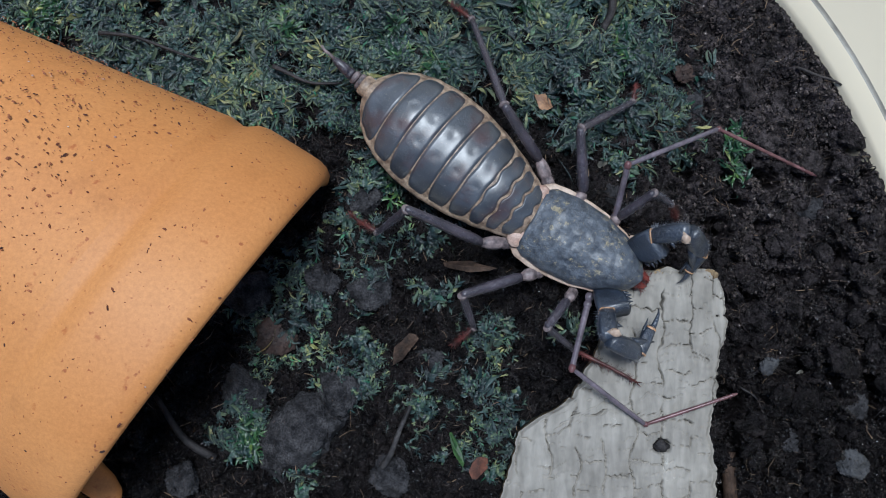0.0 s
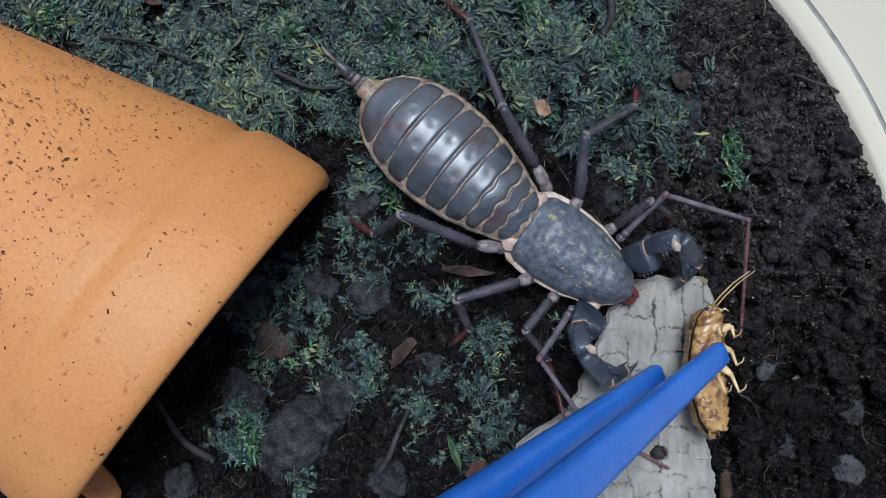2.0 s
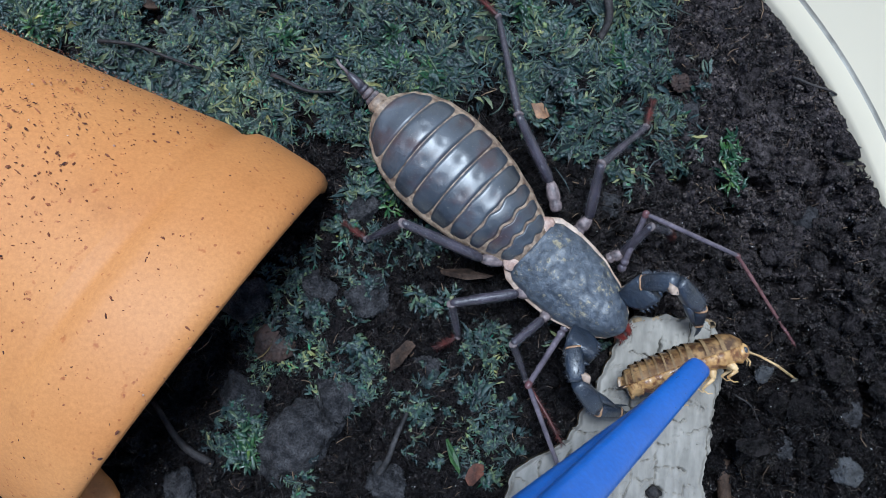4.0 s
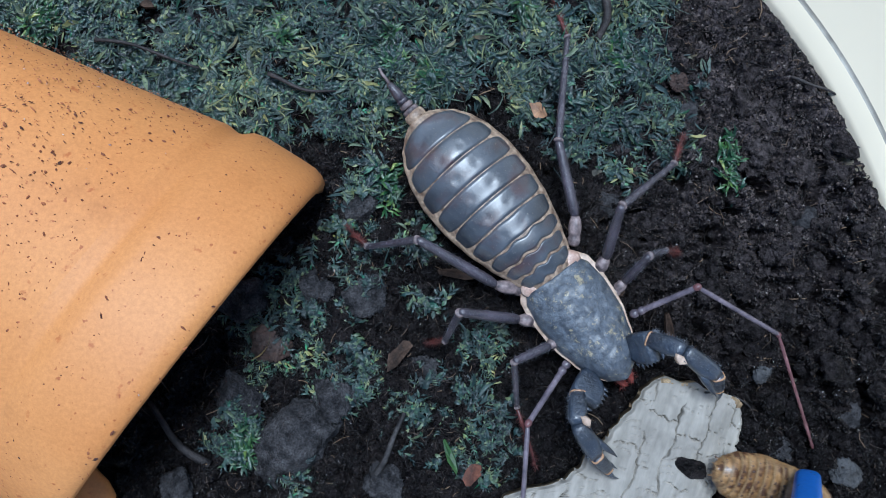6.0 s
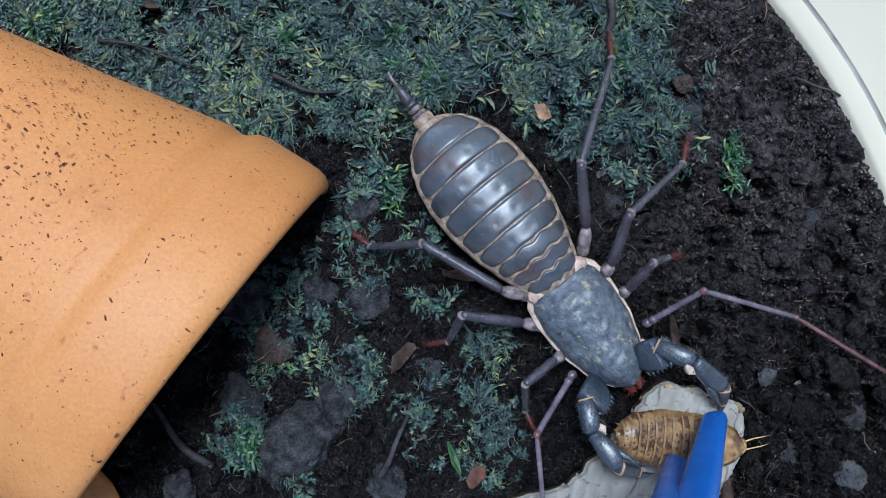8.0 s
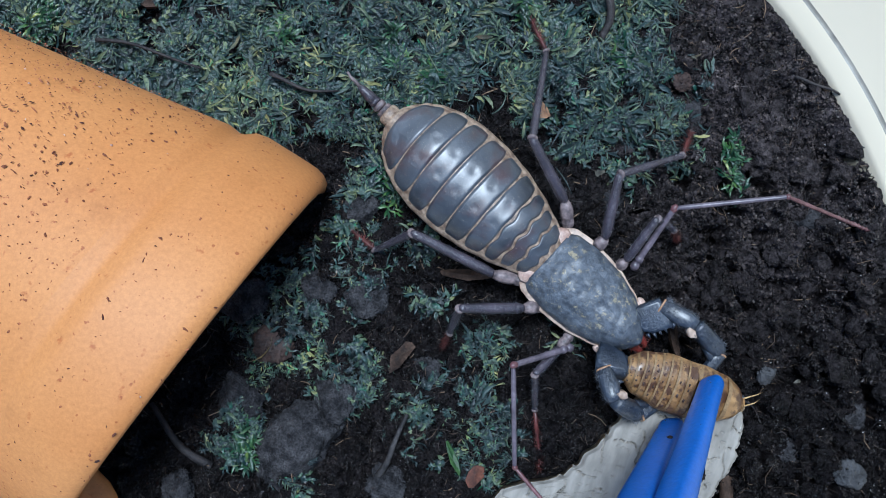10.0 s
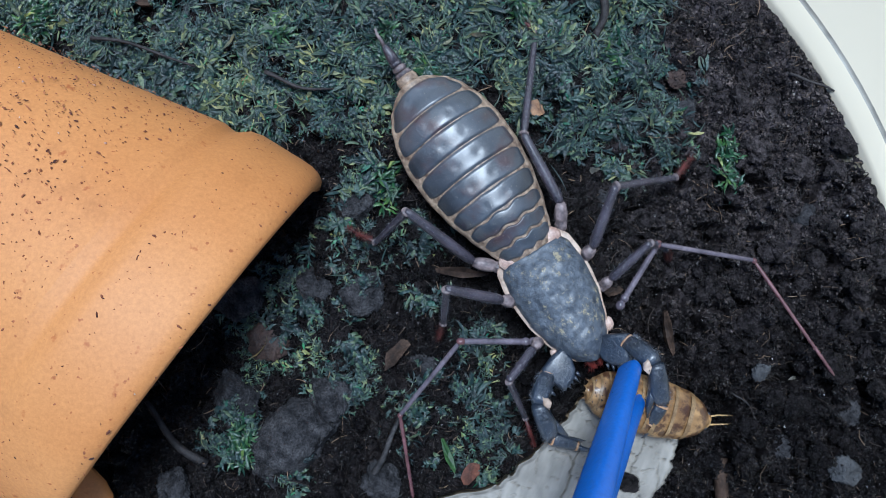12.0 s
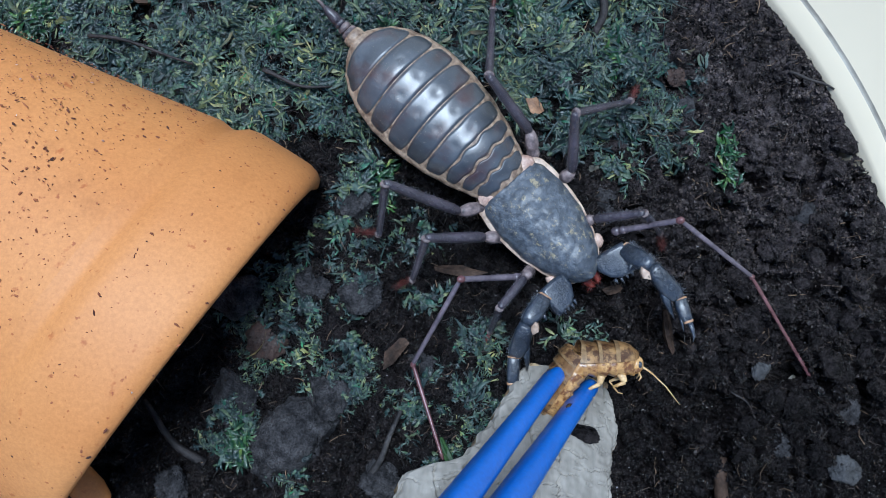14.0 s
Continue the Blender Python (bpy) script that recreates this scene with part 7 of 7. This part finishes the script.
def palp_r_steps(at):
    at(0, (25.7, -9.2, 9.0), (26.3, -11.9, 13.1), (26.3, -16.2, 17.0), (31.5, -19.0, 13.6), (35.1, -12.4, 11.9))
    at(0.5, (25.8, -9.2, 9.0), (26.3, -11.9, 13.1), (26.9, -15.8, 17.2), (31.7, -18.8, 13.4), (35.9, -12.9, 10.6))
    at(1, (25.3, -9.2, 9.0), (25.7, -12.2, 12.9), (26.5, -16.3, 16.8), (30.8, -19.5, 12.7), (35.3, -13.3, 11.3))
    at(1.5, (25.3, -9.0, 9.0), (25.2, -12.2, 12.8), (25.8, -17.5, 14.7), (30.2, -20.7, 10.7), (36.2, -16.2, 8.6))
    at(2, (23.2, -10.3, 9.0), (22.2, -13.0, 12.9), (22.7, -17.7, 16.3), (26.8, -22.5, 13.9), (32.3, -20.3, 9.0))
    at(2.5, (21.9, -11.3, 9.0), (20.4, -13.6, 13.1), (20.6, -18.7, 15.7), (23.9, -23.3, 11.9), (30.3, -21.9, 7.8))
    at(3, (21.8, -11.2, 9.0), (20.5, -13.3, 13.2), (21.2, -19.0, 13.9), (24.9, -23.9, 11.1), (32.0, -22.8, 8.1))
    at(5.5, (24.7, -20.0, 9.0), (23.1, -23.4, 12.2), (23.4, -28.1, 15.6), (26.5, -33.6, 13.2), (31.0, -37.8, 8.5))
    at(6, (24.9, -20.7, 9.0), (22.8, -24.1, 11.9), (22.6, -28.7, 15.3), (25.7, -34.4, 13.4), (29.7, -38.9, 8.5))
    at(6.5, (24.4, -20.9, 9.0), (22.3, -24.3, 11.9), (22.1, -28.9, 15.3), (24.7, -34.9, 13.8), (26.8, -40.7, 9.0))
    at(7, (24.3, -21.0, 9.0), (22.4, -24.4, 12.0), (22.2, -28.9, 15.5), (24.5, -35.1, 13.8), (26.7, -40.8, 9.0))
    at(7.5, (24.7, -21.4, 9.0), (22.9, -24.8, 12.1), (23.5, -30.0, 14.4), (27.0, -35.6, 12.8), (29.7, -41.4, 8.4))
    at(8, (25.1, -21.7, 9.0), (23.2, -24.6, 12.6), (24.7, -30.0, 13.7), (28.3, -35.5, 15.3), (34.3, -37.5, 10.7))
    at(10.5, (27.2, -15.4, 9.0), (26.7, -18.9, 12.5), (28.6, -23.6, 15.1), (32.7, -26.2, 10.3), (38.9, -22.6, 7.3))
    at(11, (26.0, -14.8, 9.0), (25.3, -18.8, 11.8), (26.9, -23.0, 15.4), (30.9, -25.5, 10.6), (36.7, -21.8, 6.9))
    at(11.5, (25.0, -14.9, 9.0), (24.5, -18.0, 12.8), (25.7, -23.5, 13.7), (29.7, -26.5, 9.2), (36.1, -22.3, 7.7))
    at(11.8, (21.3, -17.7, 9.0), (18.2, -21.4, 10.0), (17.1, -25.6, 13.7), (19.5, -31.8, 12.6), (25.6, -33.6, 8.2))
    at(12, (21.4, -17.7, 9.0), (18.4, -21.6, 9.2), (16.8, -26.2, 12.1), (18.9, -32.2, 9.8), (26.1, -34.5, 8.0))
    at(12.3, (20.6, -21.2, 9.0), (17.6, -23.7, 12.1), (14.8, -27.3, 15.5), (15.1, -33.0, 11.9), (14.8, -40.2, 9.0))
    at(12.5, (20.7, -17.3, 9.0), (17.8, -20.3, 11.6), (16.2, -23.6, 16.1), (17.9, -29.4, 13.1), (24.0, -33.9, 14.8))
    at(12.8, (21.6, -13.8, 9.0), (18.7, -16.5, 11.8), (19.1, -21.1, 15.3), (22.0, -27.0, 14.0), (28.9, -30.1, 15.7))
    at(13, (22.6, -12.1, 9.0), (19.9, -15.2, 11.8), (20.4, -19.4, 15.6), (23.4, -25.3, 16.8), (30.7, -28.1, 16.9))
    at(13.5, (22.0, -7.5, 9.0), (18.8, -11.2, 8.9), (14.8, -15.0, 10.5), (12.1, -20.8, 8.5), (10.8, -28.5, 8.5))
    at(14, (21.6, -5.6, 9.0), (18.1, -8.8, 10.4), (15.1, -13.4, 12.2), (13.0, -18.8, 8.8), (12.4, -26.6, 8.4))


def roach_steps(at):
    at(0, 41.2, -54.6, 14, 40, -100, 0, 5)
    at(0.1, 41.4, -46.2, 14, 40, -100, 0, 5)
    at(0.2, 44.0, -39.8, 13, 39, -100, 0, 5)
    at(0.3, 43.0, -34.8, 13, 38, -100, 0, 5)
    at(0.4, 40.6, -33.2, 12, 37, -100, 0, 5)
    at(0.5, 42.9, -32.6, 12, 37, -100, 0, 5)
    at(0.7, 47.2, -29.5, 11, 45, -105, 0, 8)
    at(1, 49.4, -23.5, 11, 68, -120, 0, 12)
    at(1.5, 47.0, -23.7, 11, 77, -125, 0, 14)
    at(2, 43.4, -21.1, 11, 87, -135, 0, 14)
    at(2.5, 40.4, -19.4, 11, 85, -140, 0, 16)
    at(3, 39.2, -20.7, 11, 72, -140, 0, 16)
    at(3.2, 36.5, -19.1, 11, 50, -140, 0, 12)
    at(5.3, 50.4, -20.1, 14, -11, 0, 0, 0)
    at(5.5, 51.4, -22.5, 14, -5, 0, 0, 0)
    at(5.7, 57.5, -30.4, 13, -19, 0, 0, 0)
    at(5.8, 57.2, -34.6, 13, -20, 0, 0, 0)
    at(6, 55.4, -40.2, 12, -21, 0, 0, 0)
    at(6.2, 47.9, -35.6, 11, -23, 0, 0, 0)
    at(6.5, 46.4, -34.8, 11, -22, 0, 0, 0)
    at(7, 39.3, -32.4, 11, -25, 0, 0, 0)
    at(7.5, 39.4, -32.0, 11, -23, 0, 0, 0)
    at(8, 39.4, -31.8, 11, -6, 0, 0, 4)
    at(8.2, 38.9, -30.3, 11, -11, 0, 0, 6)
    at(10.3, 40.0, -23.0, 12, -18, 12, 12, 22)
    at(10.5, 39.6, -24.0, 12, -24, 14, 14, 26)
    at(11, 38.6, -22.3, 12, -22, 16, 16, 28)
    at(11.5, 38.1, -25.8, 12, -34, 14, 14, 24)
    at(11.8, 37.2, -26.0, 11, -15, 5, 8, 14)
    at(12, 35.0, -26.8, 11, -15, 0, 4, 8)
    at(12.2, 38.4, -28.2, 11, -13, -20, 0, 10)
    at(12.3, 40.2, -32.0, 12, -5, -45, 0, 20)
    at(12.5, 36.3, -35.6, 13, 0, -75, 0, 40)
    at(12.7, 36.4, -36.6, 13, 0, -80, 0, 45)
    at(12.8, 36.4, -37.0, 13, -2, -85, 0, 50)
    at(13, 35.3, -31.5, 13, -14, -85, 0, 58)
    at(13.2, 25.4, -25.6, 13, -7, -85, 0, 59)
    at(13.5, 24.0, -20.9, 13, -4, -85, 0, 60)
    at(14, 22.8, -19.0, 13, 0, -85, 0, 60)


def tongs_steps(at):
    at(0, (45.8, -54.0, 15.0), (14.7, -50.0, 60.0), (38.6, -55.5, 10.0), (7.5, -50.4, 55.0), 0)
    at(0.1, (46.1, -46.6, 15.0), (15.0, -45.1, 60.0), (38.9, -47.9, 10.0), (7.8, -45.4, 55.0), 0)
    at(0.2, (48.1, -40.1, 15.0), (20.0, -38.2, 60.0), (40.1, -40.2, 10.0), (10.1, -37.5, 55.0), 0)
    at(0.3, (47.2, -35.6, 15.0), (20.2, -34.7, 60.0), (39.4, -35.4, 10.0), (10.4, -34.2, 55.0), 0)
    at(0.4, (43.8, -33.2, 15.0), (17.7, -32.9, 60.0), (37.2, -33.9, 10.0), (9.2, -32.7, 55.0), 0)
    at(0.5, (47.0, -32.9, 15.0), (20.7, -33.2, 60.0), (39.3, -34.2, 10.0), (10.8, -32.6, 55.0), 0)
    at(0.7, (49.2, -27.1, 15.0), (17.6, -31.8, 60.0), (40.4, -29.1, 10.0), (6.2, -32.7, 55.0), 0)
    at(1, (51.6, -18.8, 15.0), (15.6, -30.9, 60.0), (43.6, -22.0, 10.0), (3.5, -32.5, 55.0), 0)
    at(1.5, (48.6, -19.5, 15.0), (17.0, -31.2, 60.0), (40.3, -23.9, 10.0), (6.6, -32.4, 55.0), 0)
    at(2, (45.4, -17.5, 15.0), (13.5, -31.1, 60.0), (36.2, -21.8, 10.0), (5.2, -32.2, 55.0), 0)
    at(2.5, (42.4, -16.5, 15.0), (8.6, -31.6, 60.0), (35.1, -24.0, 10.0), (5.7, -32.8, 55.0), 0)
    at(3, (40.7, -18.5, 15.0), (10.6, -31.1, 60.0), (33.1, -26.9, 10.0), (7.1, -32.3, 55.0), 0)
    at(3.2, (39.2, -20.7, 15.0), (8.8, -31.0, 60.0), (32.1, -28.2, 10.0), (6.3, -32.2, 55.0), 0)
    at(5.3, (53.5, -16.4, 15.0), (40.5, -33.8, 45.0), (49.8, -23.8, 10.0), (38.3, -35.0, 40.0), 72)
    at(5.5, (55.9, -18.0, 15.0), (43.4, -33.8, 45.0), (52.6, -24.7, 10.0), (41.4, -34.9, 40.0), 72)
    at(5.7, (61.4, -27.1, 15.0), (47.9, -33.8, 45.0), (58.5, -33.2, 10.0), (46.4, -35.0, 40.0), 72)
    at(5.8, (60.7, -31.4, 15.0), (48.2, -35.2, 45.0), (57.7, -38.0, 10.0), (46.1, -36.4, 40.0), 72)
    at(6, (60.0, -37.2, 15.0), (49.4, -39.8, 45.0), (56.0, -43.8, 10.0), (45.9, -42.8, 40.0), 72)
    at(6.2, (51.3, -32.7, 15.0), (39.6, -34.4, 45.0), (47.3, -38.9, 10.0), (37.1, -36.4, 40.0), 72)
    at(6.5, (50.5, -32.0, 15.0), (38.2, -34.2, 45.0), (46.0, -38.7, 10.0), (35.6, -37.0, 40.0), 72)
    at(7, (43.5, -29.0, 15.0), (33.5, -33.7, 45.0), (38.3, -38.8, 10.0), (30.3, -36.3, 40.0), 72)
    at(7.5, (44.3, -27.8, 15.0), (33.7, -33.7, 45.0), (39.3, -35.5, 10.0), (31.9, -34.8, 40.0), 72)
    at(8, (44.1, -27.2, 15.0), (34.1, -33.5, 45.0), (39.1, -35.3, 10.0), (31.7, -34.7, 40.0), 72)
    at(8.2, (43.8, -26.3, 15.0), (32.6, -33.4, 45.0), (38.7, -34.9, 10.0), (29.8, -34.7, 40.0), 72)
    at(10.3, (43.8, -20.7, 15.0), (31.2, -33.8, 45.0), (38.4, -28.5, 10.0), (27.2, -34.9, 40.0), 72)
    at(10.5, (43.6, -20.2, 15.0), (31.3, -33.8, 45.0), (37.9, -28.1, 10.0), (27.2, -35.0, 40.0), 72)
    at(11, (41.2, -18.0, 15.0), (28.8, -34.1, 45.0), (34.8, -27.0, 10.0), (24.3, -35.3, 40.0), 72)
    at(11.5, (39.2, -17.4, 15.0), (27.0, -34.3, 45.0), (32.6, -28.6, 10.0), (22.8, -35.4, 40.0), 72)
    at(11.8, (31.6, -19.9, 15.0), (21.4, -34.2, 45.0), (33.9, -25.2, 10.0), (22.5, -35.4, 40.0), 72)
    at(12, (31.4, -19.6, 15.0), (21.0, -34.1, 45.0), (33.1, -25.1, 10.0), (22.1, -35.3, 40.0), 72)
    at(12.2, (33.9, -25.8, 15.0), (22.3, -34.0, 45.0), (35.5, -33.5, 10.0), (25.8, -35.2, 40.0), 88)
    at(12.3, (33.5, -26.8, 15.0), (23.1, -35.3, 45.0), (35.5, -36.2, 10.0), (27.4, -36.5, 40.0), 88)
    at(12.5, (31.5, -35.8, 15.0), (23.9, -37.4, 45.0), (33.7, -41.8, 10.0), (25.9, -40.3, 40.0), 88)
    at(12.8, (31.7, -38.1, 15.0), (23.9, -39.2, 45.0), (33.7, -43.0, 10.0), (26.7, -41.3, 40.0), 88)
    at(13, (29.3, -34.8, 15.0), (20.5, -34.8, 45.0), (34.2, -39.4, 10.0), (25.1, -39.1, 40.0), 88)
    at(13.2, (20.0, -28.6, 15.0), (8.1, -35.8, 45.0), (25.0, -34.0, 10.0), (14.7, -37.1, 40.0), 88)
    at(13.5, (18.8, -25.4, 15.0), (5.5, -34.9, 45.0), (24.0, -28.7, 10.0), (12.4, -36.1, 40.0), 88)
    at(14, (19.5, -21.0, 15.0), (3.4, -34.3, 45.0), (25.5, -23.6, 10.0), (10.5, -35.4, 40.0), 88)


def bark_steps(at):
    at(0, 36.9, -35.6, 5, 0, 0, 0)
    at(0.5, 37.0, -35.7, 5, 0, 0, 0)
    at(1, 37.1, -35.7, 5, 0, 1, 0)
    at(1.5, 37.1, -35.8, 5, 1, 2, 0)
    at(2, 37.0, -36.1, 5, 2, 3, 0)
    at(2.5, 36.6, -36.5, 5, 3, 4, 0)
    at(3, 37.0, -36.7, 5, 3, 4, 0)
    at(3.2, 36.9, -37.3, 5, 3, 5, 0)
    at(5.5, 35.0, -51.7, 6, -17, 0, 0)
    at(6, 33.7, -52.3, 6, -17, 0, 0)
    at(6.5, 33.4, -52.7, 6, -17, 0, 0)
    at(7, 33.3, -53.0, 6, -17, 0, 0)
    at(8, 33.3, -52.8, 6, -17, 0, 0)
    at(10.5, 31.8, -51.6, 6, -20, 0, 0)
    at(11, 31.2, -51.2, 6, -20, 0, 0)
    at(11.5, 31.0, -51.6, 6, -20, 0, 0)
    at(11.8, 28.3, -52.2, 6, -20, 0, 0)
    at(12, 21.8, -54.3, 6, -20, 0, 0)
    at(12.2, 20.0, -55.0, 6, -20, 0, 0)
    at(12.4, 21.0, -58.0, 18, -18, 28, 5)
    at(12.6, 24.4, -59.5, 26, -16, 47, 10)
    at(12.8, 24.9, -59.5, 26, -16, 47, 10)
    at(13, 24.0, -55.5, 26, -16, 47, 10)
    at(13.2, 18.3, -50.0, 26, -16, 47, 10)
    at(13.5, 17.0, -47.5, 26, -16, 47, 10)
    at(14, 18.3, -42.3, 26, -16, 47, 10)


def track(steps_of):
    """Times and values of one thing's steps."""
    times, values = [], []

    def at(t, *row):
        times.append(t)
        values.append([v for item in row for v in (item if isinstance(item, tuple) else (item,))])
    steps_of(at)
    return np.array(times), np.array(values)


def between(times, values, t):
    """Smooth values at time t, with no overshoot."""
    if t <= times[0]:
        return values[0]
    if t >= times[-1]:
        return values[-1]
    i = int(np.searchsorted(times, t, side="right")) - 1
    gap = np.diff(times)
    slope = np.diff(values, axis=0) / gap[:, None]

    def lean(k):
        if k == 0 or k == len(times) - 1:
            return slope[min(k, len(slope) - 1)] * 0
        a, b = slope[k - 1], slope[k]
        flat = a * b <= 0
        m = 2 * a * b / np.where(flat, 1, a + b)
        return np.where(flat, 0, m)
    h, u = gap[i], (t - times[i]) / gap[i]
    m0, m1 = lean(i) * h, lean(i + 1) * h
    a, b = values[i], values[i + 1]
    return a * (1 + 2 * u) * (1 - u) ** 2 + m0 * u * (1 - u) ** 2 + b * u * u * (3 - 2 * u) + m1 * u * u * (u - 1)


def aimed(a, b, roll=0.0):
    """The pose at a (millimetres) whose x axis points to b and whose z axis points up."""
    x = (Vector(b) - Vector(a)).normalized()
    y = Vector((0, 0, 1)).cross(x)
    y = Vector((0, 1, 0)) if y.length < 1e-4 else y.normalized()
    z = x.cross(y)
    m = Matrix((x, y, z)).transposed().to_4x4()
    m.translation = Vector(a) * MM
    return m @ pose(0, 0, 0, roll)


SECONDS = [round(0.1 * i, 1) for i in range(141)]


def motions():
    body, abdomen = build_scorpion()
    whole = track(body_steps)
    poses = {}
    for t in SECONDS:
        x, y, turn, bend = between(*whole, t)
        poses[t] = pose(x * MM, y * MM, 0, 0, 0, turn), bend
    walk(body, [(t, poses[t][0]) for t in SECONDS])
    walk(abdomen, [(t, pose(0, 0, 0, 0, 0, poses[t][1])) for t in SECONDS])
    limbs = [("hind_l", hind_l_steps), ("third_l", third_l_steps), ("second_l", second_l_steps), ("hind_r", hind_r_steps), ("third_r", third_r_steps), ("second_r", second_r_steps),
             ("first_l", first_l_steps), ("first_r", first_r_steps), ("palp_l", palp_l_steps), ("palp_r", palp_r_steps)]
    for name, steps_of in limbs:
        build = build_feeler if name.startswith("first") else build_palp if name.startswith("palp") else build_leg
        lengths = LENGTHS[name]
        obs = build(body, name, lengths)
        path = track(steps_of)
        rows = [[] for _ in obs]
        for t in SECONDS:
            joints = between(*path, t).reshape(-1, 3)
            back = poses[t][0].inverted()
            spot = Vector(joints[0])
            for k in range(len(obs)):
                way = Vector(joints[k + 1]) - Vector(joints[k])
                m = aimed(spot, spot + way)
                rows[k].append((t, back @ m))
                spot = spot + way.normalized() * lengths[k]
        for ob, r in zip(obs, rows):
            walk(ob, r)
    roach, waist = build_roach()
    path = track(roach_steps)
    rows, bends = [], []
    for t in SECONDS:
        x, y, z, turn, roll, pitch, bend = between(*path, t)
        rows.append((t, pose(x * MM, y * MM, z * MM, 0, 0, turn) @ pose(0, 0, 0, 0, pitch, 0) @ pose(0, 0, 0, roll)))
        bends.append((t, pose(0, 0, 0, 0, -bend, 0)))
    walk(roach, rows)
    walk(waist, bends)
    bark = build_bark()
    path = track(bark_steps)
    rows = []
    for t in SECONDS:
        x, y, z, turn, dip, roll = between(*path, t)
        rows.append((t, pose(x * MM, y * MM, z * MM, 0, 0, turn) @ pose(0, 0, 0, -dip, roll)))
    walk(bark, rows)
    # a black lump of soil, swept onto the bark while the next prey is brought
    lump = part("soil_crumb", rough_lump(2.6, 2.0, 0.9, 19, 16, 24), SOIL, smooth=False)
    tagged(lump, "small black lump of wet soil lying on the bark", "soil crumb")
    seat = pose(4.5 * MM, 16.9 * MM, 1.5 * MM)
    rest = pose(53.5 * MM, -33 * MM, (soil_height(53.5, -33) + 0.8) * MM)
    halfway = pose(50 * MM, -33 * MM, 16 * MM)
    walk(lump, [(0, rest), (3.6, rest), (4.2, halfway)] + [(t, m @ seat) for t, m in rows if t >= 5.0])
    tongs, prongs = build_tongs()
    path = track(tongs_steps)
    main, side = [], []
    for t in SECONDS:
        row = between(*path, t)
        a, b, c, d = (Vector(p) for p in row[:12].reshape(4, 3))
        m = aimed(a, b, row[12])
        main.append((t, m))
        side.append((t, m.inverted() @ aimed(c, d, row[12])))
    walk(tongs, main)
    walk(prongs[1], side)


motions()
